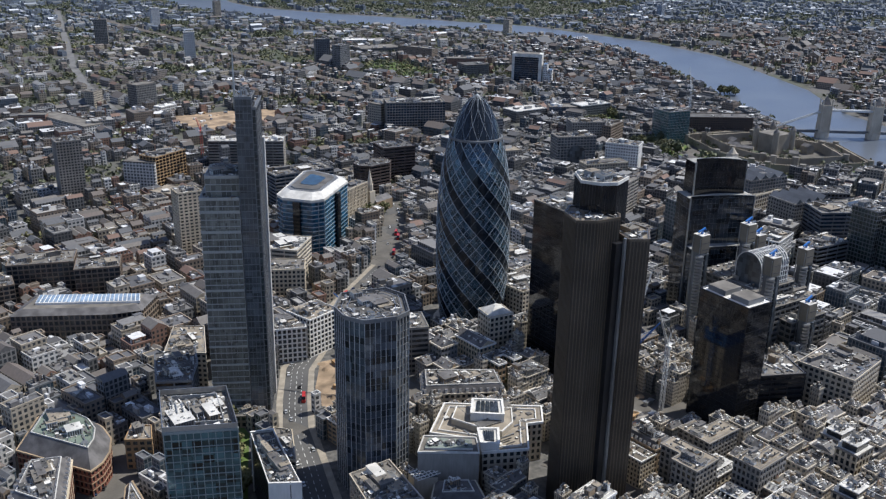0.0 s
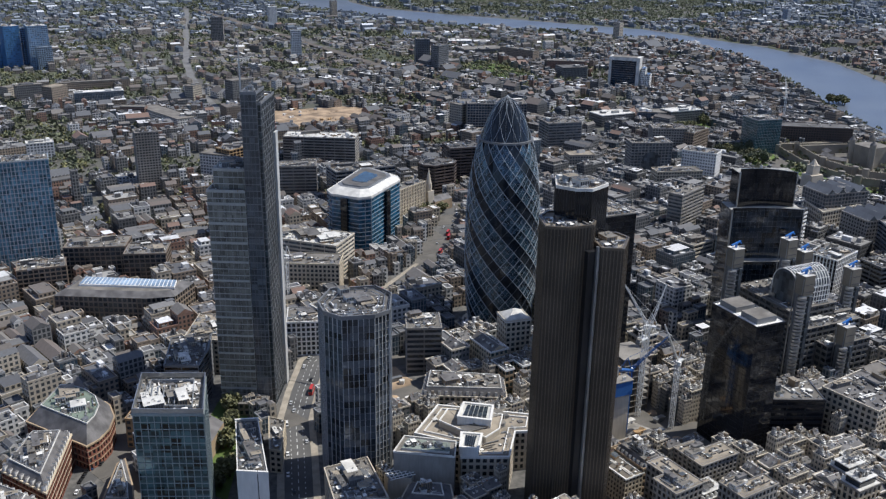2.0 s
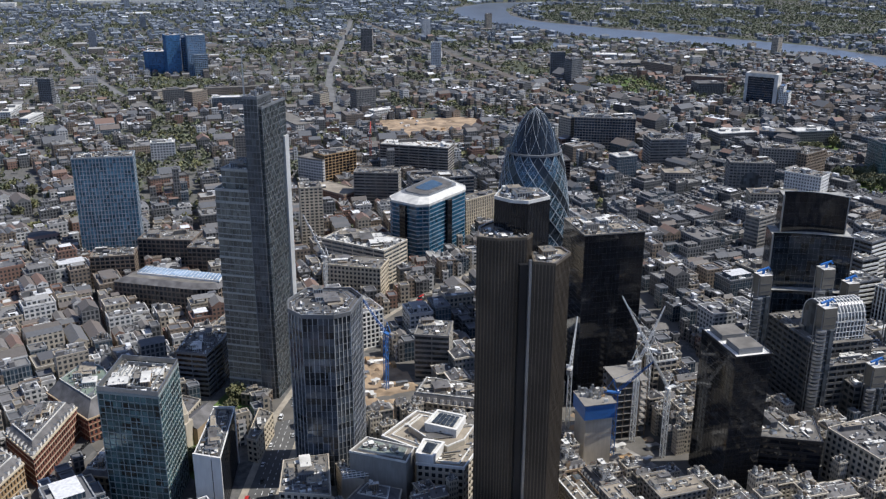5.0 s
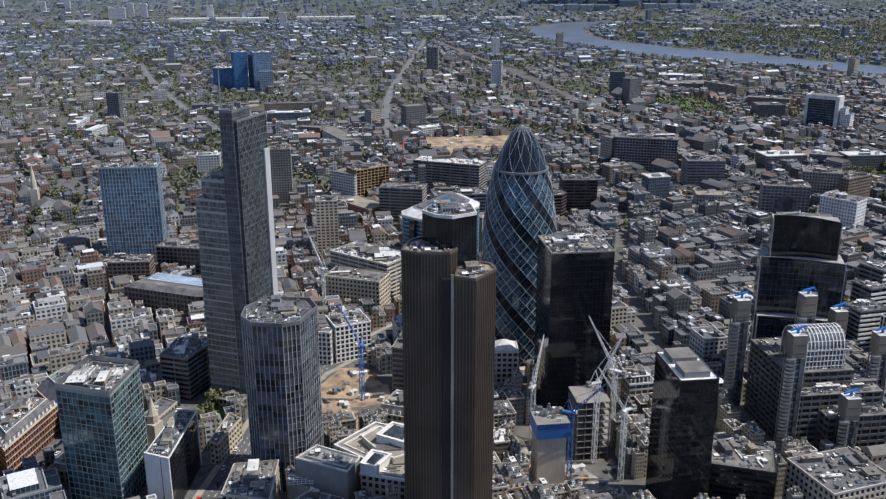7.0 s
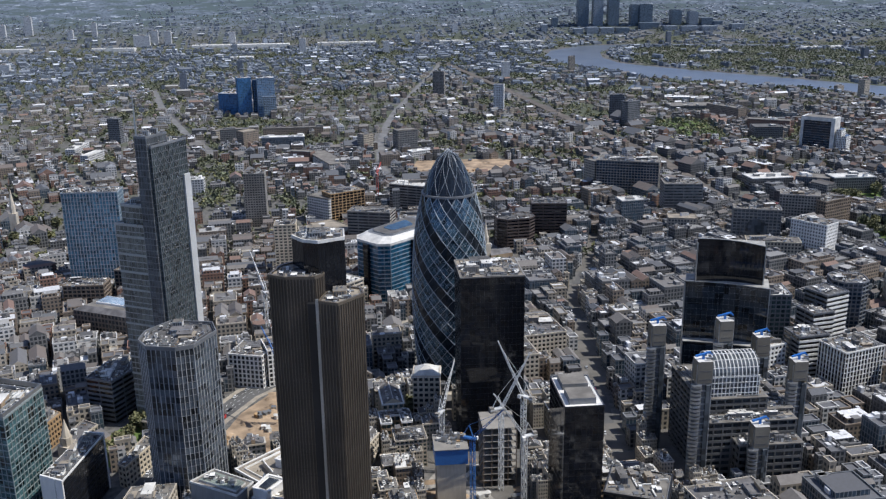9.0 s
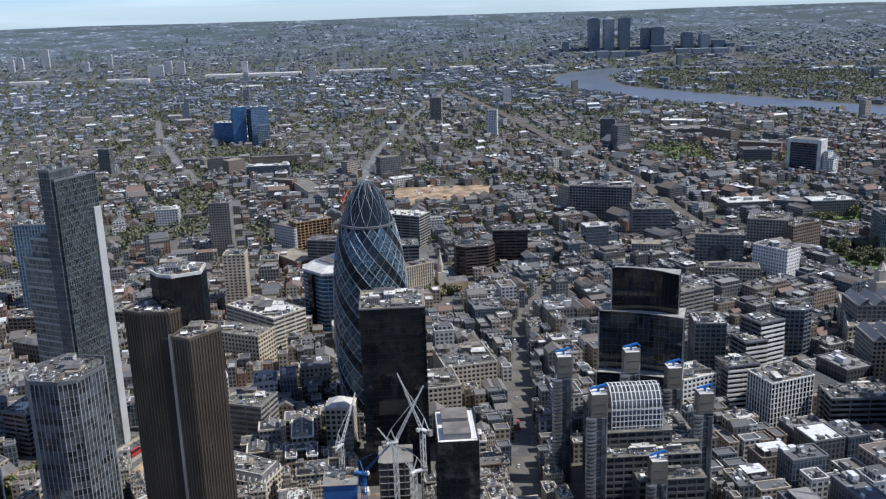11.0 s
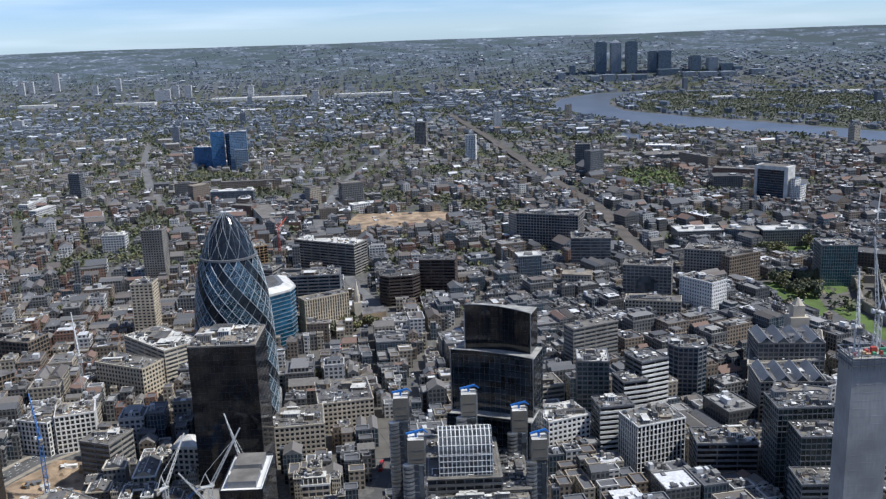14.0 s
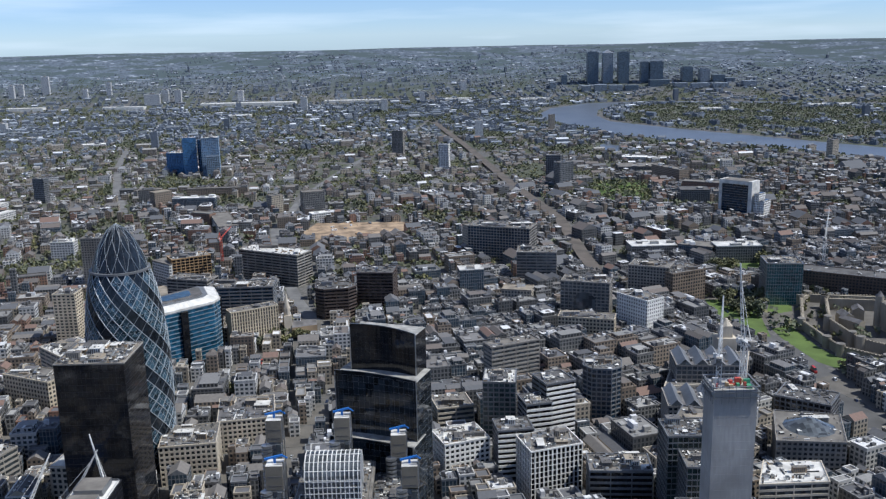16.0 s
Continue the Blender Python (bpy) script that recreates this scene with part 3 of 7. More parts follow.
# ---- towers ----
def gherkin():
    cx, cy, top = 374.0, 530.0, 173.5
    owner = thing("bullet_tower", "bullet-shaped glass tower with dark spirals and white diagonal lattice", "skyscraper", at=(cx, cy, 0))
    reserve(ngon(cx, cy, 30, 30, 16))
    light = glazing("spiral_light_glass", (0.05, 0.095, 0.13), 0.12, 0.8, 0.6, (0.5, 0.5, 0.5), 0.25)
    dark = glazing("spiral_dark_glass", (0.018, 0.024, 0.032), 0.10, 0.4, 0.35, (0.5, 0.5, 0.5), 0.0)
    lattice = surface("white_lattice", (0.36, 0.40, 0.43), 0.45, wear=0.12)
    frame_dark = surface("dark_lattice", (0.15, 0.165, 0.18), 0.4, wear=0.2)

    def radius(z):
        """Waist at the foot, widest a third up, closing to the tip."""
        t = z / top
        return 27.2 * max(0.0, 1 - abs((t - 0.36) / 0.64) ** 2.45) ** 0.62 if t > 0.36 else 27.2 - 4.2 * ((0.36 - t) / 0.36) ** 2

    n, rows = 18, 26
    zs = [143.0 * i / rows for i in range(rows + 1)]

    def node(i, k, out=0.0):
        a = 2 * math.pi * (i + 0.5 * (k % 2)) / n
        r = radius(zs[k]) + out
        return Vector((r * math.cos(a), r * math.sin(a), zs[k]))

    rest = Build(light, dark)
    core = Build(dark)
    for k in range(len(zs) - 1):
        p0, p1 = [node(i, k, -0.8) for i in range(n)], [node(i, k + 1, -0.8) for i in range(n)]
        s = k % 2
        for i in range(n):
            j = (i + 1) % n
            if s == 0:
                core.face([tuple(p0[i]), tuple(p0[j]), tuple(p1[i])])
                core.face([tuple(p0[j]), tuple(p1[j]), tuple(p1[i])])
            else:
                core.face([tuple(p0[i]), tuple(p1[j]), tuple(p1[i])])
                core.face([tuple(p0[i]), tuple(p0[j]), tuple(p1[j])])
    part("core", core, owner)
    for k in range(rows - 1):
        for i in range(n):
            off = k % 2
            a, c = node(i, k), node(i, k + 2)
            lft, rgt = node(i - 1 + off, k + 1), node(i + off, k + 1)
            spiral = (i + (k + off) // 2 + 2) % 3
            # four panes to a diamond, each set in a little
            quads = []
            mid = (lft + rgt + a + c) / 4
            mid += Vector((mid.x, mid.y, 0)).normalized() * 0.15
            ab, bc, cd, da = (a + rgt) / 2, (rgt + c) / 2, (c + lft) / 2, (lft + a) / 2
            for q in ((a, ab, mid, da), (ab, rgt, bc, mid), (mid, bc, c, cd), (da, mid, cd, lft)):
                m_ = sum(q, Vector()) / 4
                quads.append([tuple(m_ + (p - m_) * 0.93) for p in q])
            west = a.y < 4 and k < 24
            b = Build(dark if spiral == 0 else light) if west else rest
            for q in quads:
                b.face(q, 0 if west else (1 if spiral == 0 else 0))
            if west:
                part("pane", b, owner)
    part("far_panes", rest, owner)
    bars = Build(lattice, frame_dark)

    def pale(i, k):
        """Whether the diamond whose foot is node i of row k is in a light spiral."""
        return (i + (k + k % 2) // 2 + 2) % 3 != 0

    for k in range(rows):
        for i in range(n):
            off = k % 2
            for j in (i - 1 + off, i + off):
                lit = pale(i, k) or (k > 0 and pale(i if j == i + off else i - 1, k))
                bars.bar(node(i, k, 0.25), node(j, k + 1, 0.25), 0.42 if lit else 0.26, 0 if lit else 1)
            if pale(i, k) and k < rows - 1:
                lft, rgt = node(i - 1 + off, k + 1, 0.12), node(i + off, k + 1, 0.12)
                bars.bar(lft, rgt, 0.17)
                a, c = node(i, k, 0.12), node(i, k + 2, 0.12)
                for p, q, u, v in ((a, rgt, lft, c), (a, lft, rgt, c)):
                    bars.bar((p + q) / 2, (u + v) / 2, 0.12)
    part("lattice", bars, owner, label="white diagonal lattice")
    dome, ribs = Build(dark), Build(lattice, GREYCLAD)
    dz = [143.0 + (top - 143.0) * i / 8 for i in range(9)]

    def tip(k, a):
        r = max(0.05, radius(dz[k]) - 0.15)
        return r * math.cos(a), r * math.sin(a), dz[k]

    for k in range(8):
        for i in range(36):
            a, c = 2 * math.pi * i / 36, 2 * math.pi * (i + 1) / 36
            q = [tip(k, a), tip(k, c), tip(k + 1, c), tip(k + 1, a)]
            dome.face([(x * 0.98, y * 0.98, z) for x, y, z in q])
            if i % 2 == 0:
                ribs.bar(tip(k, a), tip(k + 1, a), 0.12, 1)
            if i % 3 == 0:
                f = k * 0.09
                ribs.bar(tip(k, a + f), tip(k + 1, a + f + 0.09), 0.17)
                ribs.bar(tip(k, a - f), tip(k + 1, a - f - 0.09), 0.17)
    part("dome", dome, owner, label="dark glass dome")
    part("dome_ribs", ribs, owner)
    part("ring", Build(GREYCLAD).prism(ngon(0, 0, radius(143) + 0.9, radius(143) + 0.9, 36), 142.2, 143.6, bottom=True), owner, label="grey ring under the dome")
    part("plinth", Build(STONE).prism(ngon(0, 0, 29, 29, 24), 0, 0.6), owner)


gherkin()


def bronze_tower():
    """Two ribbed leaves in chevron round a black core, with a bright steel riser between them."""
    owner = thing("bronze_tower", "dark bronze office tower of clustered ribbed shafts", "skyscraper")
    north = ccw([(270.6, 301.0), (278.5, 295.8), (284.0, 295.6), (291.6, 294.8), (295.5, 299.0), (296.0, 316.0), (283.0, 321.0), (275.3, 315.0)])
    south = ccw([(293.4, 289.2), (301.8, 284.6), (313.2, 297.0), (312.0, 305.0), (304.0, 309.0), (296.0, 300.5)])
    east = ccw([(288.0, 319.0), (302.0, 313.0), (304.0, 322.0), (298.0, 331.0), (287.0, 328.0)])
    rib = Build(BRONZE_RIB).box(-0.2, -0.2, 0, 0.2, 0.34, 1.0).mesh("rib")
    for poly, h in ((north, 160.0), (south, 150.6), (east, 155.0)):
        reserve(poly, 8)
        part("shaft", Build(BRONZE, GRAVEL).prism(poly, 0, h, 0, 1), owner)
        sills = Build(BRONZE)
        for k in range(1, 40):
            sills.prism(grown(poly, 0.1), k * h / 40, k * h / 40 + 0.9, bottom=True)
        tagged(part("spandrel_grid", sills, owner), kind="stuff")
        edge = Build(BRONZE_RIB)
        parapet(edge, grown(poly, 0.35), h - 0.3, 1.3, 0.7)
        part("parapet", edge, owner)
        roof_plant(owner, poly, h, random.Random(round(h)), 3, (BROWN, BUFF, GREYCLAD))
        if poly is east:
            continue
        for a, b in zip(poly, poly[1:] + poly[:1]):
            a, b = Vector(a), Vector(b)
            k = max(2, round((b - a).length / 1.5))
            for i in range(k):
                c = a + (b - a) * ((i + 0.5) / k)
                ob = part("rib", rib, owner, (c.x, c.y, 0.0))
                ob.scale = (1, 1, h)
                ob.rotation_euler.z = math.atan2(a.y - b.y, a.x - b.x)
    crown = ccw([(281.3, 311.5), (286.6, 303.4), (293.6, 300.2), (305.4, 305.4), (305.0, 319.0), (289.0, 325.0)])
    part("crown", Build(WIN_BLACK, GRAVEL).prism(crown, 120, 175.4, 0, 1), owner, label="black glass crown")
    seams = Build(BLACKMETAL)
    for a, b in zip(crown, crown[1:] + crown[:1]):
        a, b = Vector(a), Vector(b)
        for i in range(7):
            c = a + (b - a) * (i / 7)
            seams.box(c.x - 0.12, c.y - 0.12, 140, c.x + 0.12, c.y + 0.12, 175.3)
    part("crown_seams", seams, owner)
    edge = Build(PALEROOF)
    parapet(edge, grown(crown, 0.2), 174.6, 1.5, 0.7)
    part("crown_rim", edge, owner, label="pale roof rim")
    roof_plant(owner, crown, 175.4, random.Random(5), 7, (PALEROOF, WHITE, PLANT))
    for i in range(9):
        a = i * 0.7
        part("dish", Build(WHITE).prism(ngon(294 + 6.5 * math.cos(a), 312 + 6 * math.sin(a), 1.1, 1.1, 8), 175.4, 177.4, top_poly=ngon(294 + 6.5 * math.cos(a), 312 + 6 * math.sin(a), 0.3, 0.3, 8)), owner)
    part("riser", Build(STEEL).box(291.7, 290.2, 0, 293.0, 291.7, 151.5), owner, label="bright steel riser between the shafts")
    part("core", Build(BLACKMETAL).box(288.0, 292.0, 0, 298.0, 306.0, 149.0), owner)


bronze_tower()


def heron():
    c, u, v = Vector((184.8, 470.5)), Vector((-0.891, 0.454)), Vector((0.454, 0.891))

    def quad(u0, v0, u1, v1):
        return ccw([tuple(c + u * a + v * b) for a, b in ((u0, v0), (u1, v0), (u1, v1), (u0, v1))])

    owner = thing("stepped_glass_tower", "tall stepped glass tower with steel core and mast", "skyscraper")
    reserve(quad(-5, -3, 40, 42))
    grey = glazing("tower_grey_glass", (0.195, 0.19, 0.16), 0.22, 0.45, 0.35, (0.4, 0.4, 0.28))
    pale = surface("pale_transom", (0.42, 0.41, 0.37), 0.5, wear=0.15)
    for poly, h, glass, bay, band, storey, pier, mat in (
            (quad(11.5, 1, 33.5, 30), 139, grey, 3.0, 0.55, 4.0, 0.12, pale),
            (quad(10, 4, 30, 30), 151, grey, 3.0, 0.55, 4.0, 0.12, pale),
            (quad(0, 2, 11, 36), 190, glazing("dark_teal_glass", (0.05, 0.065, 0.068), 0.15, 0.6), 1.9, 0.35, 4.0, 0.22, GREYCLAD),
            (quad(2, 0.5, 10.7, 20), 196, WIN_GREY, 2.2, 0.45, 4.0, 0.18, GREYCLAD)):
        poly = ccw(poly)
        storeys(owner, poly, 0, h, glass, mat, storey, bay, pier, band, 0.22)
        top = Build(mat)
        parapet(top, grown(poly, 0.3), h, 1.2, 0.5)
        part("parapet", top, owner)
        roof_plant(owner, poly, h, random.Random(h), 5)
    wide = Build(pale).prism(quad(11.3, 0.5, 33.9, 30.4), -0.6, 0.6, bottom=True).mesh("village_band")
    for i in range(1, 12):
        part("village_band", wide, owner, (0, 0, i * 12), "pale band at a third storey")
    part("service_core", Build(surface("core_panels", (0.52, 0.52, 0.50), 0.5, wear=0.12)).prism(quad(-1.4, 30, -0.05, 36), 0, 168), owner, label="pale metal service core")
    lattice = Build(STEEL)
    for k in range(0, 46, 2):
        z = 4 + k * 4
        for s in range(4):
            a, b = c + v * (3 + s * 6), c + v * (3 + (s + 1) * 6)
            lattice.bar((*(a - u * 0.5), z), (*(b - u * 0.5), z + 8), 0.18)
            lattice.bar((*(b - u * 0.5), z), (*(a - u * 0.5), z + 8), 0.18)
    part("bracing", lattice, owner, label="steel diagonal bracing")
    lodge = thing("entrance_lodge", "low brown brick lodge with a felt roof", "building")
    low = quad(3, -12, 20, -1.5)
    wall_skin(lodge, low, 0, 8, WIN, BROWN, 2, 3.4, 1.3, 1.4)
    part("roof_deck", Build(FELT).prism(grown(low, 0.2), 8, 8.3), lodge)
    roof_plant(lodge, low, 8.3, random.Random(2), 4)
    p = c + u * 11 + v * 3
    part("mast", Build(STEEL).bar((p.x, p.y, 190), (p.x, p.y, 224), 1.2, 0, 0.4), owner)


heron()

b99 = ccw([(190, 378), (191, 391), (202, 405), (226, 400), (230, 387), (221, 367), (212, 364), (196, 368)])
reserve(b99)
tower = block("faceted_tower", "faceted blue-grey glass tower with pale vertical mullions", "skyscraper", b99, 100, glazing("slate_blue_glass", (0.085, 0.10, 0.118), 0.11, 0.8, 0.6, (0.25, 0.25, 0.26), 0.3), GREYCLAD, DARKFELT,
              storey=3.9, bay=2.6, pier=0.3, band=0.12, proud=0.35, rib_mat=surface("pale_fin", (0.46, 0.46, 0.45), 0.5, wear=0.2), plant=6, seed=3, high=2.2)
rails = Build(STEEL)
for e in (-3, -6):
    parapet(rails, grown(b99, e), 101.5, 0.3, 0.3)
part("window_cleaning_rail", rails, tower)

aviva = rect(370, 419, 409, 455)
reserve(aviva)
block("black_slab_tower", "black glass slab tower with a flat gravel roof", "skyscraper", aviva, 115.5, WIN_BLACK, BLACKMETAL, GRAVEL,
      storey=4.0, bay=2.4, pier=0.09, band=0.22, proud=0.05, plant=10, seed=11, high=0.8, cap=CONCRETE)
b8 = rect(409.5, 306, 429.5, 342)
reserve(b8)
tower = block("black_office_tower", "black office tower with a white-rimmed roof", "skyscraper", b8, 84, WIN_BLACK, BLACKMETAL, WHITE,
              storey=3.8, bay=3.0, pier=0.1, band=0.2, proud=0.06, plant=0, seed=4, high=0.6, cap=BLACKMETAL)
for y0 in (309, 326):
    part("plant_room", Build(GREYCLAD, FELT).box(412.5, y0, 84.3, 426, y0 + 13, 87.5, 0, 1), tower)


def shell_tower():
    """Three curved glass shells, each behind and above the one before."""
    owner = thing("curved_glass_tower", "dark stepped tower of three curved glass shells", "skyscraper")

    def curve(x0, y0, x1, y1, bow, deep, n=16):
        a, b = Vector((x0, y0)), Vector((x1, y1))
        d = (b - a).normalized()
        out = Vector((d.y, -d.x))
        front = [a + (b - a) * (i / n) + out * (bow * math.sin(math.pi * i / n)) for i in range(n + 1)]
        return ccw([tuple(p) for p in front] + [tuple(b - out * deep), tuple(a - out * deep)])

    lower = glazing("smoke_blue_glass", (0.022, 0.028, 0.034), 0.07, 0.8, 0.6, (0.25, 0.25, 0.25))
    terrace = surface("dusty_terrace", (0.36, 0.35, 0.32), 0.9, wear=0.4, coarse=0.2)
    for poly, h, slope in ((curve(531, 462, 570.5, 447, -3.0, 17), 118, 3.0), (curve(521.5, 455, 570.5, 436, -2.0, 24), 93, 1.5), (curve(518, 444, 568, 426, -1.5, 22), 56, 1.0)):
        reserve(poly, 3)
        storeys(owner, poly, 0, h, WIN_BLACK if h > 100 else lower, BLACKMETAL if h > 100 else GREYCLAD, 4.0, 6.0, 0.08, 0.10, 0.05)
        part("roof_deck", Build(terrace).prism(grown(poly, -0.05), h, h + 0.3), owner, label="dusty roof terrace")
        # the glass screen stands above the deck and falls to one end
        screen, rim = Build(WIN_BLACK if h > 100 else lower), Build(STEEL)
        front = [Vector(p) for p in poly[:-2]]
        n = len(front) - 1
        tops = [h + 1.2 + slope * math.cos(i / n * 1.5) for i in range(n + 1)]
        for p, z in zip(front, tops):
            screen.v.extend(((p.x, p.y, h), (p.x, p.y, z), (p.x, p.y + 0.4, z), (p.x, p.y + 0.4, h)))
        for i in range(n):
            for e in range(3):
                screen.f.append((i * 4 + e, i * 4 + 4 + e, i * 4 + 5 + e, i * 4 + 1 + e))
                screen.m.append(0)
                screen.uv.extend([(0, 0)] * 4)
            rim.bar((*front[i], tops[i]), (*front[i + 1], tops[i + 1]), 0.32)
        part("glass_screen", screen, owner)
        part("screen_rim", rim, owner, label="thin steel rim")
        for end in (front[0], front[-1]):
            part("edge_fin", Build(STEEL).box(end.x - 0.3, end.y - 0.3, 0, end.x + 0.3, end.y + 0.9, h + 1.5), owner, label="thin steel edge fin")
        if h < 100:
            roof_plant(owner, [tuple(Vector(p) + Vector((1.5, 6))) for p in grown(poly, -5)], h + 0.3, random.Random(h), 2)


shell_tower()

for name, label, poly, h, kw in (
        ("green_glass_office", "pale green glass office block with a gridded roof", [(93, 367), (123, 354), (131, 390), (102, 402)], 70,
         dict(glass=glazing("sea_green_glass", (0.055, 0.11, 0.118), 0.1, 0.95, 0.6, (0.24, 0.24, 0.26), 0.2), wall=surface("pale_green_frame", (0.27, 0.31, 0.30), 0.5, wear=0.2), roof=FELT, bay=3.4, pier=0.34, band=0.42, plant=9)),
        ("blue_grid_tower", "blue glass hotel tower with a pale grid", [(26, 784), (79, 783), (79, 806), (26, 807)], 94,
         dict(glass=glazing("petrol_glass", (0.10, 0.225, 0.30), 0.14, 0.55, 0.6, (0.33, 0.33, 0.27)), wall=surface("pale_grid", (0.30, 0.345, 0.375), 0.5, wear=0.15), roof=FELT, bay=3.0, pier=0.75, band=0.35, storey=3.7, plant=5, skin=True)),
        ("balcony_tower", "slim flats tower with striped balconies", rect(226, 766, 247, 786), 60,
         dict(glass=WIN, wall=CREAM, bay=4.5, pier=1.6, band=1.4, storey=3.0, plant=2, skin=True)),
        ("estate_tower", "grey council flats tower with gridded windows", rect(171, 990, 196, 1012), 65,
         dict(glass=WIN, wall=CONCRETE, bay=3.2, pier=1.2, band=1.3, storey=2.9, plant=2, skin=True)),
        ("striped_office", "white office block with tall dark window strips", [(640, 459), (674, 470), (667, 496), (633, 484)], 36,
         dict(glass=WIN_BLACK, wall=WHITE, bay=3.0, pier=0.9, band=0.25, plant=6, skin=True)),
        ("white_hotel", "white rendered hotel block with small windows", [(764, 810), (787, 777), (806, 790), (783, 824)], 36,
         dict(glass=WIN, wall=WHITE, bay=3.0, pier=1.5, band=1.6, plant=3, skin=True))):
    reserve(poly)
    block(name, label, "office building" if "office" in name else "tower block", poly, h, seed=len(name), **kw)


def white_slab():
    """Black glass long sides between white end walls."""
    a, b, c, d = (Vector(p) for p in ((137, 355), (150, 348), (158, 400), (147, 403)))
    poly = ccw([tuple(p) for p in (a, b, c, d)])
    reserve(poly)
    owner = thing("white_slab_block", "black glass slab block between plain white end walls", "office building")
    storeys(owner, poly, 0, 34.6, WIN_BLACK, BLACKMETAL, 3.6, 2.6, 0.15, 0.35, 0.1)
    for p, q, back in ((a, b, d - a), (d, c, a - d)):
        back = back.normalized()
        side = (q - p).normalized()
        for f, g in ((0.0, 0.62), (0.72, 1.0)):
            s, e = p + (q - p) * f - side * 0.5, p + (q - p) * g + side * 0.5
            part("end_wall", Build(WHITE).prism(ccw([tuple(v) for v in (s - back * 0.5, e - back * 0.5, e + back * 0.6, s + back * 0.6)]), 0, 36.2), owner, label="plain white end wall")
    part("roof_deck", Build(DARKFELT).prism(poly, 34.6, 34.9), owner)
    edge = Build(WHITE)
    parapet(edge, grown(poly, 0.25), 34.6, 1.0, 0.5)
    part("parapet", edge, owner)
    roof_plant(owner, poly, 34.9, random.Random(9), 12, (WHITE, PALEROOF, PLANT))


white_slab()


def cut_corner(poly, c):
    out = []
    poly = ccw(poly)
    for i, p in enumerate(poly):
        a, b = Vector(poly[i - 1]), Vector(poly[(i + 1) % len(poly)])
        p = Vector(p)
        out += [tuple(p + (a - p).normalized() * c), tuple(p + (b - p).normalized() * c)]
    return out


bluebox = cut_corner([(330, 699), (301, 732), (366, 805), (386, 752)], 8)
reserve(bluebox)
tower = block("blue_banded_office", "rounded blue glass office with white bands and roof rim", "office building", bluebox, 54, glazing("deep_blue_glass", (0.018, 0.085, 0.15), 0.1, 0.5, 0.6),
              surface("steel_blue_band", (0.24, 0.31, 0.36), 0.4, 0.2), FELT, storey=3.9, bay=40, pier=0.3, band=0.75, proud=0.5, plant=9, seed=7, high=2.0, cap=PALEROOF)
mid = (sum(p[0] for p in bluebox) / 8, sum(p[1] for p in bluebox) / 8)
def scaled(f):
    return [(mid[0] + (x - mid[0]) * f, mid[1] + (y - mid[1]) * f) for x, y in bluebox]


part("sloping_roof", Build(PALEROOF, GREYCLAD).prism(grown(bluebox, 0.3), 55.4, 60.0, 0, 1, top_poly=scaled(0.74)), tower, label="pale sloping metal roof")
part("rooflight", Build(STEEL, DARKFELT).prism(scaled(0.62), 60.0, 61.0, 0, 1), tower)
part("rooflight", Build(STEEL, WIN_BLUE).prism(scaled(0.36), 61.0, 61.6, 0, 1), tower, label="blue glass rooflight")
for a, b in zip(bluebox[1::2], bluebox[2::2] + bluebox[:1]):
    m_ = (Vector(a) + Vector(b)) / 2
    part("stair_recess", Build(WIN_BLACK).box(m_.x - 3.2, m_.y - 3.2, 0, m_.x + 3.2, m_.y + 3.2, 53.5, turn=0.7), tower, label="dark stair strip")


def concrete_core():
    x0, y0, wide, deep, top = 706.0, 316.0, 19.5, 15.0, 133.0
    owner = thing("concrete_core", "bare concrete lift core under construction with climbing cranes", "building site")
    poly = rect(x0, y0, x0 + wide, y0 + deep)
    reserve(poly, 9)
    raw = surface("raw_concrete", (0.36, 0.35, 0.33), 0.9, wear=0.25, streaks=True)
    part("core", Build(raw).prism(poly, 0, top), owner)
    ring = Build(raw)
    for k in range(1, 33):
        ring.prism(grown(poly, 0.04), k * 4, k * 4 + 0.12, bottom=True)
    part("pour_lines", ring, owner)
    for z in (top - 3.5, top - 1.0, top + 1.5):
        plat = Build(GREYCLAD)
        parapet(plat, grown(poly, 1.0), z, 0.25, 0.9)
        part("climbing_platform", plat, owner, label="grey steel climbing platform")
    feet = [(x, y, 3.0, 0.3) for x, y in grown(poly, 0.8)]
    for e in range(1, 6):
        feet += [(x0 + e * 3.2, y, 2.5, 0.18) for y in (y0 - 0.9, y0 + deep + 0.9)]
        feet += [(x, y0 + e * 2.5, 2.5, 0.18) for x in (x0 - 0.9, x0 + wide + 0.9)]
    for x, y, up, thick in feet:
        post = Build(GREYCLAD)
        post.bar((x, y, top - 6), (x, y, top + up), thick)
        part("scaffold_post", post, owner)
    r = random.Random(15)
    paints = [surface("site_" + n, c, 0.6) for n, c in (("red", (0.45, 0.07, 0.05)), ("green", (0.08, 0.30, 0.17)), ("timber", (0.42, 0.31, 0.18)), ("grey", (0.4, 0.4, 0.4)))]
    for _ in range(16):
        x, y, w = x0 + r.uniform(1, wide - 4), y0 + r.uniform(1, deep - 4), r.uniform(0.8, 3)
        part("site_load", Build(r.choice(paints)).box(x, y, top, x + w, y + r.uniform(0.8, 3), top + r.uniform(0.8, 3.5)), owner)
    return owner


concrete_core()


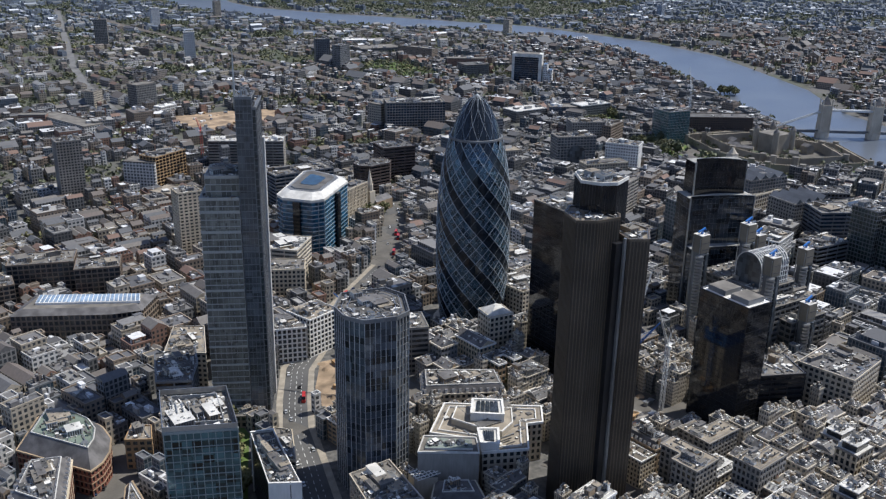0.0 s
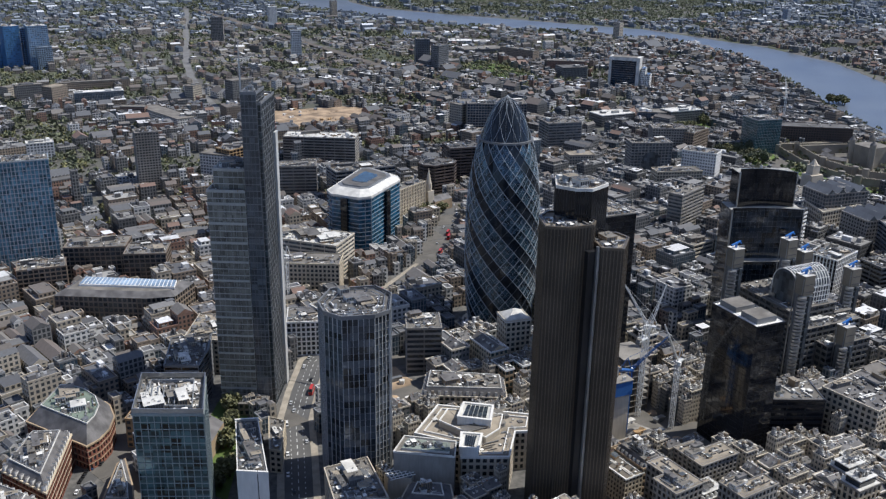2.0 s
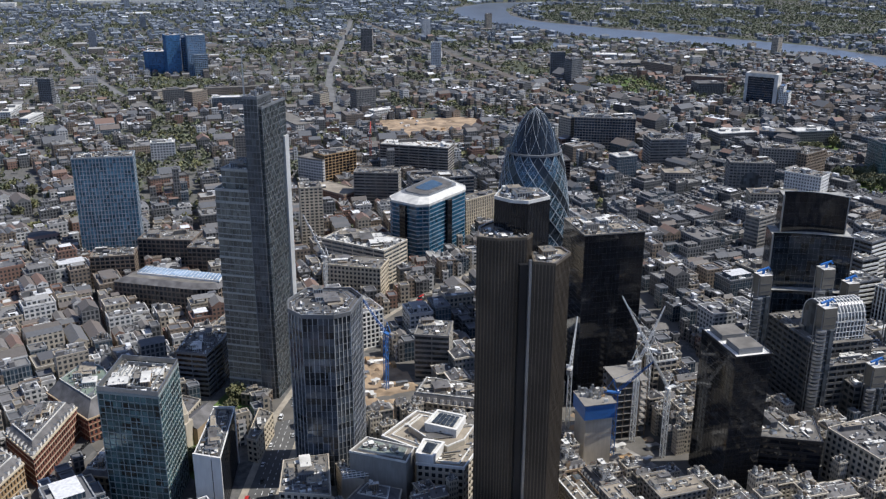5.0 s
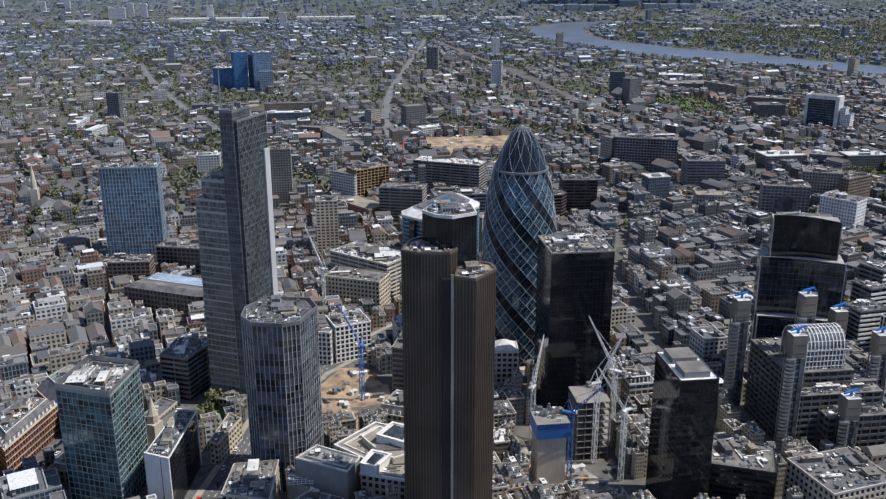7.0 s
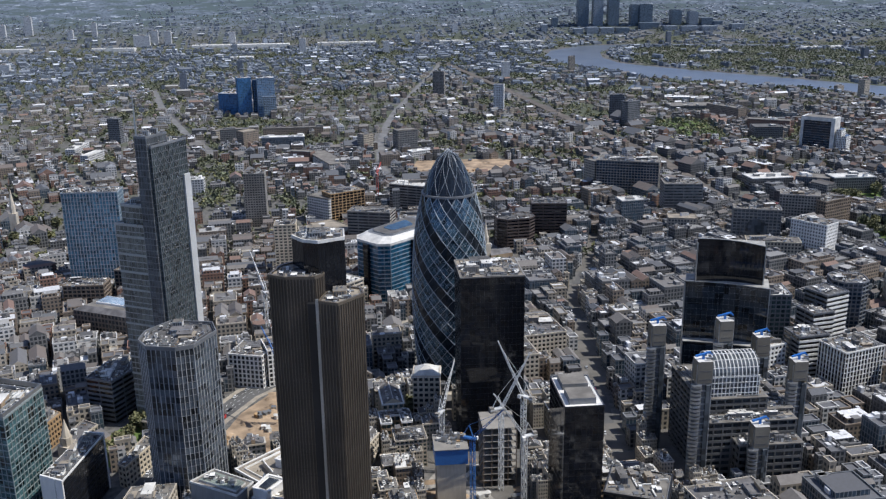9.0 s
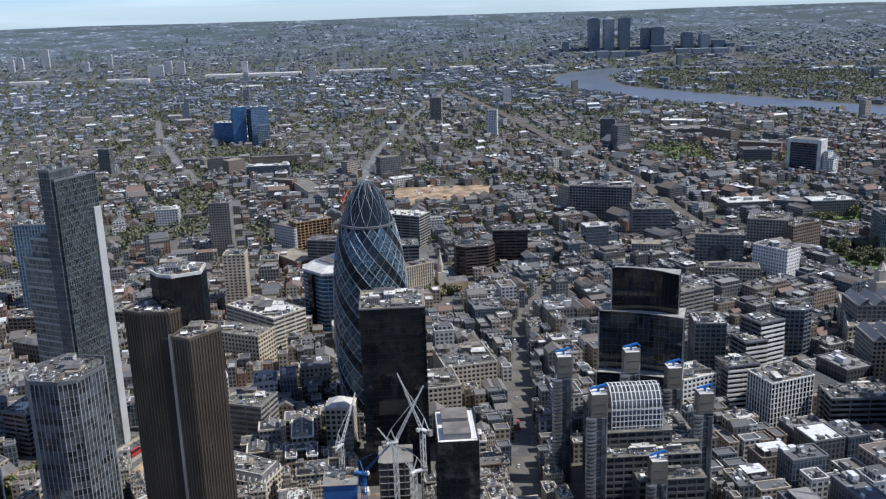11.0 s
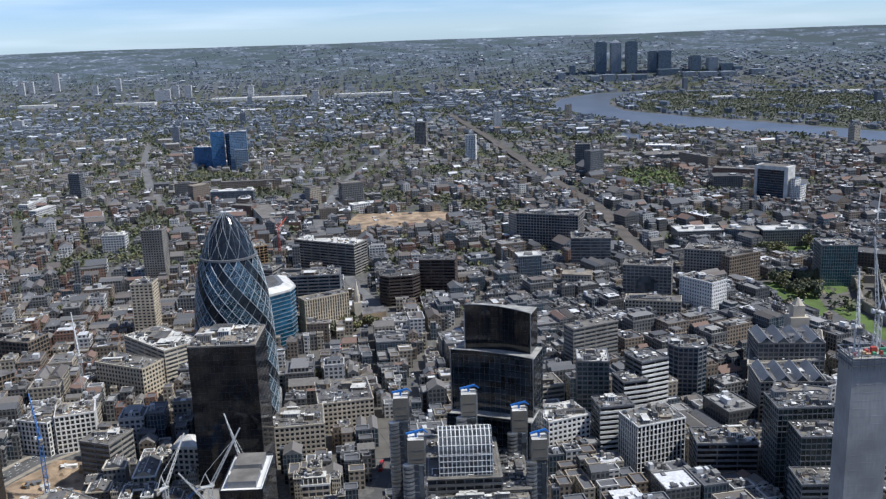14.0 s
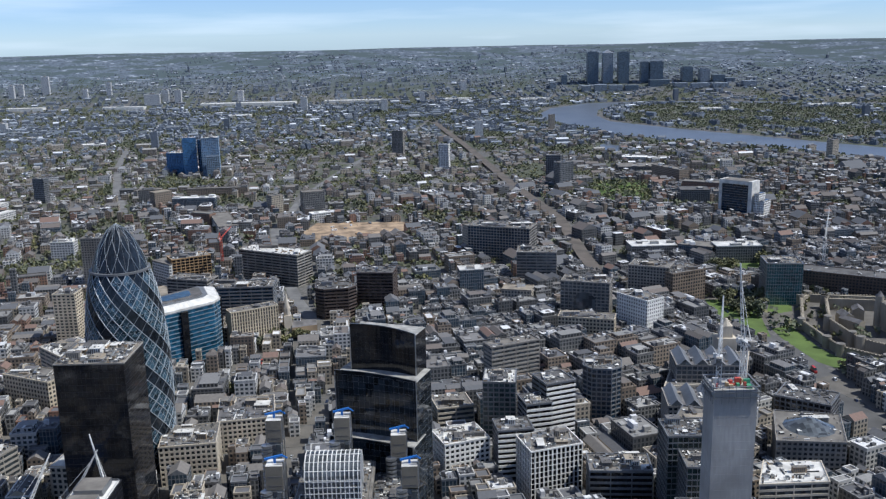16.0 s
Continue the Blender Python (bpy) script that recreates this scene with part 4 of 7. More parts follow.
# ---- more buildings of the City ----
DARKBLUE = glazing("navy_window_glass", (0.016, 0.035, 0.06), 0.1)
SKYBLUE = glazing("bright_blue_glass", (0.06, 0.145, 0.26), 0.3, 0.7)
HOSPITAL_BLUE = surface("blue_panels", (0.07, 0.19, 0.38), 0.5, wear=0.2)
HOSPITAL_PALE = surface("pale_blue_panels", (0.27, 0.36, 0.46), 0.5, wear=0.2)
TEAL = glazing("teal_window_glass", (0.05, 0.14, 0.15), 0.12)
TEALDARK = glazing("dark_green_glass", (0.02, 0.038, 0.036), 0.1)
DARKBROWN = surface("dark_brown_stone", (0.085, 0.062, 0.052), 0.7, wear=0.25)
CRANE_WHITE = surface("crane_white_paint", (0.62, 0.62, 0.60), 0.5, wear=0.15)
CRANE_BLUE = surface("crane_blue_paint", (0.05, 0.16, 0.42), 0.45, wear=0.15)
CRANE_RED = surface("crane_red_paint", (0.50, 0.08, 0.05), 0.45, wear=0.15)
OCHRE = surface("ochre_brick", (0.40, 0.26, 0.13), 0.9, wear=0.25)


def fronted(ax, ay, bx, by, deep):
    """A rectangle from its front edge, going back by deep."""
    d = (Vector((bx, by)) - Vector((ax, ay))).normalized()
    n = Vector((-d.y, d.x)) * deep
    return ccw([(ax, ay), (bx, by), (bx + n.x, by + n.y), (ax + n.x, ay + n.y)])


MASONRY = dict(bay=3.4, pier=1.3, band=1.4, skin=True)
OPEN = dict(bay=4.0, pier=0.8, band=1.0, skin=True)
STRIP = dict(bay=12.0, pier=0.6, band=1.5, skin=True)
LISTED = (
    ("dark_stepped_office", "dark glass office with a plant-filled roof", [(122.6, 490.5), (141.7, 482), (152, 502), (158, 524), (133, 528)], 31, WIN_BLACK, GREYCLAD, DARKFELT, STRIP, 8),
    ("corner_stone_building", "grey stone corner building with a flat roof", [(182, 360), (206, 361), (203, 322), (178, 331)], 22, WIN, STONE, FELT, MASONRY, 7),
    ("shaded_office", "plain concrete office beside the earth site", fronted(277, 479, 299, 471, 25), 33, WIN, CONCRETE, FELT, STRIP, 4),
    ("white_corner_building", "white stone corner building with tall bays", fronted(211, 536, 236, 528, 26), 25, WIN, WHITE, FELT, dict(bay=3.4, pier=1.1, band=0.9, skin=True), 6),
    ("white_corner_building", "white stone street building with a flat roof", fronted(240, 531, 266, 539, 24), 28, WIN, WHITE, GRAVEL, dict(bay=3.4, pier=1.1, band=0.9, skin=True), 5),
    ("beige_office", "beige stone office with round-arched gable", fronted(232, 641, 277, 619, 25), 29, WIN, CREAM, FELT, MASONRY, 5),
    ("white_roofed_office", "large office with white rooftop plant housings", fronted(238, 699, 286, 653, 36), 32, WIN_GREY, STONE, PALEROOF, STRIP, 12),
    ("slab_office", "grey slab office with ribbon windows", fronted(294, 900, 341, 885, 24), 38, WIN, CONCRETE, FELT, STRIP, 4),
    ("green_glass_block", "green glass office block with a pale roof", fronted(615, 543, 638, 540, 27), 50, WIN_GREEN, GREYCLAD, PALEROOF, OPEN, 4),
    ("striped_glass_office", "dark glass office with white horizontal stripes", fronted(658, 525, 679, 533, 22), 54, WIN_BLACK, GREYCLAD, DARKFELT, STRIP, 3),
    ("striped_glass_office", "dark glass office with white horizontal stripes", fronted(643, 514, 661, 518, 20), 44, WIN_BLACK, GREYCLAD, DARKFELT, STRIP, 3),
    ("striped_glass_office", "dark glass office with white horizontal stripes", fronted(622, 491, 646, 494, 20), 36, WIN_BLACK, GREYCLAD, DARKFELT, STRIP, 3),
    ("navy_octagon_office", "navy glass office with cut corners", cut_corner(fronted(691, 576, 719, 570, 30), 7), 46, DARKBLUE, GREYCLAD, FELT, OPEN, 4),
    ("grey_slab_office", "long grey slab office with ribbon windows", fronted(628, 638, 669, 656, 15), 42, WIN_GREY, CONCRETE, FELT, STRIP, 2),
    ("arched_office", "pale office with a great glazed arch", fronted(712, 838, 759, 822, 25), 42, WIN_GREY, CONCRETE, FELT, OPEN, 4),
    ("stone_front_building", "cream stone block before the arched office", fronted(700, 771, 751, 756, 20), 25, WIN, CREAM, FELT, MASONRY, 3),
    ("riverside_hotel", "grey hotel block with gridded windows", fronted(797, 911, 837, 892, 30), 38, WIN, CONCRETE, FELT, MASONRY, 4),
    ("riverside_hotel", "brown-grey hotel block with gridded windows", fronted(839, 882, 880, 902, 28), 34, WIN, BROWN, FELT, MASONRY, 4),
    ("scaffolded_block", "block wrapped in teal scaffold netting", fronted(937, 875, 974, 870, 34), 45, TEAL, STEEL, FELT, dict(bay=2.5, pier=0.3, band=0.4, skin=True), 3),
    ("dark_warehouse", "long dark brick warehouse by the docks", fronted(984, 914, 1086, 852, 30), 27, WIN, DARKBROWN, DARKFELT, MASONRY, 2),
    ("gabled_granite_office", "grey granite office with pointed glass gables", fronted(741, 520, 787, 515, 34), 38, WIN, CONCRETE, SLATE, MASONRY, 2),
    ("terraced_glass_office", "dark green glass office with planted terraces", fronted(734, 486, 767, 469, 34), 40, DARKBLUE, GREYCLAD, FELT, STRIP, 3),
    ("pale_slab_office", "pale ribbed slab office behind the church", fronted(389, 775, 430, 799, 15), 35, WIN, CREAM, FELT, dict(bay=2.6, pier=1.2, band=0.5, skin=True), 2),
    ("concrete_office", "stepped concrete office with deep ribbon windows", fronted(345, 1034, 422, 992, 30), 38, WIN, CONCRETE, PALEROOF, STRIP, 6),
    ("dark_glass_office", "wide dark glass office with stepped roof", fronted(350, 847, 417, 849, 30), 40, DARKBLUE, GREYCLAD, FELT, STRIP, 5),
    ("building_frame", "open concrete frame of a building going up", fronted(273, 998, 314, 1021, 24), 35, WIN_BLACK, OCHRE, GRAVEL, dict(bay=5.0, pier=0.8, band=0.7, skin=True), 5),
    ("dark_brown_office", "dark brown curved office with sloping levels", cut_corner(fronted(459, 859, 502, 865, 30), 9), 32, WIN_BLACK, DARKBROWN, DARKFELT, STRIP, 2),
    ("dark_brown_office", "dark brown office block with ribbon windows", fronted(500, 890, 539, 885, 32), 42, WIN_BLACK, DARKBROWN, DARKFELT, STRIP, 2),
    ("grey_tower_office", "grey office with paired stair towers", fronted(629, 1110, 706, 1079, 38), 45, DARKBLUE, CONCRETE, FELT, OPEN, 7),
    ("stepped_ziggurat_office", "grey ziggurat office with glass steps", fronted(680, 975, 726, 968, 34), 40, WIN_GREY, CONCRETE, FELT, STRIP, 3),
    ("dark_flats_tower", "dark slab of flats seen far off", fronted(807, 1713, 835, 1706, 21), 55, WIN, GREYCLAD, FELT, MASONRY, 1),
    ("dark_flats_tower", "dark slab of flats seen far off", fronted(824, 1639, 852, 1653, 20), 50, WIN, GREYCLAD, FELT, MASONRY, 1),
    ("white_flats_tower", "pale slab of flats above the terraces", fronted(601, 1907, 622, 1901, 15), 58, WIN, WHITE, FELT, MASONRY, 1),
    ("grey_flats_tower", "grey slab of flats above the terraces", fronted(490, 2197, 517, 2188, 15), 60, WIN, CONCRETE, FELT, MASONRY, 1),
    ("dark_flats_tower", "dark slab of flats among the northern terraces", fronted(-150, 1623, -128, 1618, 15), 45, WIN, GREYCLAD, FELT, MASONRY, 1),
    ("hospital_tower", "bright blue glass hospital tower", fronted(50, 1923, 78, 1930, 34), 82, SKYBLUE, HOSPITAL_BLUE, PALEROOF, OPEN, 2),
    ("hospital_tower", "bright blue and pale glass hospital tower", fronted(92, 1915, 128, 1921, 34), 82, SKYBLUE, HOSPITAL_PALE, PALEROOF, OPEN, 2),
    ("hospital_wing", "pale blue hospital block before the tower", fronted(104, 1903, 131, 1907, 9), 44, WIN_GREY, HOSPITAL_PALE, PALEROOF, OPEN, 1),
    ("hospital_wing", "dark link between the hospital towers", fronted(78.5, 1938, 91.5, 1937, 18), 76, DARKBLUE, HOSPITAL_BLUE, FELT, OPEN, 0),
    ("hospital_wing", "lower bright blue hospital wing", fronted(0, 1970, 46, 1960, 40), 45, SKYBLUE, HOSPITAL_BLUE, PALEROOF, OPEN, 2),
    ("ornate_office", "ornate white stone office with roof pavilions", fronted(398, 497, 435, 502, 34), 28, WIN, STONE, FELT, MASONRY, 6),
    ("ornate_office", "grey stone office with a long glazed roof", fronted(426, 545, 466, 552, 44), 24, WIN, STONE, SLATE, MASONRY, 6),
    ("black_low_office", "black office with a stepped roof", fronted(432, 311, 462, 298, 28), 32, WIN_BLACK, BLACKMETAL, FELT, STRIP, 4),
    ("stone_bank_building", "grand stone bank with deep window bays", [(476, 314), (483, 279), (522, 287), (515, 321)], 30, WIN, STONE, SLATE, MASONRY, 6),
    ("pavilion_office", "stone corner pavilion with a pale pyramid roof", fronted(342, 461, 360, 459, 17), 34, WIN, STONE, FELT, MASONRY, 0),
    ("station_office", "brown granite office ring with sunlit bays", fronted(80, 738, 127, 723, 28), 30, WIN, BROWN, FELT, OPEN, 4),
    ("station_office", "brown granite office ring with sunlit bays", fronted(123, 704, 155, 694, 27), 30, WIN, BROWN, FELT, OPEN, 4),
    ("station_office", "brown granite office ring with sunlit bays", fronted(44, 702, 80, 700, 20), 28, WIN, BROWN, GRAVEL, OPEN, 4),
    ("black_glass_block", "low black glass office with a pale roof", fronted(674, 444, 712, 441, 24), 30, WIN_BLACK, GREYCLAD, FELT, STRIP, 5),
    ("dark_green_office", "dark green glass office with a frame roof", fronted(714.5, 420.5, 750, 420, 25), 62, TEALDARK, GREYCLAD, DARKFELT, dict(bay=3.0, pier=0.3, band=0.6, skin=True), 6),
    ("dark_green_office", "dark green glass office with planted roof edge", fronted(719.5, 397.5, 752, 396, 22), 54, TEALDARK, GREYCLAD, FELT, dict(bay=3.0, pier=0.3, band=0.6, skin=True), 6),
    ("dark_green_office", "low dark green glass office with planted terrace", fronted(712, 376, 756, 374, 21), 36, TEALDARK, GREYCLAD, FELT, STRIP, 5),
    ("white_roofed_office", "stone office under a broad pale sheet roof", [(769, 421), (811, 422), (817, 449), (782, 451)], 30, WIN_GREY, STONE, PALEROOF, STRIP, 3),
    ("rotunda_office", "grey stone office with a low glass cone roof", [(803, 485), (847, 479), (862, 524), (819, 534)], 27, WIN, CONCRETE, FELT, MASONRY, 2),
    ("black_glass_block", "low dark glass office near the church", fronted(832, 566, 864, 543, 28), 25, WIN_BLACK, GREYCLAD, DARKFELT, OPEN, 4),
    ("white_street_office", "white stone office with a cluttered flat roof", fronted(587, 489, 617, 500, 26), 28, WIN, WHITE, PALEROOF, MASONRY, 6),
    ("white_street_office", "low pale office with long roof plant", fronted(583, 563, 610, 569, 26), 22, WIN_GREY, STONE, FELT, STRIP, 5),
    ("gabled_granite_office", "wide grey granite office with steep gables", fronted(766, 593, 817, 588, 34), 40, WIN_GREY, CONCRETE, SLATE, OPEN, 2),
    ("church_hall", "small stone church hall beside the garden", [(118, 441), (128.5, 438), (137, 458), (126, 466)], 12, WIN, STONE, SLATE, MASONRY, 1),
    ("garden_terrace_building", "low buff terrace building facing the garden", [(169, 397), (180, 427), (172, 435), (163.6, 401)], 14, WIN, CREAM, FELT, MASONRY, 4),
    ("orange_brick_building", "small orange brick building with a pale roof", [(95, 458), (108, 451), (112, 466), (103, 473)], 18, WIN, OCHRE, GRAVEL, MASONRY, 2),
    ("beige_roofed_building", "stone building with a beige gravel roof", [(143, 542), (165, 526), (178, 567), (160, 577)], 24, WIN, STONE, GRAVEL, MASONRY, 5),
)
for i, (name, label, poly, h, glass, wall, roof, style, plant) in enumerate(LISTED):
    reserve(poly, 3)
    ob = block(name, label, "flats" if "flats" in name else "hospital" if "hospital" in name else "office building", poly, h, glass, wall, roof, plant=plant, seed=i, **style)
    if name == "striped_glass_office":
        south = Build(WHITE)
        p = ccw(poly)
        for z in np.arange(3.5, h - 1, 3.6):
            south.prism(fronted(*p[0], *p[1], -0.5), z, z + 1.6, bottom=True)
        tagged(part("white_stripes", south, ob, label="white horizontal stripes"), kind="stuff")
    if name == "rotunda_office":
        part("cone_roof", Build(WIN_GREY, STEEL).prism(ngon(833, 506, 17, 17, 16), h + 0.3, h + 7, 0, 1, top_poly=ngon(833, 506, 1.2, 1.2, 16)), ob, label="low glass cone roof")
    if name == "pavilion_office":
        c = [sum(v) / 4 for v in zip(*poly)]
        part("pyramid_roof", Build(PALEROOF).prism(grown(poly, 0.6), h, h + 5.5, top_poly=[(c[0] + (x - c[0]) * 0.15, c[1] + (y - c[1]) * 0.15) for x, y in grown(poly, 0.6)]), ob)
    if name == "gabled_granite_office":
        p = ccw(poly)
        a, b2, c, e = (Vector(v) for v in (p[0], p[1], p[2], p[3]))
        for k in range(4):
            g = Build(GREYCLAD, WIN_GREY)
            f0, f1 = a + (b2 - a) * (k / 4 + 0.02), a + (b2 - a) * (k / 4 + 0.23)
            r0, r1 = e + (c - e) * (k / 4 + 0.02), e + (c - e) * (k / 4 + 0.23)
            m0, m1, z = (f0 + f1) / 2, (r0 + r1) / 2, h + 0.3
            g.face([(*f0, z), (*f1, z), (*m0, z + 5)], 1)
            g.face([(*r1, z), (*r0, z), (*m1, z + 5)], 1)
            g.face([(*f1, z), (*r1, z), (*m1, z + 5), (*m0, z + 5)])
            g.face([(*r0, z), (*f0, z), (*m0, z + 5), (*m1, z + 5)])
            part("gable", g, ob, label="steep slate gable with glass end")
    if name == "arched_office":
        arch = Build(WIN_GREY, STONE)
        a, b2 = Vector((712, 838)), Vector((759, 822))
        d = (b2 - a).normalized()
        n = Vector((d.y, -d.x))
        mid = a + (b2 - a) * 0.5 + n * 0.3
        pts = [mid + d * x for x in (-11, 11)]
        ring = [(mid + d * (11 * math.cos(t)), 22 + 10 * math.sin(t)) for t in np.linspace(0, math.pi, 13)]
        arch.face([(pts[0].x, pts[0].y, 6), (pts[1].x, pts[1].y, 6)] + [(v.x, v.y, z) for v, z in ring])
        part("glass_arch", arch, ob, label="great glazed arch")

def portal_office():
    """Dark glass block standing in a white portal frame, with white slabs behind."""
    owner = thing("portal_office", "dark glass office in a tall white portal frame", "office building")
    a, b = Vector((1038, 1366)), Vector((1077, 1326))
    d = (b - a).normalized()
    n = Vector((-d.y, d.x))

    def slab(u0, v0, u1, v1):
        return ccw([tuple(a + d * u + n * v) for u, v in ((u0, v0), (u1, v0), (u1, v1), (u0, v1))])

    reserve(slab(-4, -4, 80, 30), 2)
    part("glazing", Build(DARKBLUE).prism(slab(4, 2, 50, 24), 0, 51.9), owner)
    for u0, u1 in ((0, 4.5), (49, 55)):
        part("frame_leg", Build(PALEROOF).prism(slab(u0, 0, u1, 26), 0, 58), owner, label="white frame leg")
    part("frame_head", Build(PALEROOF, FELT).prism(slab(4.5, 0, 49, 26), 52, 58, 0, 1, bottom=True), owner, label="white frame head")
    for u0, h in ((57, 40), (66, 30)):
        wall_skin(owner, slab(u0, 4, u0 + 8, 26), 0, h, WIN, WHITE, round(h / 3.6), 3.0, 1.2, 1.3)
    for z in np.arange(4, 50, 4):
        part("floor_line", Build(GREYCLAD).prism(slab(4.5, 1.8, 49, 2.05), z, z + 0.5), owner)


portal_office()


def edge_of(owner, poly, z, mat, high=1.1, thick=0.8, name="parapet"):
    b = Build(mat)
    parapet(b, ccw(list(poly)), z, high, thick)
    part(name, b, owner)


def mansard_block(name, label, poly, h, wall, roof=SLATE, deck=FELT, slope=4.5, inset=2.6, dormers=True, bay=3.4, band_mat=None, plant=6, seed=1):
    """Masonry walls under a cornice, a steep slate roof with dormers, and a flat deck on top."""
    poly = ccw(poly)
    reserve(poly, 3)
    owner = thing(name, label, "building")
    floors = max(2, round(h / 3.7))
    wall_skin(owner, poly, 0, h, WIN, wall, floors, bay, 1.3, 1.4)
    part("cornice", Build(band_mat or wall).prism(grown(poly, 0.6), h - 0.7, h + 0.25, bottom=True), owner)
    if band_mat:
        ring = Build(band_mat).prism(grown(poly, 0.12), -0.25, 0.25, bottom=True).mesh("stone_band")
        for i in range(1, floors):
            part("stone_band", ring, owner, (0, 0, h / floors * i))
    top = grown(poly, -inset)
    part("mansard_roof", Build(roof, deck).prism(grown(poly, -0.2), h + 0.25, h + slope, 0, 1, top_poly=top), owner)
    if dormers:
        one = Build(WHITE, SLATE).box(-0.8, -1.1, 0, 0.8, 1.1, 2.3, 0, 1).mesh("dormer")
        for a, b in zip(poly, poly[1:] + poly[:1]):
            a, b = Vector(a), Vector(b)
            n = int((b - a).length / 4.2)
            d = (b - a).normalized() if n else None
            for i in range(n):
                c = a + (b - a) * ((i + 0.5) / n) + Vector((-d.y, d.x)) * 1.3
                ob = part("dormer", one, owner, (c.x, c.y, h + 0.5))
                ob.rotation_euler.z = math.atan2(d.y, d.x)
    edge_of(owner, top, h + slope - 0.1, PALEROOF, 0.7, 0.5)
    roof_plant(owner, top, h + slope, random.Random(seed), plant, (WHITE, PALEROOF, BUFF))
    return owner


mansard_block("long_mansard_building", "long stone building with a slate mansard and dormers", [(263, 421), (309, 398), (318, 419), (276, 444)], 16.5, STONE, plant=9, seed=3)
mansard_block("curved_red_building", "red building with cream bands, slate slopes and green deck", [(44, 482), (61, 513), (74, 507), (83, 497), (89, 483), (90, 468), (86, 455), (80, 446), (73, 441)], 16, RED,
              deck=surface("green_roof", (0.17, 0.21, 0.17), 0.95), slope=8, inset=7.0, dormers=False, bay=3.0, band_mat=BUFF, plant=5, seed=5)
mansard_block("ribbed_roof_hall", "long low hall with a ribbed grey roof", [(75, 392), (87, 428), (91, 431), (91.5, 404), (90, 386)], 9, BUFF, deck=GRAVEL, slope=2.5, inset=2.0, dormers=False, plant=9, seed=14)
mansard_block("terracotta_building", "red terracotta street building with cream bands and dormers", [(31, 427), (45, 457), (66, 450), (51, 397)], 20, RED, deck=SLATE, slope=5, inset=4.0, bay=2.7, band_mat=CREAM, plant=11, seed=6)
mansard_block("terracotta_building", "yellow stone street building with gables and dormers", [(8, 392), (24, 420), (47, 392), (36, 365)], 20, OCHRE, deck=SLATE, slope=5, inset=4.0, bay=2.7, band_mat=CREAM, plant=11, seed=7)


def banking_hall():
    """White stone hall with stepped terraces, rooflight pavilions and neighbours."""
    owner = thing("banking_hall", "white stone banking hall with stepped roof terraces", "office building")
    body = ccw([(261, 393), (307, 361), (297, 347), (288, 350), (273, 329), (250, 339), (255, 351), (237, 370)])
    reserve(body, 3)
    wall_skin(owner, body, 0, 24, WIN, STONE, 6, 3.6, 1.4, 1.4)
    part("roof_deck", Build(GRAVEL).prism(grown(body, 0.2), 24, 24.3), owner)
    edge_of(owner, grown(body, 0.5), 23.6, WHITE, 1.5, 0.9)
    edge_of(owner, grown(body, -3.5), 24.3, WHITE, 0.9, 0.5, "terrace_wall")
    terrace = ccw([(252, 372), (262, 382), (288, 364), (279, 351), (268, 346), (259, 358)])
    part("terrace_block", Build(STONE, GRAVEL).prism(terrace, 24.3, 27.5, 0, 1), owner)
    edge_of(owner, terrace, 27.4, WHITE, 0.9, 0.6)
    for quad_, z0, z1 in (([(260, 365), (275, 354), (284, 368), (270, 378)], 27.5, 32.0), ([(250, 341), (258, 335), (267, 348), (257, 354)], 24.3, 29.0)):
        q = ccw(quad_)
        pav = part("rooflight_pavilion", Build(WHITE, PALEROOF).prism(q, z0, z1, 0, 1), owner, label="white rooflight pavilion")
        edge_of(pav, grown(q, 0.3), z1 - 0.1, WHITE, 0.9, 1.3, "rim")
        a, b, c, d = (Vector(p) for p in grown(q, -2.6))
        for i in range(5):
            p0, p1, q0, q1 = (a + (b - a) * ((i + 0.1) / 5), a + (b - a) * ((i + 0.9) / 5), d + (c - d) * ((i + 0.1) / 5), d + (c - d) * ((i + 0.9) / 5))
            part("roof_pane", Build(WIN_GREY, WIN).prism(ccw([tuple(v) for v in (p0, p1, q1, q0)]), z1, z1 + 0.7, 0, 1), pav)
    roof_plant(owner, grown(body, -1), 24.3, random.Random(12), 5, (STONE, WHITE, PALEROOF))
    store = thing("grey_plant_block", "grey windowless plant block with a green-grey deck", "office building")
    q = ccw([(227, 361), (250, 345), (243, 332), (216, 349)])
    reserve(q, 2)
    part("wall", Build(CONCRETE, FELT).prism(q, 0, 30, 0, 1), store)
    edge_of(store, grown(q, 0.2), 29.8, PALEROOF, 1.0, 0.6)
    part("upper_deck", Build(PALEROOF, surface("green_grey_deck", (0.22, 0.25, 0.22), 0.9)).prism(grown(q, -3.0), 30, 31.2, 0, 1), store)
    roof_plant(store, grown(q, -3.5), 31.2, random.Random(4), 6, (WHITE, PALEROOF, PLANT))
    low = mansard_block("slate_roofed_building", "stone building with a dark slate roof and light well", [(222, 341), (240, 331), (234, 311), (209, 325)], 15, STONE, roof=SLATE, deck=SLATE, slope=4, inset=5, dormers=False, plant=2, seed=9)
    grid = thing("glazed_court_roof", "white gridded glass roof over a small court", "rooflight")
    q = ccw([(211, 350), (217, 352), (226, 345), (222, 339), (211, 344)])
    part("court_walls", Build(STONE, WIN_GREY).prism(q, 0, 19, 0, 1), grid)
    bars = Build(WHITE)
    for x in np.arange(212, 225, 2.2):
        bars.bar((x, 341, 19.3), (x, 351, 19.3), 0.4)
    for y in np.arange(341, 352, 2.2):
        bars.bar((211, y, 19.3), (225, y, 19.3), 0.4)
    part("glazing_bars", bars, grid)


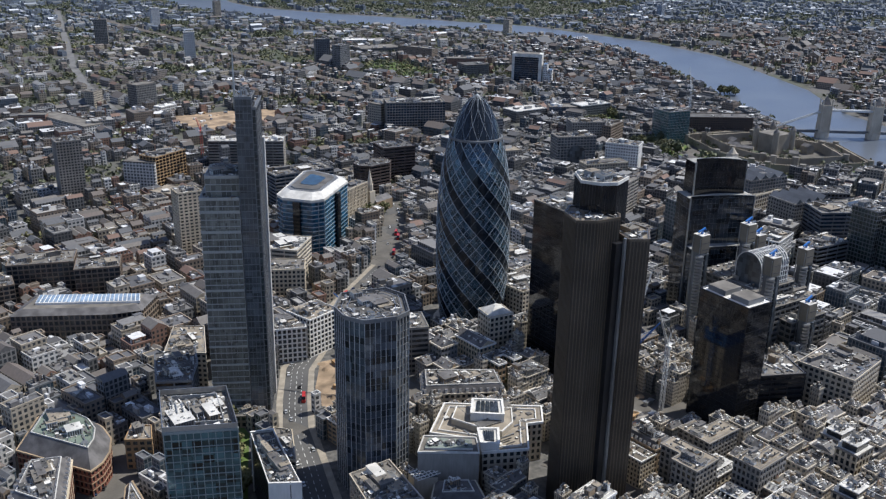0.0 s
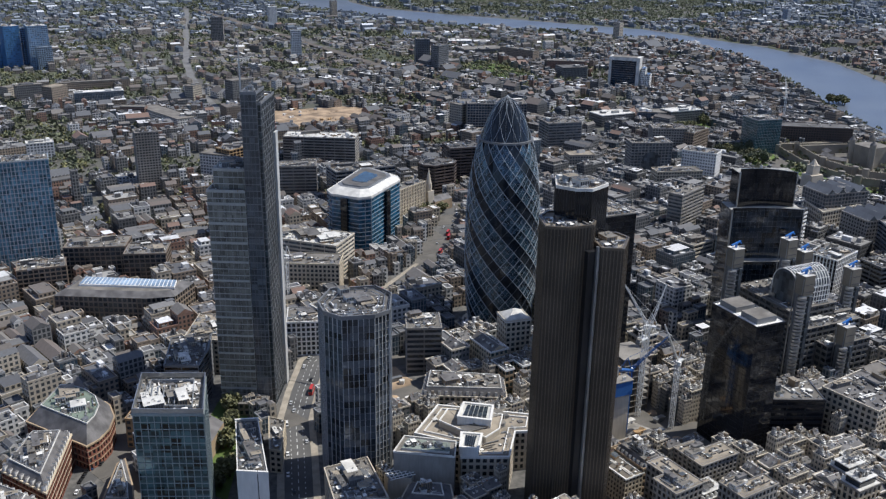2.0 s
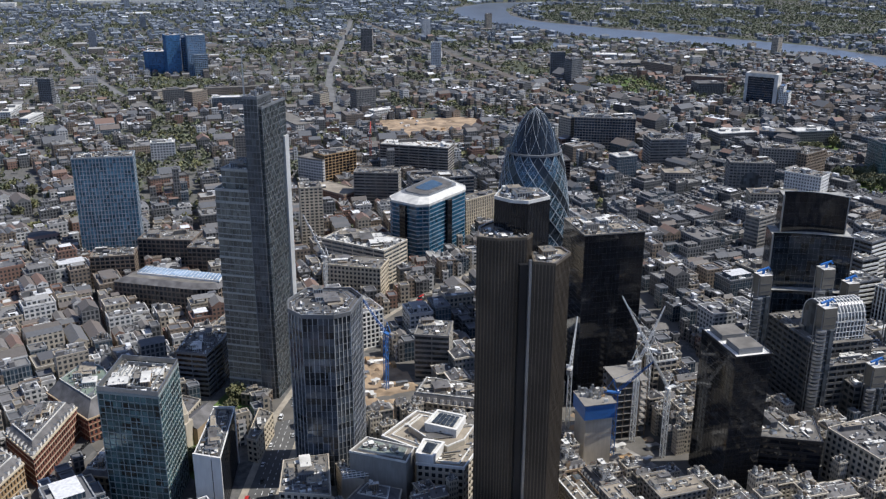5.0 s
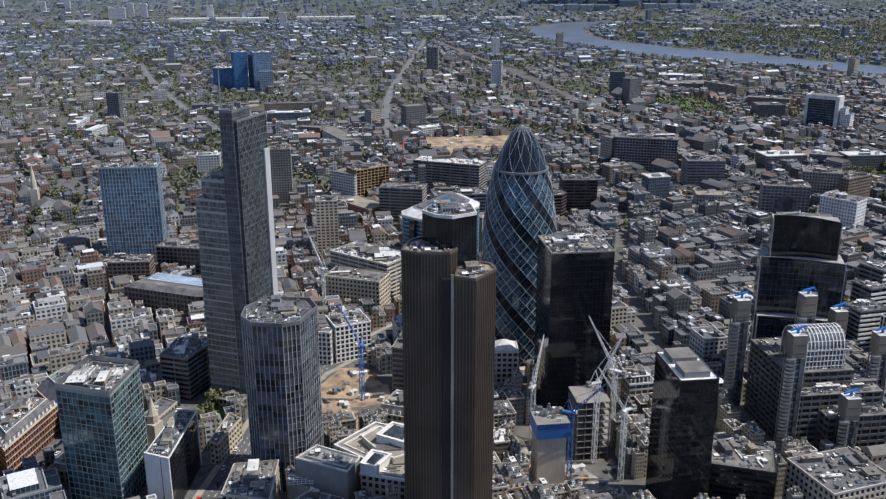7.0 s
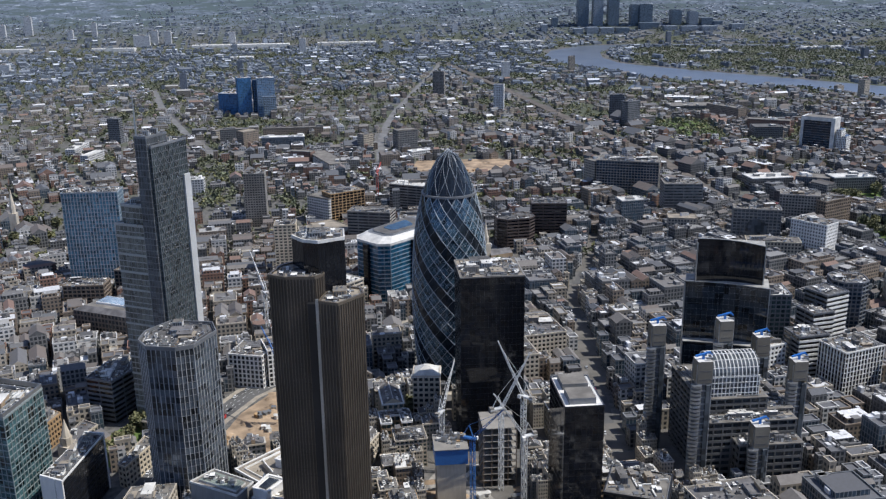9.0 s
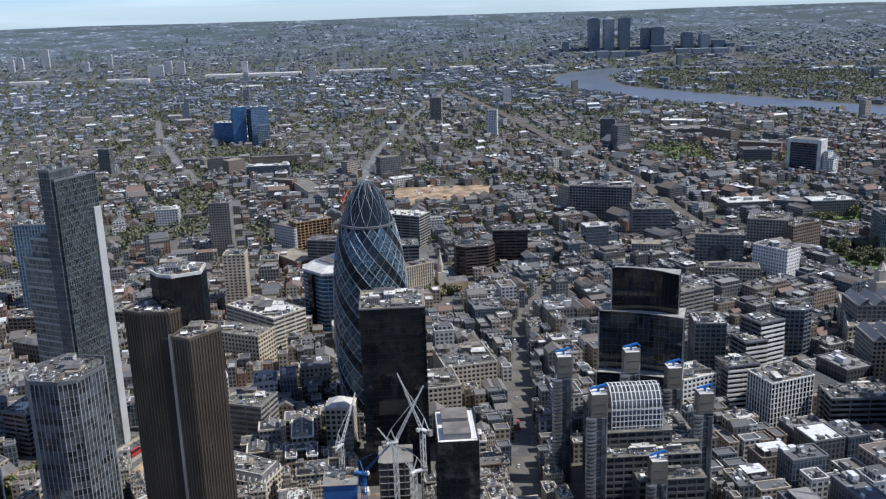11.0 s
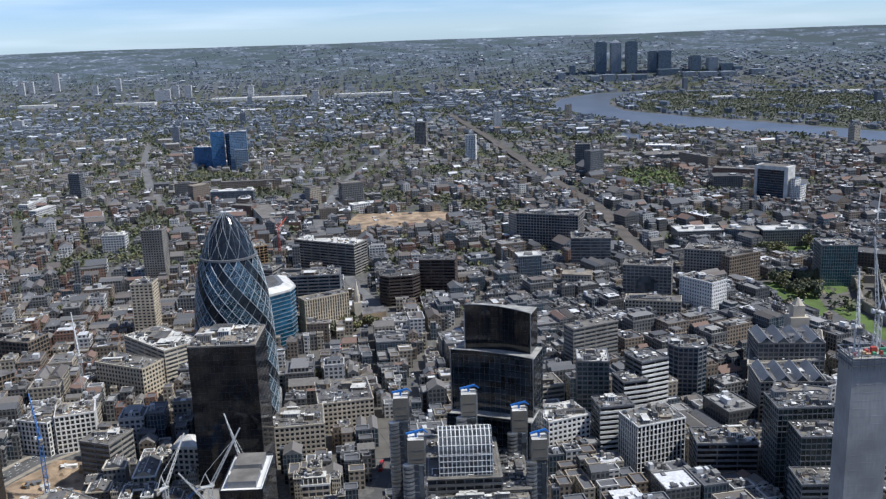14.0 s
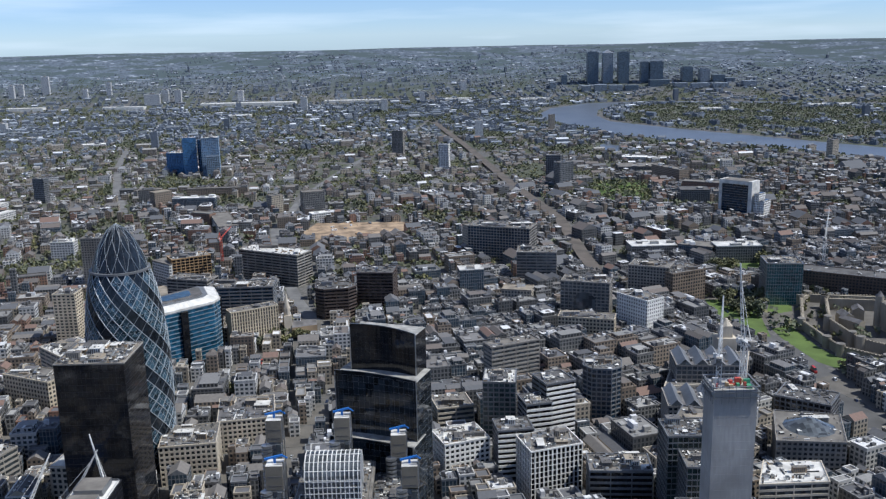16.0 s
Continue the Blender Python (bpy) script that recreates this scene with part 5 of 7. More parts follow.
banking_hall()
rooftop = thing("roof_frame", "steel frame and louvres round the glass office roof", "roof plant")
for e, z, hh in ((0.2, 70.4, 3.2), (-5.0, 70.4, 2.2)):
    edge_of(rooftop, grown(ccw([(93, 367), (123, 354), (131, 390), (102, 402)]), e), z, STEEL if e > 0 else PLANT, hh, 0.35, "screen")
louvre = Build(PLANT).box(-0.18, -9, 0, 0.18, 9, 0.7).mesh("louvre")
for i in range(9):
    ob = part("louvre", louvre, rooftop, (101 + i * 2.6, 380.5 - i * 1.02, 72.0))
    ob.rotation_euler.z = radians(-12)


def long_roof_hall():
    """Brown office with a long glazed ridge over its court."""
    owner = thing("long_roof_office", "brown stone office with a long blue-white glass roof", "office building")
    body = ccw([(68, 649), (129, 618), (149, 614), (167, 637), (91, 680)])
    reserve(body, 4)
    wall_skin(owner, body, 0, 25, WIN, BROWN, 6, 3.6, 1.0, 1.2)
    part("roof_slope", Build(SLATE, FELT).prism(grown(body, 0.3), 25, 28, 0, 1, top_poly=grown(body, -6)), owner)
    a, b, c, d = (Vector(p) for p in ((86, 654), (150, 621), (154, 635), (92, 668)))
    glass, panes = glazing("pale_roof_glass", (0.30, 0.40, 0.52), 0.25, 0.2), []
    ridge = Build(WHITE)
    ridge.prism([tuple(p) for p in (a, b, c, d)], 28, 29.5)
    for i in range(24):
        p0, p1 = a + (b - a) * ((i + 0.12) / 24), a + (b - a) * ((i + 0.88) / 24)
        q0, q1 = d + (c - d) * ((i + 0.12) / 24), d + (c - d) * ((i + 0.88) / 24)
        panes.append([tuple(v) for v in (p0 * 0.95 + q0 * 0.05, p1 * 0.95 + q1 * 0.05, q1 * 0.95 + p1 * 0.05, q0 * 0.95 + p0 * 0.05)])
    under = part("glass_ridge", ridge, owner, label="long pale glass ridge")
    for q in panes:
        part("roof_pane", Build(glass).prism(q, 29.5, 29.8), under)


long_roof_hall()


def insurance_hall():
    """Steel service towers round a glazed atrium."""
    owner = thing("steel_service_building", "inside-out steel office with stacked service towers", "office building")
    reserve(rect(490, 352, 571, 428), 1)
    frame_grey = surface("exposed_concrete", (0.135, 0.13, 0.12), 0.8, wear=0.3, streaks=True)
    for poly, h, floors in ((rect(505, 374, 546, 424), 50, 13), (rect(546, 374, 562, 424), 42, 10), (rect(505, 364, 560, 374), 40, 10), (rect(522, 354, 560, 364), 30, 7)):
        wall_skin(owner, poly, 0, h, WIN, frame_grey, floors, 5.4, 0.7, 1.5, 0.8)
        part("roof_deck", Build(FELT).prism(grown(poly, 0.3), h, h + 0.4), owner)
        roof_plant(owner, poly, h + 0.4, random.Random(round(h)), 6, (PLANT, STEEL, GREYCLAD))
    n, x0, x1, y0, y1 = 14, 512.0, 541.0, 377.0, 399.0
    ym, r = (y0 + y1) / 2, (y1 - y0) / 2
    prof = [(ym - r * math.cos(math.pi * i / n), 63 + 11 * math.sin(math.pi * i / n)) for i in range(n + 1)]
    outer = [(y0, 40)] + prof + [(y1, 40)]
    vault = Build(WIN_GREY, WIN_GREY)
    for (ya, za), (yb, zb) in zip(outer, outer[1:]):
        vault.face([(x0, ya, za), (x1, ya, za), (x1, yb, zb), (x0, yb, zb)])
    vault.face([(x1, y, z) for y, z in outer])
    vault.face([(x0, y, z) for y, z in outer][::-1])
    part("atrium_glass", vault, owner, label="barrel-vaulted glass atrium")
    hoops = Build(WHITE)
    for x in np.arange(x0 - 0.1, x1 + 0.2, 2.33):
        for (ya, za), (yb, zb) in zip(outer, outer[1:]):
            hoops.bar((x, ya, za), (x, yb, zb), 0.5)
    for y, z in prof[::2]:
        hoops.bar((x0, y, z + 0.1), (x1, y, z + 0.1), 0.32)
    for z in np.arange(42, 63, 3.4):
        hoops.bar((x0, y0 - 0.1, z), (x1, y0 - 0.1, z), 0.4)
    for y in np.arange(y0, y1 + 0.1, 3.0):
        hoops.bar((x1 + 0.1, y, 40), (x1 + 0.1, y, 63 + 11 * math.sin(math.acos(max(-1, min(1, (ym - y) / r))))), 0.4)
    part("atrium_frame", hoops, owner, label="white steel hoops")
    sand = surface("sand_metal", (0.24, 0.21, 0.16), 0.5, 0.1, wear=0.2)
    paint = surface("blue_paint", (0.03, 0.16, 0.50), 0.4, wear=0.1)
    pod = Build(STEEL).prism(ngon(0, 0, 3.1, 2.6, 10), 0, 1.5, bottom=True).mesh("stair_pod")
    for x, y, h in ((491, 415, 83), (530, 407, 87), (567, 383, 69), (500, 361, 82), (560, 420, 70), (531, 350, 46)):
        part("service_tower", Build(GREYCLAD).box(x - 3.2, y - 3.2, 0, x + 3.2, y + 3.2, h - 13), owner)
        lift = Build(STEEL)
        for i, j in ((-4.4, -3.4), (4.4, -3.4), (4.4, 3.4), (-4.4, 3.4)):
            lift.bar((x + i, y + j, 0), (x + i, y + j, h - 2), 0.55)
        for z in np.arange(4, h - 12, 4.0):
            lift.box(x - 4.6, y - 4.2, z, x + 4.6, y - 3.2, z + 0.7)
        part("pipe_frame", lift, owner, label="steel pipes and lift rails")
        for z in np.arange(2, h - 14, 2.4):
            part("stair_pod", pod, owner, (x - 4.4, y - 3.9, z))
        part("glass_lift", Build(WIN_GREY).box(x + 1.0, y - 5.0, 0, x + 3.6, y - 3.2, h - 14), owner)
        part("plant_box", Build(sand, PALEROOF).box(x - 4.2, y - 4.2, h - 13, x + 4.2, y + 4.2, h, 0, 1), owner, label="sand-coloured plant box")
        grilles = Build(DARKFELT, STEEL)
        for z in (h - 11, h - 6):
            grilles.box(x - 3.4, y - 4.3, z, x + 3.4, y - 4.1, z + 0.5)
        grilles.bar((x + 4.6, y - 2, h - 12), (x + 4.6, y - 2, h + 1.2), 0.9, 1)
        grilles.bar((x + 4.8, y - 2, h + 1.2), (x + 1.0, y - 2, h + 1.2), 0.9, 1)
        part("grille", grilles, owner)
        blue = Build(paint)
        blue.bar((x, y, h), (x, y, h + 3), 1.2)
        blue.bar((x - 5, y - 1, h + 2.4), (x + 4, y + 1, h + 3.6), 1.0)
        blue.bar((x + 3.6, y + 1, h + 3.6), (x + 6, y + 2, h + 1.4), 0.7)
        part("maintenance_crane", blue, owner, label="bright blue maintenance crane")


insurance_hall()


def crane(x, y, z0, h, jib, turn, rise_deg, mat, label):
    """A luffing tower crane of lattice members."""
    owner = thing("tower_crane", label, "crane", "tower cranes", at=(x, y, z0), turn=turn)
    mast = Build(mat)
    w = 1.1
    for i, j in ((-1, -1), (1, -1), (1, 1), (-1, 1)):
        mast.bar((i * w, j * w, 0), (i * w, j * w, h), 0.35)
    for k in range(int(h / 3)):
        z = k * 3.0
        for a, b in (((-w, -w), (w, -w)), ((w, -w), (w, w)), ((w, w), (-w, w)), ((-w, w), (-w, -w))):
            p, q = (a, b) if k % 2 else (b, a)
            mast.bar((*p, z), (*q, z + 3.0), 0.22)
    part("mast", mast, owner)
    arm = Build(mat)
    d = Vector((math.cos(radians(rise_deg)), 0, math.sin(radians(rise_deg))))
    top = Vector((1.5, 0, h + 2))
    ends = [(0, -0.8, 0), (0, 0.8, 0), (-d.z * 1.5, 0, d.x * 1.5)]
    for e in ends:
        arm.bar(top + Vector(e), top + d * jib + Vector(e) * 0.2, 0.3)
    n = int(jib / 2.5)
    for k in range(n):
        a, b = top + d * (jib * k / n), top + d * (jib * (k + 1) / n)
        f, g = 1 - 0.8 * k / n, 1 - 0.8 * (k + 1) / n
        for s in range(3):
            arm.bar(a + Vector(ends[s]) * f, b + Vector(ends[(s + 1) % 3]) * g, 0.18)
    part("jib", arm, owner)
    frame_ = Build(mat)
    frame_.bar((1, 0, h), (-2, 0, h + 9), 0.5)
    frame_.bar((-6, 0, h + 1.5), (-2, 0, h + 9), 0.35)
    frame_.bar((-2, 0, h + 9), tuple(top + d * jib * 0.85), 0.15)
    part("a_frame", frame_, owner)
    part("counter_deck", Build(mat).box(-7.5, -1.3, h + 0.6, 1.8, 1.3, h + 1.4), owner)
    part("counterweight", Build(CONCRETE).box(-7.5, -1.2, h - 0.8, -5.2, 1.2, h + 2.6), owner)
    part("cab", Build(WHITE).box(0.6, 1.2, h - 0.2, 2.4, 2.8, h + 1.8), owner)


for args in ((356, 396, 0, 40, 30, 60, 55, CRANE_WHITE), (388, 372, 0, 52, 34, 20, 60, CRANE_WHITE), (404, 390, 0, 50, 34, 130, 56, CRANE_WHITE),
             (370, 360, 0, 40, 28, -30, 50, CRANE_BLUE), (398, 352, 0, 44, 34, 200, 58, CRANE_WHITE),
             (708.5, 319, 133, 14, 26, 70, 66, CRANE_WHITE), (722.5, 328, 133, 18, 34, 100, 80, CRANE_WHITE),
             (256, 470, 0, 40, 34, 120, 35, CRANE_BLUE), (232, 610, 0, 46, 40, 115, 40, CRANE_WHITE), (330, 1010, 30, 26, 34, 80, 12, CRANE_RED), (1010, 905, 40, 24, 34, 60, 60, CRANE_WHITE)):
    crane(*args, "white lattice luffing crane over a building site" if args[-1] is CRANE_WHITE else "blue lattice luffing crane over a building site" if args[-1] is CRANE_BLUE else "red lattice tower crane over a building site")


def site_core():
    owner = thing("rising_core", "part-built concrete tower core with blue hoarding", "building site")
    part("core", Build(STONE).prism(rect(349.5, 353, 365.5, 369), 0, 31), owner)
    part("hoarding", Build(CRANE_BLUE).prism(rect(348.4, 352, 366.6, 370), 30, 39), owner, label="blue climbing hoarding")
    deck = Build(CONCRETE)
    deck.prism(rect(348, 351.6, 367, 370.4), 39, 39.4)
    part("deck", deck, owner)
    r = random.Random(3)
    for _ in range(26):
        x, y = r.uniform(349, 364), r.uniform(353, 368)
        part("formwork", Build(r.choice((PALEROOF, OCHRE, STEEL, GREYCLAD, STEEL, CRANE_RED))).box(x, y, 39.4, x + r.uniform(0.6, 2.4), y + r.uniform(0.6, 2.4), 39.4 + r.uniform(0.5, 4.5)), owner)
    frame_ = thing("part_built_block", "open steel frame rising over the building site", "building site")
    for z in np.arange(4, 38, 4.2):
        part("floor_slab", Build(CONCRETE).box(378, 376, z, 398, 398, z + 0.4), frame_)
    for x in np.arange(378.5, 398, 4.8):
        for y in np.arange(376.5, 398, 5.2):
            part("column", Build(BROWN).box(x - 0.3, y - 0.3, 0, x + 0.3, y + 0.3, 38), frame_)


site_core()

rubble = random.Random(8)
for spot, n in ((DIG, 95), (PINNACLE, 40), (DIRT, 34)):
    xs, ys = [p[0] for p in spot], [p[1] for p in spot]
    for _ in range(n):
        x, y = rubble.uniform(min(xs), max(xs)), rubble.uniform(min(ys), max(ys))
        if not inside(grown(spot, -2), x, y):
            continue
        if rubble.random() < 0.55:
            r, h = rubble.uniform(1.5, 5), rubble.uniform(0.5, 2.2)
            b = Build(EARTH)
            base = ngon(x, y, r, r * rubble.uniform(0.6, 1), 9, rubble.random())
            base = [(px + rubble.uniform(-0.4, 0.4), py + rubble.uniform(-0.4, 0.4)) for px, py in base]
            b.prism(base, 0.1, h, top_poly=[(x + (px - x) * 0.3, y + (py - y) * 0.3) for px, py in base])
            solid("earth_mound", b, "heap of tan earth on the building site", "mound", group="earth mounds")
        else:
            w, d = rubble.choice(((6, 2.4), (2.4, 6), (3, 3), (8, 2.5)))
            b = Build(rubble.choice((WHITE, PALEROOF, GREYCLAD, OCHRE, STEEL)))
            b.box(x, y, 0.1, x + w, y + d, 2.7, turn=rubble.random())
            b.box(x - 0.1, y - 0.1, 2.5, x + w + 0.1, y + d + 0.1, 2.75, turn=0)
            solid("site_cabin", b, "portable cabin on the building site", "cabin", group="site cabins")


# ---- castle and bridge ----
RAGSTONE = surface("ragstone", (0.30, 0.265, 0.205), 0.95, wear=0.3, streaks=True)


def castle():
    owner = thing("castle", "pale ragstone castle with curtain walls and corner towers", "castle")
    ring = grown(CASTLE, -2)
    inner = grown(CASTLE, -26)
    for line, h in ((ring, 9), (inner, 12)):
        for a, b in zip(line, line[1:] + line[:1]):
            part("curtain_wall", Build(RAGSTONE).prism(fronted(*a, *b, 3.0), 0, h), owner)
            crenel = Build(RAGSTONE)
            d = Vector(b) - Vector(a)
            k = max(2, int(d.length / 3))
            for i in range(k):
                p = Vector(a) + d * ((i + 0.3) / k)
                crenel.box(p.x - 0.6, p.y - 0.6, h, p.x + 0.6, p.y + 0.6, h + 1.2)
            tagged(part("battlement", crenel, owner), kind="stuff")
            part("wall_tower", Build(RAGSTONE, FELT).prism(ngon(*a, 4, 4, 14), 0, h + 3, 0, 1), owner)
    cx, cy = 1035, 775
    keep = part("keep", Build(RAGSTONE, FELT).prism(rect(cx - 17, cy - 16, cx + 17, cy + 16), 0, 27, 0, 1), owner, label="pale square keep")
    for i, j in ((-1, -1), (1, -1), (1, 1), (-1, 1)):
        t = part("turret", Build(RAGSTONE).prism(ngon(cx + i * 17, cy + j * 16, 4, 4, 12), 0, 32), keep)
        part("cap", Build(SLATE).prism(ngon(cx + i * 17, cy + j * 16, 4, 4, 12), 32, 37, top_poly=ngon(cx + i * 17, cy + j * 16, 0.4, 0.4, 12)), keep)
    r = random.Random(6)
    for _ in range(14):
        x, y = r.uniform(965, 1090), r.uniform(690, 860)
        if inside(grown(CASTLE, -34), x, y) and math.dist((x, y), (cx, cy)) > 38:
            w, d = r.uniform(12, 26), r.uniform(8, 12)
            b = Build(RAGSTONE, SLATE)
            house(b, x, y, w, d, r.uniform(8, 11), r.uniform(0, 3), 0, True, 1, r)
            part("lodging", b, owner)


def house(b, x, y, w, d, h, turn, z, gable, roof, rng):
    """A box house with a pitched roof or small roof housings."""
    c, s = math.cos(turn), math.sin(turn)

    def put(px, py):
        return x + px * c - py * s, y + px * s + py * c

    poly = [put(*p) for p in rect(-w / 2, -d / 2, w / 2, d / 2)]
    b.prism(poly, z - 1, z + h, 0, roof)
    if gable:
        e = 0.3 * min(w, d)
        lo, hi = z + h - 0.05, z + h + e
        ends, order = ([put(-w / 2, 0), put(w / 2, 0)], (0, 1, 2, 3)) if w >= d else ([put(0, -d / 2), put(0, d / 2)], (1, 2, 3, 0))
        p = [poly[i] for i in order]
        n = len(b.v)
        b.v.extend([(*q, lo) for q in p] + [(*ends[0], hi), (*ends[1], hi)])
        for q, mt in (((0, 1, 5, 4), roof), ((2, 3, 4, 5), roof), ((1, 2, 5), 0), ((3, 0, 4), 0)):
            b.f.append(tuple(n + i for i in q))
            b.m.append(mt)
            b.uv.extend([(0.2, 0.2)] * len(q))
    elif min(w, d) > 9:
        for _ in range(rng.randint(5, 11)):
            px, py, f, g = rng.uniform(-0.4, 0.4) * w, rng.uniform(-0.4, 0.4) * d, rng.uniform(0.025, 0.14), rng.uniform(0.025, 0.14)
            q = [put(px + i * w * f, py + j * d * g) for i, j in ((-1, -1), (1, -1), (1, 1), (-1, 1))]
            b.prism(q, z + h, z + h + rng.choice((0.6, 1.0, 1.6, 2.6, 3.8)), roof, roof)


castle()


def bascule_bridge():
    owner = thing("bascule_bridge", "stone bascule bridge with two gothic towers", "bridge")
    a, b = Vector((1175, 800)), Vector((1232, 757))
    d = (b - a).normalized()
    turn = math.atan2(d.y, d.x)
    for p in (a, b):
        part("pier", Build(STONE).prism(ngon(p.x, p.y, 12, 9, 10, turn), 0, 9), owner)
        t = part("tower", Build(STONE).box(p.x - 7, p.y - 7, 9, p.x + 7, p.y + 7, 48, turn=turn), owner, label="stone gothic tower")
        part("spire", Build(SLATE).prism(ngon(p.x, p.y, 8, 8, 4, turn + 0.785), 48, 60, top_poly=ngon(p.x, p.y, 0.5, 0.5, 4, turn + 0.785)), t)
        for i in range(4):
            q = p + Vector((math.cos(turn + 0.785 + i * 1.5708), math.sin(turn + 0.785 + i * 1.5708))) * 9.2
            part("pinnacle", Build(STONE, SLATE).prism(ngon(q.x, q.y, 1.6, 1.6, 8), 9, 56, top_poly=ngon(q.x, q.y, 0.9, 0.9, 8)), t)
    part("deck", Build(GREYCLAD).bar((*(a - d * 75), 9), (*(b + d * 90), 9), 4.0), owner)
    for s in (-3, 3):
        o = Vector((-d.y, d.x)) * s
        part("high_walkway", Build(CRANE_WHITE).bar((*(a + o), 40), (*(b + o), 40), 2.6), owner)
        for p, e in ((a, a - d * 70), (b, b + d * 80)):
            part("suspension_chain", Build(CRANE_WHITE).bar((*(p + o), 40), (*(e + o), 13), 1.4), owner)


bascule_bridge()


def church(x, y, h, turn, label):
    owner = thing("church", label, "church", at=(x, y, 0), turn=turn)
    reserve(ngon(x, y, 16, 16, 8), 2)
    part("nave_wall", Build(BUFF).box(3, -7, 0, 28, 7, 11), owner)
    b = Build(SLATE)
    b.face([(3, -7, 11), (28, -7, 11), (28, 0, 15), (3, 0, 15)])
    b.face([(28, 7, 11), (3, 7, 11), (3, 0, 15), (28, 0, 15)])
    b.face([(28, -7, 11), (28, 7, 11), (28, 0, 15)])
    b.face([(3, 7, 11), (3, -7, 11), (3, 0, 15)])
    part("nave_roof", b, owner)
    part("tower", Build(STONE).box(-4, -4, 0, 4, 4, h * 0.5), owner)
    belfry = part("belfry", Build(STONE).prism(ngon(0, 0, 3.4, 3.4, 8), h * 0.5, h * 0.66), owner)
    part("spire", Build(STONE).prism(ngon(0, 0, 3.0, 3.0, 8), h * 0.66, h, top_poly=ngon(0, 0, 0.15, 0.15, 8)), belfry)


church(437, 807, 46, 20, "brick church with a pale stone spire")
church(-96, 985, 58, 0, "white stone church with a tall spire")
church(128, 425, 34, 60, "small white stone church with a stepped spire")


def port_building():
    """Heavy stone office with a stepped tower."""
    owner = thing("stone_tower_office", "grand pale stone office with a stepped central tower", "office building")
    body = ccw([(755, 584), (818, 590), (843, 655), (785, 662)])
    reserve(body, 4)
    wall_skin(owner, body, 0, 26, WIN, STONE, 6, 4.0, 1.6, 1.3)
    part("roof_deck", Build(FELT).prism(grown(body, 0.4), 26, 26.6, bottom=True), owner)
    edge = Build(STONE)
    parapet(edge, grown(body, 0.6), 26, 1.6, 0.9)
    part("parapet", edge, owner)
    part("rotunda_roof", Build(SLATE, WIN_GREY).prism(ngon(798, 622, 17, 17, 20), 26.6, 32, 1, 0, top_poly=ngon(798, 622, 9, 9, 20)), owner)
    t = part("tower", Build(STONE).box(820, 664, 0, 836, 679, 36), owner, label="stepped stone tower")
    part("upper_stage", Build(STONE).box(823, 667, 36, 833, 676, 46), t)
    part("cap", Build(STONE).prism(ngon(828, 671.5, 5, 5, 8), 46, 52, top_poly=ngon(828, 671.5, 1, 1, 8)), t)
    roof_plant(owner, body, 26.6, random.Random(2), 6)


port_building()


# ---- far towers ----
# dark and pale towers: blue-grey haze is painted into walls and glass
HAZYDARK = facade("hazed_tower_dark", (0.10, 0.135, 0.17), (0.14, 0.175, 0.215), (0.065, 0.09, 0.12), 6.0, 4.0, 1.0)
HAZYPALE = facade("hazed_tower_pale", (0.21, 0.25, 0.30), (0.31, 0.35, 0.40), (0.12, 0.14, 0.16), 6.0, 4.0, 1.2)
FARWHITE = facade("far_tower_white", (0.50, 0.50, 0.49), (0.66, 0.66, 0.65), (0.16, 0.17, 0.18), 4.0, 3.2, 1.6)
for x, y, w, h in ((-641, 4275, 30, 62), (-577, 4248, 30, 62), (-690, 4151, 70, 50), (-266, 4119, 26, 60), (76, 3620, 26, 58), (-1612, 4918, 30, 66), (-1636, 5101, 30, 62), (-1539, 5193, 40, 100), (-1155, 4718, 24, 50), (-1124, 5001, 26, 70),
                   (401, 3497, 24, 50), (545, 3876, 22, 54), (771, 4771, 30, 50), (711, 2515, 22, 52), (-828, 2965, 34, 34)):
    owner = thing("flats_tower", "pale far-off tower of council flats", "flats", "far flats towers")
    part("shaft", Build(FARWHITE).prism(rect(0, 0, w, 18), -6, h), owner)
    part("lift_housing", Build(CONCRETE).prism(rect(w * 0.35, 4, w * 0.65, 14), h, h + 4), owner)
    px, py, z, k = outlying(x, y)
    owner.matrix_basis = Matrix.Translation((px, py, z)) @ Matrix.Diagonal((k, k, k, 1))
for x, y, w, d in ((-420, 4050, 420, 60), (-820, 3960, 180, 40), (120, 4080, 260, 50), (-1250, 4010, 160, 40), (1560, 3250, 120, 40), (1980, 3320, 160, 45), (620, 4050, 160, 50), (-200, 3400, 120, 40), (980, 3950, 130, 40)):
    b = Build(PALEROOF, WHITE)
    b.prism(rect(0, 0, w, d), -8, 9, 0, 1, top_poly=rect(1, 1, w - 1, d - 1))
    b.prism(rect(0, d * 0.4, w, d * 0.6), 9, 10.5, 0, 1)
    px, py, z, k = outlying(x, y)
    ob = solid("warehouse", b, "long white-roofed warehouse far to the east", "warehouse", group="far warehouses")
    ob.matrix_basis = Matrix.Translation((px, py, z)) @ Matrix.Diagonal((k, k, k, 1))
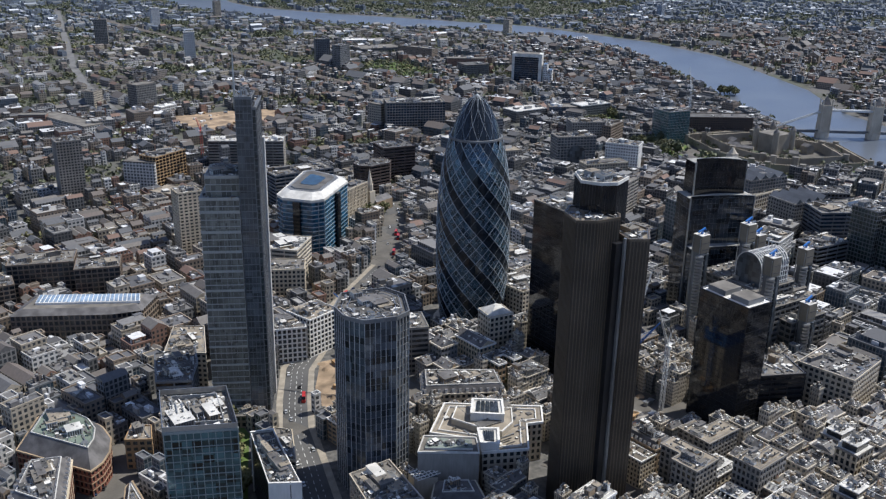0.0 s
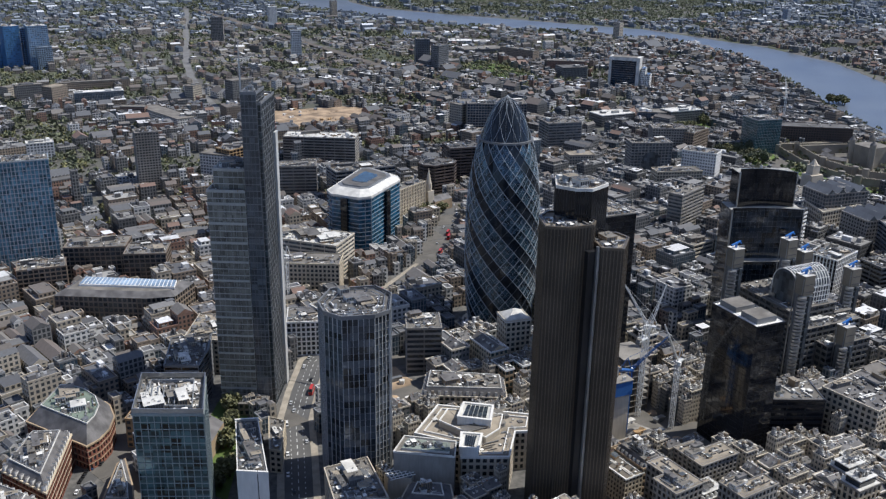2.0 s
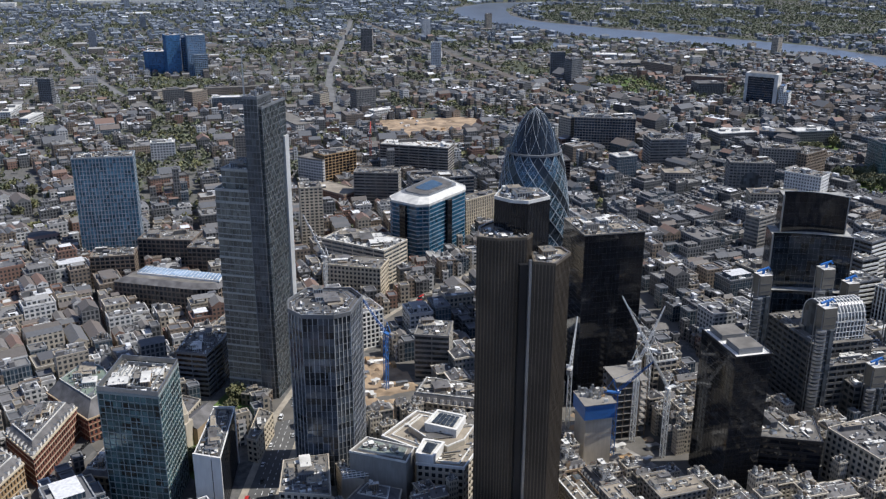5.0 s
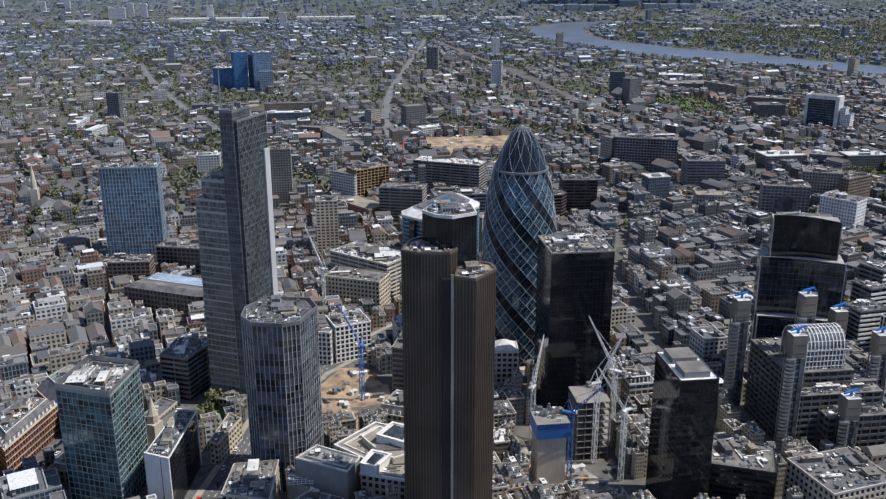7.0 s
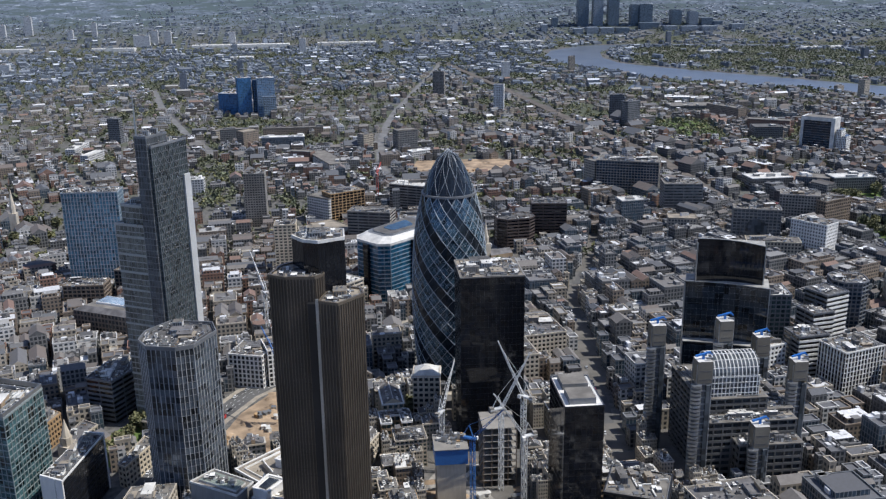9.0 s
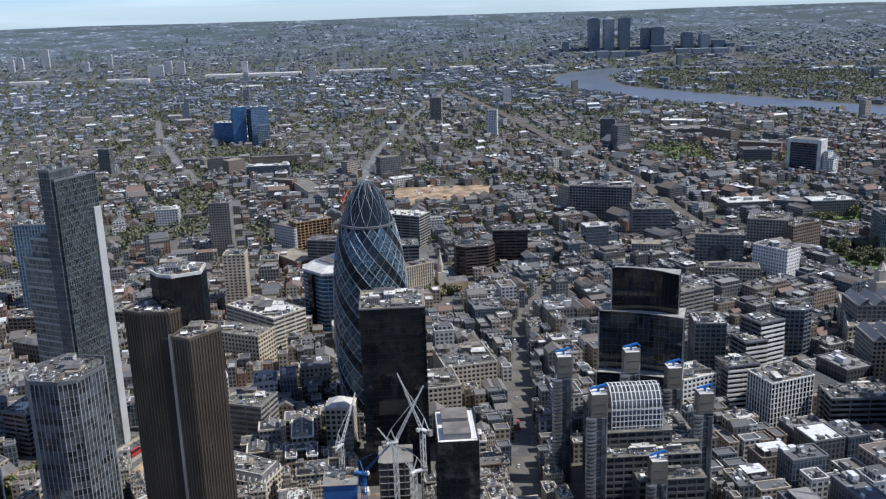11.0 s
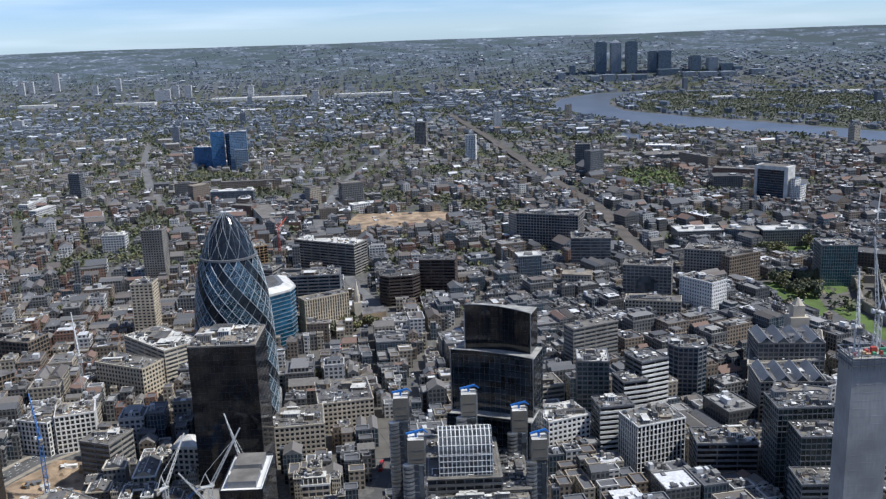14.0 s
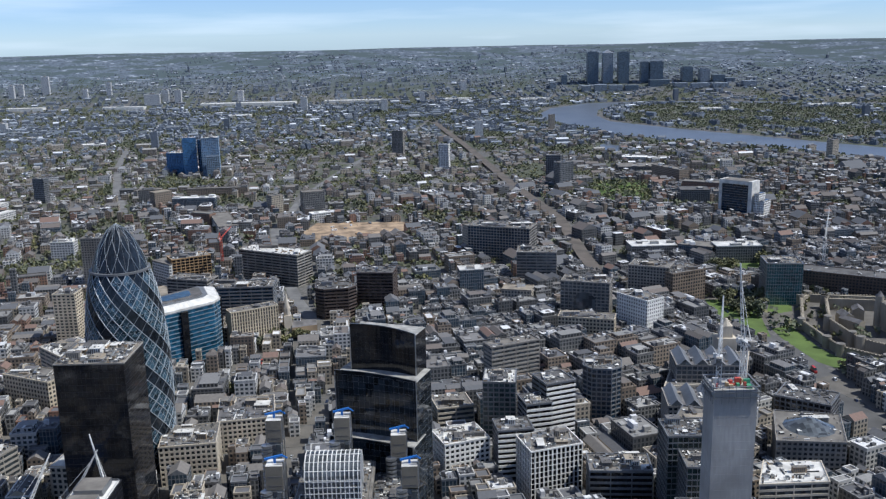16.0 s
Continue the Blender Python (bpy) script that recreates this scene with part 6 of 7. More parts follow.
for x0, x1, y, h, label in ((1331, 1382, 4315, 189, "dark financial tower far to the east"), (1402, 1448, 4302, 186, "tall pale tower with a pyramid roof far east"), (1471, 1521, 4288, 187, "dark financial tower far to the east"),
                            (1573, 1609, 4266, 140, "dark stepped tower of the far financial district"), (1611, 1672, 4255, 141, "wide dark tower of the far financial district"), (1600, 1690, 4200, 62, "low dark block of the far district"),
                            (1753, 1801, 4220, 115, "slim dark tower far to the east"), (1830, 1873, 4198, 107, "pale tower far to the east"), (1884, 1938, 4180, 81, "dark block of the far district"), (1939, 1978, 4165, 66, "dark block of the far district"),
                            (1213, 1239, 4335, 87, "slim dark tower far to the east"), (1290, 1330, 4200, 44, "pale block of the far district"), (1345, 1400, 4190, 52, "pale block of the far district"), (1410, 1470, 4180, 46, "pale block of the far district"),
                            (1480, 1540, 4170, 42, "dark block of the far district"), (1700, 1760, 4150, 38, "pale block of the far district"), (1770, 1850, 4120, 40, "pale block of the far district"), (1860, 1930, 4100, 36, "pale block of the far district"),
                            (1990, 2050, 4080, 40, "pale block of the far district"), (1150, 1180, 4280, 50, "slim pale tower far to the east")):
    owner = thing("far_tower", label, "skyscraper", "far financial towers")
    mat = HAZYDARK if "dark" in label else HAZYPALE
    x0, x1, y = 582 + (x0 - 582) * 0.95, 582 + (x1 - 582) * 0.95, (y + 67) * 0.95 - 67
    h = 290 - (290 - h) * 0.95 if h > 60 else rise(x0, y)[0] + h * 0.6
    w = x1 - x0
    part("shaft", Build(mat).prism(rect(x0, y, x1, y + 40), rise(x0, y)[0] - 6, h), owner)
    if h > 110:
        part("crown", Build(mat).prism(rect(x0 + w * 0.12, y + 5, x1 - w * 0.12, y + 35), h, h + 4), owner)
    if "pyramid" in label:
        part("pyramid", Build(STEEL).prism(rect(x0, y, x1, y + 40), h + 0.1, h + 13, top_poly=rect(x0 + w / 2 - 1, y + 19, x0 + w / 2 + 1, y + 21)), owner)


# ---- streets of houses ----
def house_template(rng, w, d, floors, wall, glass, roof, kind):
    """One city building centred on its base: flat, stepped, mansarded, gabled, ridged or round a light well."""
    h = floors * rng.uniform(3.4, 3.8)
    poly = rect(-w / 2, -d / 2, w / 2, d / 2)
    if kind == "ell":
        poly = [(-w / 2, -d / 2), (w / 2, -d / 2), (w / 2, d * 0.1), (w * 0.05, d * 0.1), (w * 0.05, d / 2), (-w / 2, d / 2)]
    if kind == "well":
        poly = [(-w / 2, -d / 2), (w / 2, -d / 2), (w / 2, d / 2), (w * 0.17, d / 2), (w * 0.17, -d * 0.12), (-w * 0.17, -d * 0.12), (-w * 0.17, d / 2), (-w / 2, d / 2)]
    names = {"mansard": "mansard_building", "gable": "gabled_building", "ridges": "gabled_building"}
    tone = {STONE: "grey stone", CREAM: "cream stone", WHITE: "white-clad", CONCRETE: "grey concrete", BROWN: "brown granite", BUFF: "buff brick", RED: "red brick", GREYCLAD: "grey metal-clad"}[wall]
    label = {"office": "%s office building with a cluttered flat roof", "mansard": "%s street building with a slate mansard roof", "gable": "%s building with a pitched slate roof",
             "ridges": "%s building under several slate ridges", "well": "%s building with wings round a light well",
             "ell": "%s office building round an open light well", "step": "%s office building with a set-back top storey"}[kind] % tone
    owner = thing(names.get(kind, "office_building"), label, "building", "city buildings")
    style = rng.choice(((3.2, 1.2, 1.2), (2.8, 1.3, 1.5), (4.0, 0.7, 1.3), (3.4, 1.5, 0.9), (2.4, 1.0, 1.1)))
    wall_skin(owner, poly, 0, h, glass, wall, floors, style[0], style[1], style[2])
    trim = Build(rng.choice((wall, STONE, WHITE, wall, FELT)))
    parapet(trim, grown(poly, 0.45), h - 0.4, 1.1, 0.5)
    extras = Build(BUFF, WHITE, DARKFELT, WIN_GREY, PLANT, TERRACOTTA, PALEROOF)

    def stack(x, y, z, long, across):
        """A brick chimney stack with a row of pots."""
        a, c = (long, 0.9) if across else (0.9, long)
        extras.box(x - a / 2, y - c / 2, z - 2.4, x + a / 2, y + c / 2, z + 1.3, 0, 2)
        for k in range(int(long / 0.7)):
            u = -long / 2 + 0.4 + k * 0.7
            px, py = (x + u, y) if across else (x, y + u)
            extras.box(px - 0.14, py - 0.14, z + 1.3, px + 0.14, py + 0.14, z + 1.8, 5, 2)

    def ridge(x0, x1, y0, y1, z, g, mats):
        pts = [(x0, y0, z), (x1, y0, z), (x1, y1, z), (x0, y1, z), (x0, (y0 + y1) / 2, z + g), (x1, (y0 + y1) / 2, z + g)]
        for q, mt in (((0, 1, 5, 4), 0), ((2, 3, 4, 5), 0), ((1, 2, 5), 1), ((3, 0, 4), 1)):
            mats.face([pts[i] for i in q], mt)
        for x in np.arange(x0 + 1.5, x1 - 1.0, 2.6):
            for e in (0.28, 0.72):
                if rng.random() < 0.6:
                    y, zz, t = y0 + (y1 - y0) * e, z + g * 0.56, rng.uniform(0.4, 1.4)
                    extras.box(x - 0.55, y - 0.7, zz - 0.6, x + 0.55, y + 0.7, zz + t, rng.choice((1, 2, 4, 1)), rng.choice((3, 3, 1, 2)))
        extras.box(x0, (y0 + y1) / 2 - 0.2, z + g - 0.15, x1, (y0 + y1) / 2 + 0.2, z + g + 0.14, 4, 6)
        for y in (y0, y1):
            extras.box(x0, y - 0.25, z - 0.1, x1, y + 0.25, z + 0.3, rng.choice((4, 6, 2)), 6)

    if kind == "mansard":
        b = Build(SLATE, FELT)
        b.prism(grown(poly, -0.4), h, h + 3.6, 0, 1, top_poly=grown(poly, -2.2))
        part("mansard_roof", b, owner)
        for x in np.arange(-w / 2 + 2, w / 2 - 1, 3.1):
            for e in (-1, 1):
                extras.box(x - 0.7, e * (d / 2 - 1.3) - 0.9, h, x + 0.7, e * (d / 2 - 1.3) + 0.9, h + 2.3, 1, 2)
        for y in np.arange(-d / 2 + 3, d / 2 - 2, 3.1):
            for e in (-1, 1):
                extras.box(e * (w / 2 - 1.3) - 0.9, y - 0.7, h, e * (w / 2 - 1.3) + 0.9, y + 0.7, h + 2.3, 1, 2)
        roof_plant(owner, grown(poly, -2.4), h + 3.6, rng, 3)
        stack(w * 0.44, 0, h + 3.0, 3.2, False)
        stack(-w * 0.44, d * 0.2, h + 3.0, 2.4, False)
    elif kind in ("gable", "ridges"):
        b = Build(roof, wall)
        k = 1 if kind == "gable" else max(2, round(d / 7.5))
        part("roof_deck", Build(FELT).prism(poly, h, h + 0.2), owner)
        for i in range(k):
            y0, y1 = -d / 2 + d * i / k, -d / 2 + d * (i + 1) / k
            x0, x1 = (-w / 2, w / 2) if kind == "gable" or rng.random() < 0.5 else rng.choice(((-w / 2, w * 0.2), (-w * 0.15, w / 2)))
            ridge(x0, x1, y0 + 0.3, y1 - 0.3, h + 0.2, min(3.6, 0.36 * (y1 - y0)), b)
            if x1 < w / 2 - 2:
                extras.box(x1 + 0.6, y0 + 1, h, w / 2 - 0.8, y1 - 1, h + rng.uniform(1.5, 3.4), rng.choice((0, 1, 4)), rng.choice((6, 2, 3)))
            stack(rng.choice((-1, 1)) * w * 0.46, (y0 + y1) / 2, h + 2.2, rng.uniform(1.8, 3.4), False)
            if rng.random() < 0.3:
                stack(rng.uniform(-0.2, 0.2) * w, (y0 + y1) / 2, h + 2.6, 2.0, False)
        part("pitched_roof", b, owner)
    else:
        part("roof_deck", Build(roof).prism(grown(poly, 0.2), h, h + 0.25), owner)
        top, z = poly, h + 0.25
        if kind == "step":
            top = grown(poly, -2.6)
            part("set_back_storey", Build(glass, roof).prism(top, z, z + 3.2, 0, 1), owner)
            part("set_back_roof", Build(PALEROOF).prism(grown(top, 0.6), z + 3.2, z + 3.6, bottom=True), owner)
            for k in range(int(w / 3)):
                extras.box(-w / 2 + 1.2 + k * 3, -d / 2 + 0.6, z, -w / 2 + 1.5 + k * 3, -d / 2 + 2.5, z + 2.6, 1, 1)
            z += 3.6
        roof_plant(owner, top, z, rng, rng.randint(3, 5))
    tagged(part("roof_clutter", extras, owner), kind="stuff") if extras.f else None
    part("parapet", trim, owner)
    return owner


rng = random.Random(42)
TEMPLATES = []
kinds = ["office", "ridges", "mansard", "ell", "step", "well", "gable", "mansard", "ridges"]
walls = [STONE, CREAM, BUFF, CONCRETE, CREAM, BUFF, GREYCLAD, WHITE, BROWN, STONE, CREAM]
roofs = [FELT, PALEROOF, DARKFELT, GRAVEL, PALEROOF, SLATE, DARKFELT]
for i in range(36):
    w, d = rng.choice((11, 14, 18, 23, 29)), rng.choice((12, 15, 19, 25))
    kind = kinds[i % len(kinds)]
    if kind == "gable":
        d = min(d, 14)
    if kind in ("well", "ell"):
        w, d = max(w, 20), max(d, 18)
    ob = house_template(rng, w, d, rng.choice((4, 5, 5, 6, 6, 7, 8)), walls[i % len(walls)], rng.choice((WIN, WIN, WIN_GREY, WIN_GREEN)), SLATE if kind == "gable" else roofs[i % len(roofs)], kind)
    TEMPLATES.append((w, d, ob))
USED = set()


def split(u0, v0, u1, v1, rng, big, gap, out):
    w, d = u1 - u0, v1 - v0
    if max(w, d) <= big * rng.uniform(0.8, 1.25):
        out.append((u0, v0, u1, v1))
        return
    f = rng.uniform(0.38, 0.62)
    g = (gap * 1.5 if max(w, d) > 4 * big else gap) / 2
    if w > d:
        split(u0, v0, u0 + w * f - g, v1, rng, big, gap, out)
        split(u0 + w * f + g, v0, u1, v1, rng, big, gap, out)
    else:
        split(u0, v0, u1, v0 + d * f - g, rng, big, gap, out)
        split(u0, v0 + d * f + g, u1, v1, rng, big, gap, out)


blocks = []
split(-360, 60, 1500, 960, rng, 48, 4.4, blocks)
paving = Build(PAVING)
near_lots = []


def try_lot(lot, again=True):
    u, v = (lot[0] + lot[2]) / 2, (lot[1] + lot[3]) / 2
    x, y = warp(u, v)
    if not seen_ground(x, y, 85):
        return
    pts = [warp(*p) for p in rect(*lot)]
    if free(x, y) and all(free(*p) for p in pts):
        near_lots.append((x, y, lot[2] - lot[0], lot[3] - lot[1], warp_turn(u, v)))
    elif again and min(lot[2] - lot[0], lot[3] - lot[1]) > 8:
        for q in ((lot[0], lot[1], u, v), (u, lot[1], lot[2], v), (lot[0], v, u, lot[3]), (u, v, lot[2], lot[3])):
            try_lot(q, max(lot[2] - lot[0], lot[3] - lot[1]) > 13)


for blk in blocks:
    cx, cy = warp((blk[0] + blk[2]) / 2, (blk[1] + blk[3]) / 2)
    if not seen_ground(cx, cy, 130):
        continue
    corners = [warp(*p) for p in rect(*blk)]
    if free(cx, cy) and all(not inside(RIVER, *p) for p in corners):
        paving.prism(ccw([warp(*p) for p in rect(blk[0] - 2, blk[1] - 2, blk[2] + 2, blk[3] + 2)]), 0.0, 0.14)
    lots = []
    split(*blk, rng, rng.choice((13, 16, 20, 26, 32)), 0.4, lots)
    for lot in lots:
        try_lot(lot)
solid("pavement", paving, "raised stone pavements round the city blocks", "pavement", "structure")
near_lots.sort(key=lambda l: math.dist((l[0], l[1]), (330, 300)))
NEAREST, OUTER = near_lots[:345], near_lots[345:]

for x, y, w, d, turn in NEAREST:
    best = sorted(range(len(TEMPLATES)), key=lambda i: min(abs(math.log(TEMPLATES[i][0] / w)) + abs(math.log(TEMPLATES[i][1] / d)),
                                                         abs(math.log(TEMPLATES[i][1] / w)) + abs(math.log(TEMPLATES[i][0] / d))) + rng.random() * 0.5)[0]
    tw, td, ob = TEMPLATES[best]
    quarter = abs(math.log(tw / w)) + abs(math.log(td / d)) > abs(math.log(td / w)) + abs(math.log(tw / d))
    a, s = (turn + math.pi / 2, (d / tw, w / td)) if quarter else (turn, (w / tw, d / td))
    a += rng.choice((0, math.pi))
    tall = rng.uniform(0.72, 1.2) * (0.8 if w * d < 180 else 1.0)
    m = Matrix.Translation((x, y, 0.1)) @ Matrix.Rotation(a, 4, "Z") @ Matrix.Diagonal((s[0] * 0.97, s[1] * 0.97, tall, 1))
    copy_thing(ob, m)
for _, _, ob in TEMPLATES:
    for o in (*ob.children_recursive, ob):
        bpy.data.objects.remove(o)

# ---- streets further out ----
BEND = ccw([(1250, 3300), (1225, 2960), (1375, 2690), (1540, 2440), (1800, 2250), (2500, 2500), (2500, 3480), (1850, 3480), (1560, 3560), (1400, 3480)])


def peninsula(x, y):
    """The green land inside the river's bend."""
    return inside(BEND, x, y)


def wooded(x, y):
    """Where gardens, squares and parks leave room for trees."""
    return y > 850 and noise.noise(Vector((x / 170, y / 170, 3.0))) + 0.55 * noise.noise(Vector((x / 48, y / 48, 7.0))) > (-0.32 if peninsula(x, y) else 0.34 if y < 1500 else 0.24)


FACADES = [facade("far_brick_wall", (0.17, 0.135, 0.105), (0.36, 0.29, 0.22), (0.04, 0.045, 0.05)),
           facade("far_cream_wall", (0.30, 0.26, 0.20), (0.52, 0.46, 0.37), (0.05, 0.055, 0.06), 3.4, 3.6, 1.5),
           facade("far_grey_wall", (0.10, 0.10, 0.102), (0.25, 0.245, 0.235), (0.04, 0.045, 0.05), 3.0, 3.6, 1.1),
           facade("far_white_wall", (0.48, 0.47, 0.45), (0.70, 0.69, 0.66), (0.06, 0.07, 0.08), 3.8, 3.5, 1.5),
           facade("far_glass_wall", (0.10, 0.11, 0.12), (0.30, 0.31, 0.32), (0.035, 0.055, 0.075), 2.4, 3.8, 0.5),
           facade("far_red_wall", (0.20, 0.115, 0.085), (0.31, 0.19, 0.14), (0.045, 0.05, 0.05), 3.0, 3.3, 1.5)]
DISTRICT = [facade("district_brick_wall", (0.17, 0.145, 0.125), (0.31, 0.27, 0.235), (0.05, 0.055, 0.06)), FACADES[1], FACADES[2]]
KINDS = (("brick_building", "brown brick building with rows of windows"), ("cream_building", "cream stone building with rows of windows"), ("grey_building", "grey concrete building with rows of windows"),
         ("white_building", "white rendered building with gridded windows"), ("glass_building", "grey glass office with thin mullions"), ("red_brick_building", "red brick building with rows of windows"))
ROOFS = scattered("far_roofs", [(0.24, 0.235, 0.225), (0.09, 0.09, 0.095), (0.74, 0.74, 0.74), (0.17, 0.165, 0.165), (0.28, 0.275, 0.265), (0.095, 0.097, 0.105), (0.155, 0.135, 0.12), (0.62, 0.62, 0.62), (0.12, 0.122, 0.132), (0.17, 0.16, 0.15), (0.145, 0.145, 0.145), (0.16, 0.155, 0.15), (0.36, 0.35, 0.33), (0.21, 0.205, 0.20)], wear=0.35)
TILES = scattered("far_tiled_roofs", [(0.13, 0.115, 0.105), (0.12, 0.125, 0.135), (0.16, 0.135, 0.12), (0.19, 0.175, 0.16), (0.21, 0.135, 0.105), (0.115, 0.12, 0.13), (0.145, 0.145, 0.15)], wear=0.35)



# landmarks of the middle distance
def landmark(name, label, poly, h, kind, roof, seed, category="office building"):
    poly = ccw(poly)
    reserve(poly, 6)
    owner = thing(name, label, category)
    part("wall", Build(FACADES[kind]).prism(poly, 0, h, roof=False), owner)
    part("roof_deck", Build(roof).prism(grown(poly, 0.1), h - 0.1, h + 0.2), owner)
    edge = Build(roof)
    parapet(edge, grown(poly, 0.2), h - 0.2, 1.2, 0.7)
    part("parapet", edge, owner)
    r = random.Random(seed)
    xs, ys = [p[0] for p in poly], [p[1] for p in poly]
    for _ in range(7):
        x, y, w, d = r.uniform(min(xs), max(xs)), r.uniform(min(ys), max(ys)), r.uniform(2, 6), r.uniform(2, 5)
        if all(inside(poly, x + i * w, y + j * d) for i in (-1, 1) for j in (-1, 1)):
            part("plant_room", Build(r.choice((PLANT, WHITE, GREYCLAD)), r.choice((PALEROOF, FELT))).box(x - w, y - d, h, x + w, y + d, h + r.uniform(2, 4), 0, 1), owner)


for i, (name, label, front, deep, h, kind, roof) in enumerate((
        ("grid_office", "pale office block with a window grid", (633, 1134, 669, 1150), 24, 38, 1, FELT),
        ("pale_blue_block", "pale blue-grey glass office block", (612, 921, 639, 924), 20, 34, 4, PALEROOF),
        ("cream_office", "low cream office with layered roofs", (655, 882, 686, 874), 22, 22, 1, GRAVEL),
        ("dark_court_office", "long dark glass office round a court", (840, 1088, 899, 1089), 34, 17, 2, PALEROOF),
        ("dark_court_office", "long dark glass office round a court", (898, 1082, 935, 1060), 30, 20, 4, FELT),
        ("dark_court_office", "dark glass office with white roof peaks", (940, 1056, 997, 1054), 28, 22, 2, PALEROOF),
        ("white_shed", "low shed with a bright white roof", (1015, 2000, 1068, 1982), 30, 10, 3, WHITE),
        ("grey_shed", "very large grey-roofed shed", (974, 1831, 1074, 1823), 60, 12, 2, FELT),
        ("dark_works", "dark flat-roofed works beside the park", (1004, 1464, 1052, 1457), 40, 24, 2, DARKFELT),
        ("brown_slab_flats", "long brown brick slab of flats", (1025, 1760, 1059, 1676), 22, 26, 0, FELT),
        ("red_slab_flats", "long red brick slab of flats", (1039, 1584, 1104, 1544), 24, 20, 5, FELT),
        ("white_clinic", "white office block with blue window bands", (63, 1162, 94, 1163), 18, 24, 3, PALEROOF),
        ("white_terrace_block", "long white terrace block of flats", (-168, 1476, -164, 1548), 16, 16, 3, PALEROOF),
        ("white_terrace_block", "long white terrace block of flats", (-133, 1425, -120, 1476), 14, 14, 3, PALEROOF),
        ("cream_slab_block", "cream slab block with a dark end", (315, 1461, 332, 1477), 16, 30, 1, FELT),
        ("grey_high_block", "grey high block beside the high road", (372, 1431, 406, 1444), 22, 40, 2, FELT),
        ("white_low_block", "low white-rendered block by the cleared site", (392, 1378, 420, 1392), 16, 14, 3, WHITE),
        ("white_shed", "long shed with a bright white roof", (-402, 2497, -322, 2514), 30, 9, 3, WHITE),
        ("beige_flats", "beige slab of council flats", (47, 1603, 84, 1636), 18, 20, 1, FELT),
        ("brick_mansion_flats", "long red-brown brick mansion flats", (73, 1002, 115, 1017), 15, 16, 5, DARKFELT),
        ("blue_white_flats", "flats clad in blue and white panels", (140, 1491, 213, 1492), 16, 25, 4, WHITE),
        ("orange_framed_building", "building frame with bright orange panels", (109, 1499, 133, 1520), 20, 34, 0, GRAVEL),
        ("arcaded_flats", "long brown brick flats with arcades", (128, 1634, 240, 1639), 14, 18, 0, FELT),
        ("grey_slab_flats", "grey slab of council flats", (59, 1568, 99, 1575), 16, 28, 2, FELT),
        ("louvred_office", "white office with grey louvred roof storey", (243, 1020, 270, 995), 26, 30, 3, FELT),
        ("red_terrace_block", "red brick block beside the trees", (196, 1394, 229, 1379), 16, 18, 5, FELT),
        ("long_white_shed", "long low shed with a pale roof", (223, 1406, 262, 1292), 30, 14, 3, FELT),
        ("low_red_works", "low red-brown works with flat roofs", (249, 943, 282, 897), 30, 14, 5, GRAVEL))):
    landmark(name, label, fronted(*front, deep), h, kind, roof, i, "flats" if "flats" in name else "shed" if "shed" in name else "office building")


TALLY, SPILL = [0] * 6, [[] for _ in range(6)]


def plain_building(x, y, w, d, h, turn, kind, gable, rng):
    """One building further off: walls with window bays, roof, parapet and roof housings in one mesh."""
    b = Build(FACADES[kind], ROOFS if not gable else TILES)
    c, s = math.cos(turn), math.sin(turn)
    if gable and min(w, d) > 15:
        for e in (-1, 1):
            ox, oy = (0, e * d * 0.25) if w > d else (e * w * 0.25, 0)
            house(b, x + ox * c - oy * s, y + ox * s + oy * c, w if w > d else w * 0.46, d * 0.46 if w > d else d, h, turn, 0, True, 1, rng)
    else:
        house(b, x, y, w, d, h, turn, 0, gable, 1, rng)
        if not gable:
            poly = [(x + px * c - py * s, y + px * s + py * c) for px, py in rect(-w / 2, -d / 2, w / 2, d / 2)]
            parapet(b, grown(poly, 0.15), h - 0.3, 1.2, 0.7, 0)
            if rng.random() < 0.35 and min(w, d) > 12:
                b.prism(grown(poly, -min(w, d) * 0.18), h, h + 3.4, 0, 1)
    TALLY[kind] += 1
    if TALLY[kind] <= 112:
        solid(KINDS[kind][0], b, KINDS[kind][1], "building", group="buildings further out")
    else:
        SPILL[kind].append(b)


for x, y, w, d, turn in OUTER:
    if not free(x, y):
        continue
    h = rng.uniform(12, 27) if w * d > 180 else rng.uniform(9, 18)
    if y > 760:
        h *= 0.8
    north = x < 330 and y > 560
    plain_building(x, y, w * 0.97, d * 0.97, h, turn, rng.choice((0, 0, 1, 5, 2, 1, 3) if north else (2, 2, 4, 4, 2, 0, 2) if x > 560 and y > 600 else (1, 1, 2, 2, 3, 4, 4, 2, 0, 3)), rng.random() < (0.4 if north else 0.2), rng)

# middle distance: a building each
blocks = []
split(-700, 968, 2500, 1560, rng, 60, 9, blocks)
split(1510, 100, 2500, 955, rng, 66, 10, blocks)
middle = []
for blk in blocks:
    lots = []
    split(*blk, rng, rng.choice((11, 14, 18, 24, 34, 44)), 1.2, lots)
    for lot in lots:
        u, v = (lot[0] + lot[2]) / 2, (lot[1] + lot[3]) / 2
        x, y = warp(u, v)
        if seen_ground(x, y, 70) and free(x, y) and not wooded(x, y) and rng.random() > 0.10:
            middle.append((x, y, (lot[2] - lot[0]) * 0.9, (lot[3] - lot[1]) * 0.86, warp_turn(u, v)))
middle.sort(key=lambda l: l[1] + 0.3 * abs(l[0] - 500))
